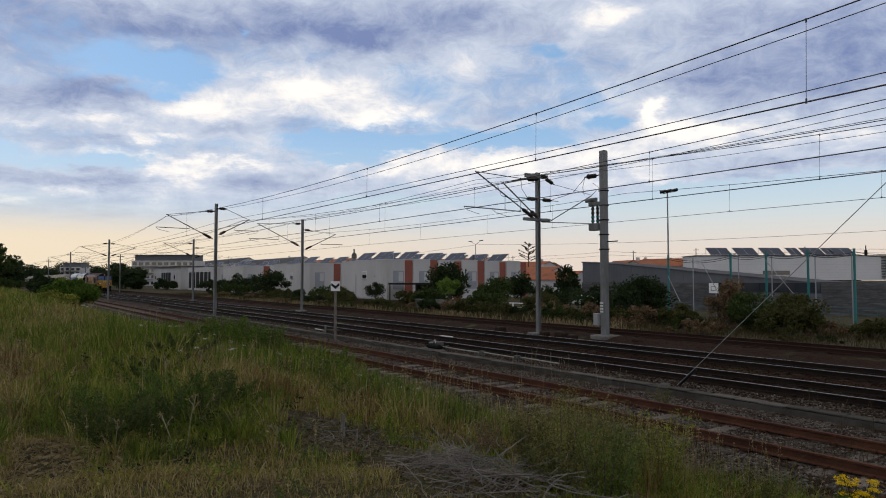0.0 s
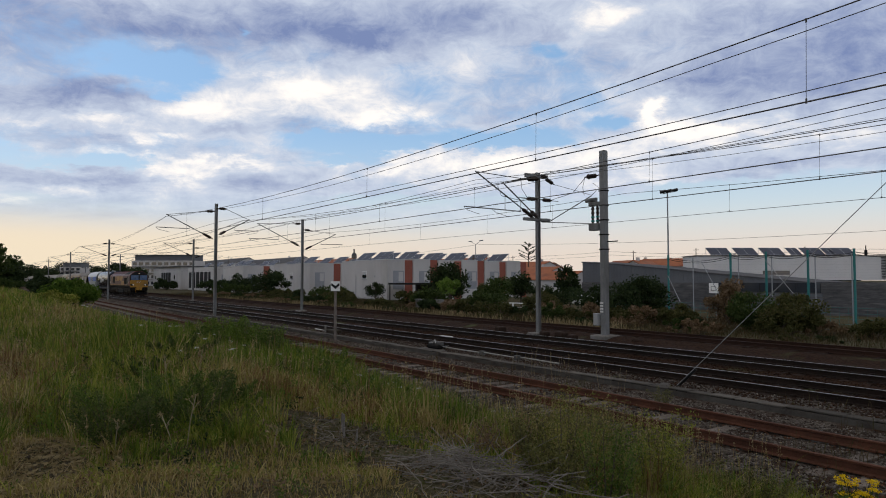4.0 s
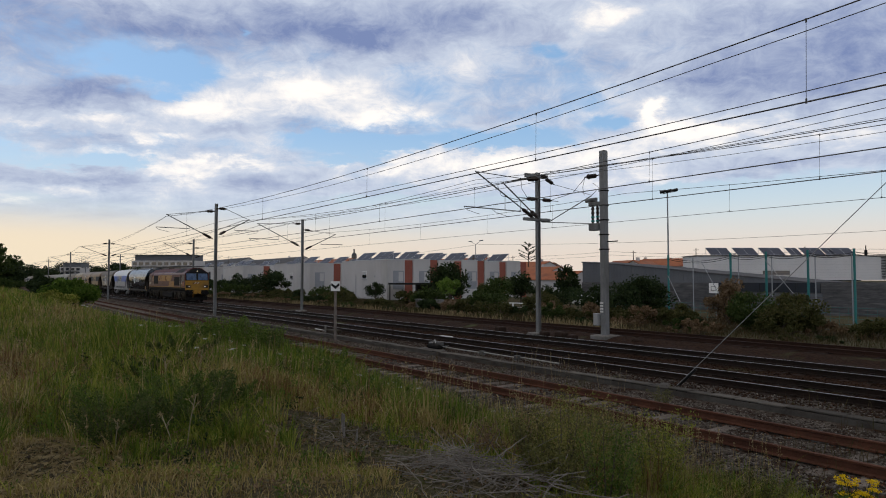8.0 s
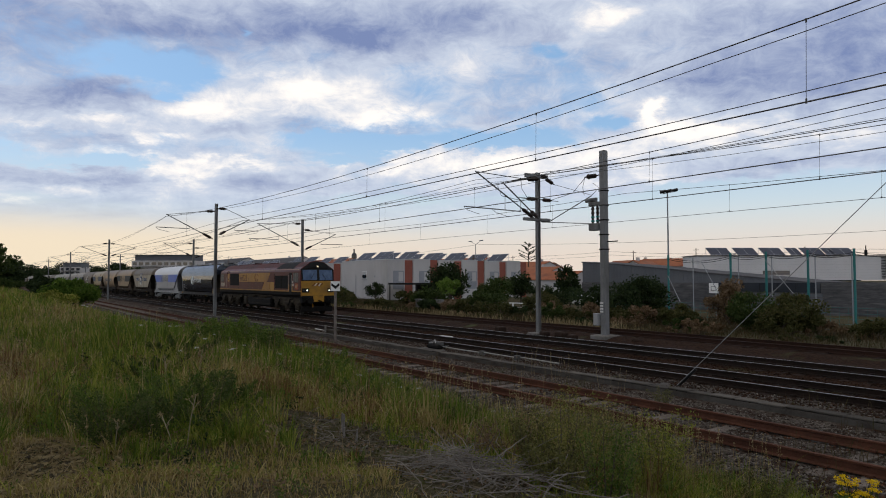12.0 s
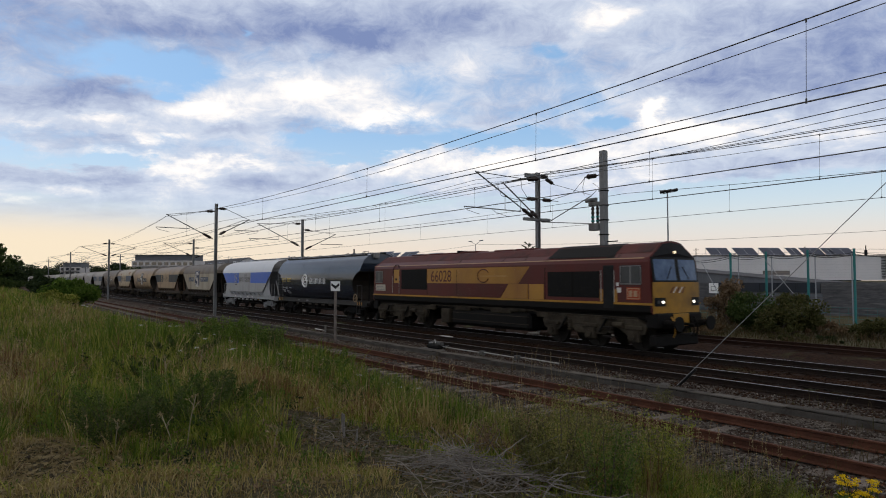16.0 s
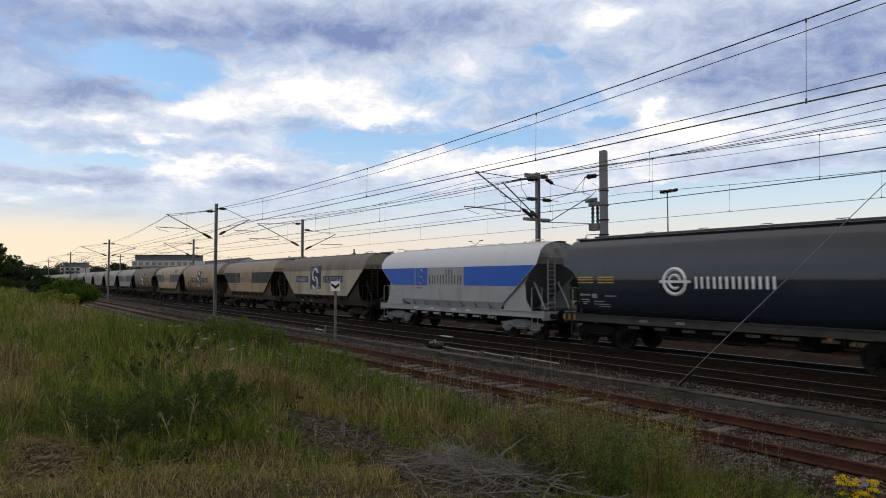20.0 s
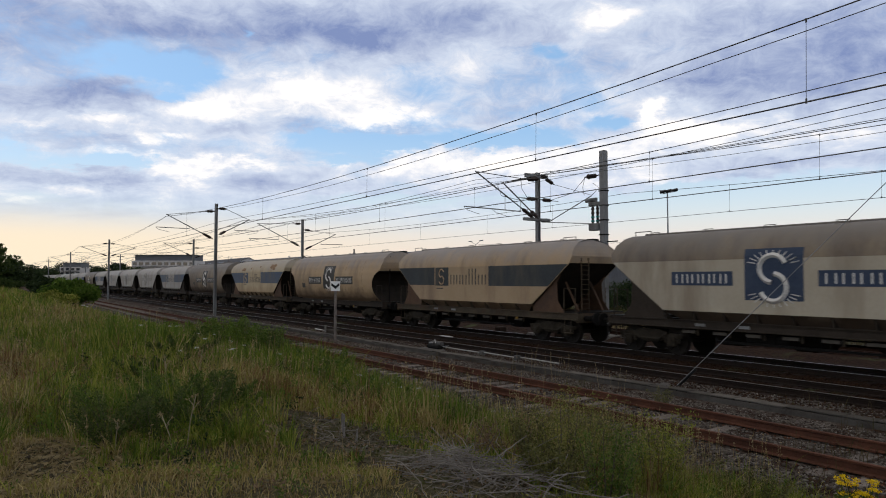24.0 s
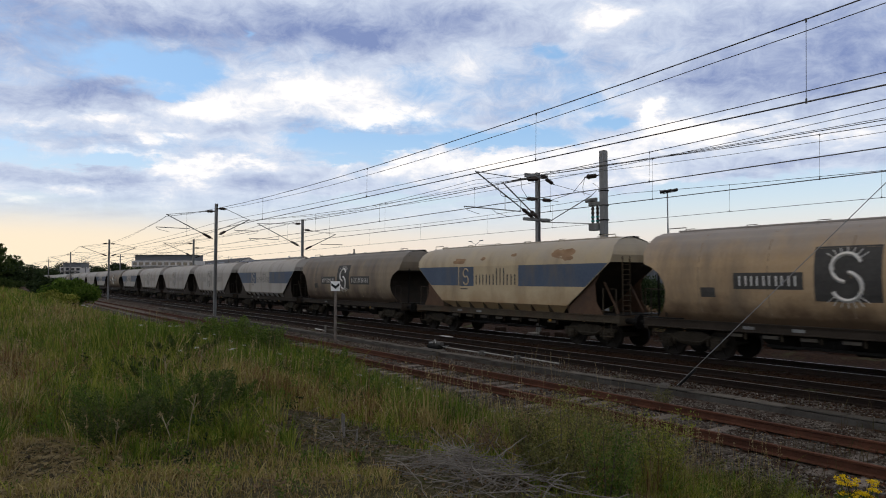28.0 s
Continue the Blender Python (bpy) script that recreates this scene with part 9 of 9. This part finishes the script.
W = M["weed"]
M["weed_dark"] = leafy("deep_green_weed_leaves", [(0.034, 0.058, 0.013), (0.060, 0.085, 0.022), (0.110, 0.120, 0.040)], trans=0.3)
WD = M["weed_dark"]
M["weed_olive"] = leafy("olive_weed_leaves", [(0.055, 0.064, 0.018), (0.100, 0.100, 0.032), (0.17, 0.150, 0.060)], trans=0.3)
WO = M["weed_olive"]
for x, y, hf, h, mt, lb, n, sz in (
        (-7.15, 1.05, 0.4, 0.36, WD, "dense deep green feathery weed on the bank", 3200, 0.010),
        (-7.1, 1.45, 0.42, 0.46, WD, "dense deep green feathery weed on the bank", 3800, 0.010),
        (-7.3, 1.85, 0.4, 0.48, WD, "dense deep green feathery weed on the bank", 3400, 0.010),
        (-7.7, 1.2, 0.5, 0.5, WD, "dense deep green feathery weed on the bank", 3400, 0.011),
        (-7.9, 2.2, 0.45, 0.46, WD, "deep green leafy weed beside the dry grass", 4200, 0.014),
        (-6.9, 2.1, 0.3, 0.25, WO, "low olive weed before the dark green clump", 1800, 0.012),
        (-3.95, 3.85, 0.28, 0.4, WO, "olive leafy weed at the edge of the brushwood", 1800, 0.010),
        (-3.9, 4.3, 0.35, 0.6, W, "bright leafy weed at the edge of the brushwood", 2200, 0.012),
        (-4.4, 4.3, 0.4, 0.8, M["leaf_wisp"], "tall wispy yellow-green weed beside the brushwood", 4200, 0.008),
        (-4.85, 4.5, 0.35, 0.7, WO, "wispy olive weed beside the brushwood", 4200, 0.010),
        (-5.4, 4.55, 0.4, 0.45, Ru, "withered wispy weed beside the brushwood", 2400, 0.009),
        (-5.6, 4.2, 0.35, 0.3, Ru, "withered wispy weed beside the brushwood", 1800, 0.008),
        (-9.6, 5.3, 0.6, 0.5, W, "lush feathery weed on the slope", 5200, 0.016),
        (-8.9, 4.9, 0.5, 0.42, WD, "deep green feathery weed on the slope", 4200, 0.014),
        (-18.5, 6.7, 0.8, 1.25, W, "tall lush feathery weed at the lip of the bank", 7000, 0.022),
        (-19.6, 6.4, 0.9, 1.3, M["grass_green"], "tall lush feathery weed at the lip of the bank", 7000, 0.022),
        (-21.0, 6.3, 0.9, 1.25, W, "tall lush feathery weed at the lip of the bank", 6500, 0.024),
        (-22.6, 6.2, 1.0, 1.15, M["grass_green"], "tall lush feathery weed at the lip of the bank", 6000, 0.025),
        (-24.6, 6.3, 1.1, 1.05, W, "tall lush feathery weed at the lip of the bank", 5500, 0.027),
        (-27.0, 6.6, 1.2, 0.95, M["grass_green"], "tall lush feathery weed at the lip of the bank", 5000, 0.03),
        (-17.6, 6.2, 0.7, 0.95, WD, "tall deep green weed at the lip of the bank", 5500, 0.02),
        (-15.6, 7.0, 0.9, 0.85, W, "tall lush weed at the lip of the bank", 6500, 0.02),
        (-14.2, 6.7, 0.7, 0.7, WD, "tall deep green weed at the lip of the bank", 5000, 0.018),
        (-17.4, 7.1, 0.9, 0.75, W, "tall lush weed at the lip of the bank", 5200, 0.022),
        (-11.6, 2.2, 0.7, 0.4, WD, "deep green leafy weed in the dry grass", 3600, 0.018),
        (-13.6, 3.2, 1.0, 0.45, WD, "deep green leafy weed in the grass", 4200, 0.022),
        (-17.0, 3.6, 1.3, 0.45, W, "leafy green weed in the grass", 4200, 0.026),
        (-5.5, 7.9, 0.45, 0.3, W, "low green weed near the rusty siding", 2600, 0.012),
        (-5.0, 8.2, 0.4, 0.28, M["leaf_yellow"], "low yellow-green weed near the rusty siding", 2200, 0.010),
        (-8.3, 1.35, 0.6, 0.5, W, "dense dark green weed clump on the bank", 3600, 0.012),
        (-7.8, 1.9, 0.55, 0.48, W, "dense dark green weed clump on the bank", 3400, 0.012),
        (-9.3, 2.1, 0.65, 0.5, W, "leafy green weed clump on the bank", 3600, 0.02),
        (-8.2, 2.5, 0.4, 0.35, W, "leafy green weed clump on the bank", 2200, 0.016),
        (-9.4, 0.9, 0.5, 0.3, WO, "olive weed clump on the bank", 2200, 0.016),
        (-4.75, 4.9, 0.45, 0.85, M["leaf_wisp"], "tall wispy yellow-green weed beside the brushwood", 4600, 0.009),
        (-5.2, 5.3, 0.5, 0.95, M["leaf_wisp"], "yellow-green wispy weed beside the brushwood", 4200, 0.009),
        (-4.3, 4.0, 0.3, 0.4, WO, "olive bushy weed with dry stalks", 2200, 0.013),
        (-5.9, 5.4, 0.5, 0.8, Ru, "withered wispy weed with dry stalks", 2600, 0.010),
        (-4.9, 6.2, 0.55, 0.9, M["leaf_yellow"], "yellow-green weed clump near the rusty siding", 3000, 0.014),
        (-6.3, 6.6, 0.55, 0.9, M["leaf_wisp"], "yellow-green wispy weed near the rusty siding", 4200, 0.009),
        (-7.0, 7.5, 0.5, 0.8, WO, "olive wispy weed near the rusty siding", 4500, 0.011),
        (-5.6, 7.1, 0.5, 0.7, W, "leafy green weed near the rusty siding", 3000, 0.011),
        (-6.4, 8.1, 0.45, 0.55, M["leaf_yellow"], "yellow-green wispy weed near the rusty siding", 2600, 0.009),
        (-5.4, 5.9, 0.45, 0.95, WO, "tall wispy olive weed beside the brushwood", 4200, 0.009),
        (-7.9, 6.6, 0.5, 0.5, M["leaf_yellow"], "yellow-green weed on the slope", 2600, 0.010),
        (-4.4, 7.2, 0.5, 0.55, WO, "olive weed clump near the rusty siding", 2400, 0.014),
        (-4.6, 7.9, 0.45, 0.35, W, "green weed clump near the rusty siding", 2000, 0.014),
        (-9.6, 4.8, 0.6, 0.45, W, "green weed clump on the slope", 3000, 0.018),
        (-12.5, 5.6, 0.8, 0.5, W, "green weed clump on the slope", 3000, 0.02),
        (-8.0, 5.6, 0.6, 0.45, WO, "olive weed clump on the slope", 2800, 0.018),
        (-17.5, 6.6, 1.0, 0.6, W, "leafy weeds at the edge of the siding", 3200, 0.026),
        (-22.0, 7.4, 1.2, 0.6, W, "leafy weeds at the edge of the siding", 3200, 0.03),
        (-30.0, 7.6, 1.4, 0.6, WO, "leafy weeds at the edge of the siding", 3000, 0.035),
        (-7.4, 9.2, 0.35, 0.4, WO, "straggly weed beside the rusty rail", 900, 0.014),
        (-9.6, 12.4, 0.4, 0.4, WO, "straggly weed between siding and trough", 700, 0.014)):
    make_weed(x, y, hf, h, mt, lb, n, sz)

# low leafy herbs between the grasses
def herbs(n, x0, x1, y0, y1, per, size, mat, label, weight):
    x, y = scatter(n, x0, x1, y0, y1)
    ok = view_wedge(x, y) & ~bare(x, y) & (y < 8.5) & (rng.random(n) < weight(x, y))
    x, y = x[ok], y[ok]
    h = rng.uniform(0.06, 0.3, len(x)) * np.where(np.hypot(x, y) < 6.5, 0.45, 1.0)
    cen = np.concatenate([np.stack([x + rng.normal(size=len(x)) * 0.07, y + rng.normal(size=len(x)) * 0.07, ground_z(x, y) + h * q], 1) for q in (0.35, 0.7, 1.0)])
    lv = leaf_cloud(cen, np.repeat(0.09, len(cen)), len(cen) * per, size, 0.7, 2.2)
    tagged(mesh_from("leafy_herbs", lv, 4, [(0, 1, 2, 3)], mat), label, "herb", kind="stuff")


herbs(1500, -20, -3.5, 0, 8.6, 16, 0.016, M["weed"], "low leafy green herbs among the grass", lambda x, y: 0.15 + 0.7 * blob(x, y, LUSH) * patchy(x, y, 2.1, 3.0))
herbs(1300, -20, -3.5, 0, 8.6, 14, 0.014, M["leaf_yellow"], "low yellow-green herbs among the grass", lambda x, y: 0.12 + 0.5 * patchy(x, y, 1.7, 1.0))
herbs(900, -14, -3.5, 0, 8.6, 14, 0.013, M["leaf_rust"], "withered brown herbs among the grass", lambda x, y: 0.1 + 0.6 * blob(x, y, STRAW) * patchy(x, y, 2.6, 0.0))
herbs(900, -30, -6.0, 0.5, 8.6, 14, 0.02, M["leaf_dark"], "dark leafy herbs low in the grass", lambda x, y: 0.6 * (patchy(x, y, 1.9, 4.0) > 0.62))

# white umbels among the grass
x, y = scatter(60, -30, -8, 2.5, 8.0)
t = mesh_from("wild_carrot", leaf_cloud(np.stack([x, y, ground_z(x, y) + 0.5], 1), np.full(60, 0.06), 1500, 0.012, 0.25, 1.4), 4, [(0, 1, 2, 3)], M["umbel"])
tagged(t, "scattered white umbel flowers above the grass", "wildflower", kind="stuff")
# dry thistles with pale heads
for x, y, h, lean in ((-6.62, 1.62, 0.52, 0.10), (-6.6, 1.5, 0.34, -0.16), (-6.9, 1.05, 0.3, 0.03), (-6.2, 2.3, 0.26, 0.05), (-11.2, 2.9, 0.5, 0.08), (-10.6, 2.3, 0.5, -0.06)):
    th = thing("dry_thistle", pose(x, y, float(ground_z(x, y)) - 0.02), "dry pale thistle stalk with withered heads", "wildflower", "dry thistles")
    stem = [Vector((0, 0, 0)), Vector((lean * 0.3, lean * 0.2, h * 0.5)), Vector((lean, lean * 0.5, h))]
    part("stalk", path_tube(stem, 0.005, 5), M["straw_stalk"], th)
    tips = [stem[2]]
    for k in range(4):
        a = k * 1.9
        b0 = stem[1].lerp(stem[2], 0.3 + 0.15 * k)
        tip = b0 + Vector((math.cos(a) * 0.06, math.sin(a) * 0.06, 0.06))
        part("side_stalk", R(b0, tip, 0.003, 4, 0.002), M["straw_stalk"], th)
        tips.append(tip)
    tp = np.array([tuple(t) for t in tips])
    mesh_from("withered_heads", leaf_cloud(tp, np.full(len(tp), 0.022), 70, 0.009, 1.0, 2.2), 4, [(0, 1, 2, 3)], M["straw"], th)
# yellow ragwort
rg = thing("ragwort", pose(-3.95, 8.7, float(ground_z(-3.95, 8.7))), "yellow-flowering ragwort near the rusty siding", "wildflower")
bm = bmesh.new()
heads = []
for k in range(26):
    a, r = rng.uniform(0, 6.283), 0.24 * math.sqrt(rng.random())
    tip = Vector((math.cos(a) * r, math.sin(a) * r, rng.uniform(0.27, 0.50)))
    rod(bm, (math.cos(a) * r * 0.25, math.sin(a) * r * 0.25, 0), tip, 0.006, 4, 0.003, caps=False)
    heads.append(tuple(tip))
tagged(part("stem_tuft", bm, M["leaf_mid"], rg), kind="stuff")
hd = np.array(heads)
mesh_from("flower_heads", leaf_cloud(hd, np.full(len(hd), 0.05), 1500, 0.014, 0.5, 1.5), 4, [(0, 1, 2, 3)], M["flower"], rg, "clustered yellow flower heads", "stuff")
mesh_from("leaves", leaf_cloud(hd * np.array([0.9, 0.9, 0.55]), np.full(len(hd), 0.07), 900, 0.02, 1.0, 2.6), 4, [(0, 1, 2, 3)], M["weed"], rg)

# heap of dry brushwood -------------------------------------------------------
bw = thing("brushwood_heap", pose(-4.6, 3.4, 0), "heap of bare grey dry branches on the bank", "brushwood")
for k in range(190):
    arc, long = k % 7 == 0, k % 3 == 0
    cx, cy = (-6.95 + rng.normal() * 0.34, 3.2 + rng.normal() * 0.16) if arc else (-4.35 + rng.normal() * 0.40, 3.36 + rng.normal() * 0.2)
    a = rng.uniform(0, 2 * math.pi)
    ln = rng.uniform(0.6, 1.15) if long else rng.uniform(0.18, 0.6)
    turn = rng.normal() * 0.2
    pts, x, y = [], cx - math.cos(a) * ln / 2, cy - math.sin(a) * ln / 2
    z0 = float(ground_z(cx, cy))
    rise, slope = rng.uniform(0.0, 0.03 if arc else 0.17), rng.normal() * (0.1 if arc else 0.2)
    for i in range(8):
        z = max(z0 + rise + slope * ln * (i / 7 - 0.5), float(ground_z(x, y)) + 0.008)
        pts.append((x + 4.6, y - 3.4, z + rng.normal() * 0.005))
        a += turn + rng.normal() * 0.2
        x += math.cos(a) * ln / 7
        y += math.sin(a) * ln / 7
    r = rng.uniform(0.0016, 0.0044)
    br = part("branch", path_tube(pts, r, 4), M["twig"], bw)
    for i in (2, 4, 5):
        if rng.random() < 0.45:
            p = Vector(pts[i])
            part("twig", R(p, p + Vector((rng.normal() * 0.12, rng.normal() * 0.12, rng.uniform(0, 0.09))), r * 0.6, 4, r * 0.25), M["twig"], br)
for k in range(34):
    x, y = -5.6 + rng.normal() * 0.7, 3.15 + rng.normal() * 0.2
    c = thing("wood_chip", pose(x, y, float(ground_z(x, y)) + 0.008, rng.uniform(-12, 12), rng.uniform(-12, 12), rng.uniform(0, 360)), "pale splinter of wood lying on bare soil", "wood chip", "wood chips on the soil")
    part("splinter", B(-rng.uniform(0.015, 0.05), rng.uniform(0.015, 0.05), -0.007, 0.007, -0.004, 0.006, 0.002), M["twig"], c)
for k, (x, y, h) in enumerate(((-6.9, 3.35, 0.22), (-7.0, 3.42, 0.16), (-6.75, 3.3, 0.12), (-6.6, 3.38, 0.14))):
    part("stub", R((x + 4.6, y - 3.4, float(ground_z(x, y)) - 0.03), (x + 4.62, y - 3.4, float(ground_z(x, y)) + h), 0.016, 6, 0.012), M["twig"], bw)


# ballast stones --------------------------------------------------------------
def stones(name, x, y, s, label, zoff=0.0):
    n = len(x)
    z = ground_z(x, y) + zoff
    o = np.array([[1, 0, 0], [0, 1, 0], [-1, 0, 0], [0, -1, 0], [0, 0, 1], [0, 0, -1]], float)
    v = o[None] * s[:, None, None] * rng.uniform(0.55, 1.25, (n, 6, 1)) + rng.normal(size=(n, 6, 3)) * (s * 0.18)[:, None, None]
    a = rng.uniform(0, 6.283, n)
    c, si = np.cos(a), np.sin(a)
    vx = v[:, :, 0] * c[:, None] - v[:, :, 1] * si[:, None]
    vy = v[:, :, 0] * si[:, None] + v[:, :, 1] * c[:, None]
    v = np.stack([vx + x[:, None], vy + y[:, None], v[:, :, 2] * 0.7 + z[:, None]], 2)
    ob = mesh_from(name, v, 6, [(0, 1, 4), (1, 2, 4), (2, 3, 4), (3, 0, 4), (1, 0, 5), (2, 1, 5), (3, 2, 5), (0, 3, 5)], M["pebble"] if label.startswith("grey") else M["ruststone"] if label.startswith("rust") else M["brownstone"])
    return tagged(ob, label, "ballast", kind="stuff")


def stone_mat(name, cols):
    m = leafy(name, cols, 0.9, 0.0)
    return m


M["pebble"] = stone_mat("grey_ballast_stones", [(0.020, 0.015, 0.012), (0.050, 0.041, 0.034), (0.092, 0.080, 0.068), (0.17, 0.155, 0.138)])
M["brownstone"] = stone_mat("brown_ballast_stones", [(0.011, 0.006, 0.0036), (0.027, 0.014, 0.008), (0.050, 0.027, 0.0155)])
x, y = scatter(52000, -26, -1.5, 8.6, 15.6)
ok = ~((np.abs(np.abs(y - 10.93) - 0.7525) < 0.09)) & (np.abs(y - 14.45) > 0.26) & (y < 15.7)
stones("ballast", x[ok], y[ok], rng.uniform(0.016, 0.040, ok.sum()), "grey loose ballast stones round the rusty siding")
x, y = scatter(9000, -60, -26, 9.0, 15.6)
ok = ~((np.abs(np.abs(y - 10.93) - 0.7525) < 0.1)) & (np.abs(y - 14.45) > 0.26)
stones("ballast", x[ok], y[ok], rng.uniform(0.03, 0.055, ok.sum()), "grey loose ballast stones along the rusty siding")
x, y = scatter(24000, -34, -3, 14.3, 24.0)
ok = np.ones(len(x), bool)
for yc in TRACKS[1:3]:
    ok &= ~(np.abs(np.abs(y - yc) - 0.7525) < 0.1)
stones("ballast", x[ok], y[ok], rng.uniform(0.025, 0.05, ok.sum()), "brown rust-stained ballast between the main tracks")
M["ruststone"] = stone_mat("rust_stained_stones", [(0.045, 0.020, 0.012), (0.085, 0.040, 0.024), (0.13, 0.066, 0.042)])
x, y = scatter(12000, -30, -2, 9.3, 13.0)
ok = ((patchy(x, y, 0.7, 2.2) > 0.6) | (np.abs(np.abs(y - 10.93) - 0.75) < 0.22)) & ~(np.abs(np.abs(y - 10.93) - 0.7525) < 0.09) & (rng.random(12000) < 0.6)
stones("ballast", x[ok], y[ok], rng.uniform(0.018, 0.04, ok.sum()), "rust-stained stones along the siding rails", 0.008)
x, y = scatter(900, -9.5, -4.0, 0.0, 5.0)
ok = bare(x, y)
stones("ballast", x[ok], y[ok], rng.uniform(0.008, 0.028, ok.sum()), "grey stones lying on the bare earth")


# ---- motion ----
REAR = [(0, -170.3), (1.5, -156.6), (3, -143.1), (4.5, -129.8), (6, -116.6), (8, -99.6), (10, -82.9), (11, -74.2), (12, -65.95), (13.5, -54.25), (15, -42.8), (16, -35.05), (17, -27.4), (18, -19.8), (19, -12.1), (20, -4.2), (21, 3.8), (22, 11.9), (24, 28.2), (26, 44.2), (28, 60.45)]


def rear_at(t):
    """Place of the locomotive's rear end along the track at t seconds."""
    return float(np.interp(t, [r[0] for r in REAR], [r[1] for r in REAR]))


def motions():
    for ob, off in TRAIN:
        walk(ob, [(t, pose(x + off, TRACKS[2], 0)) for t, x in REAR])
    times = [k / 15 for k in range(421)]
    for ob, x, r in WHEELS:
        walk(ob, [(t, pose(x, 0, r, 0, math.degrees((rear_at(t) + 170.3) / r), 0)) for t in times])
    # the cloud layer drifts with the wind
    drift = Vector((-0.62, 0.76, 0.20))
    walk(clouds, [(0, Matrix.Translation(drift * -20)), (28, Matrix.Translation(drift * 25))])


motions()
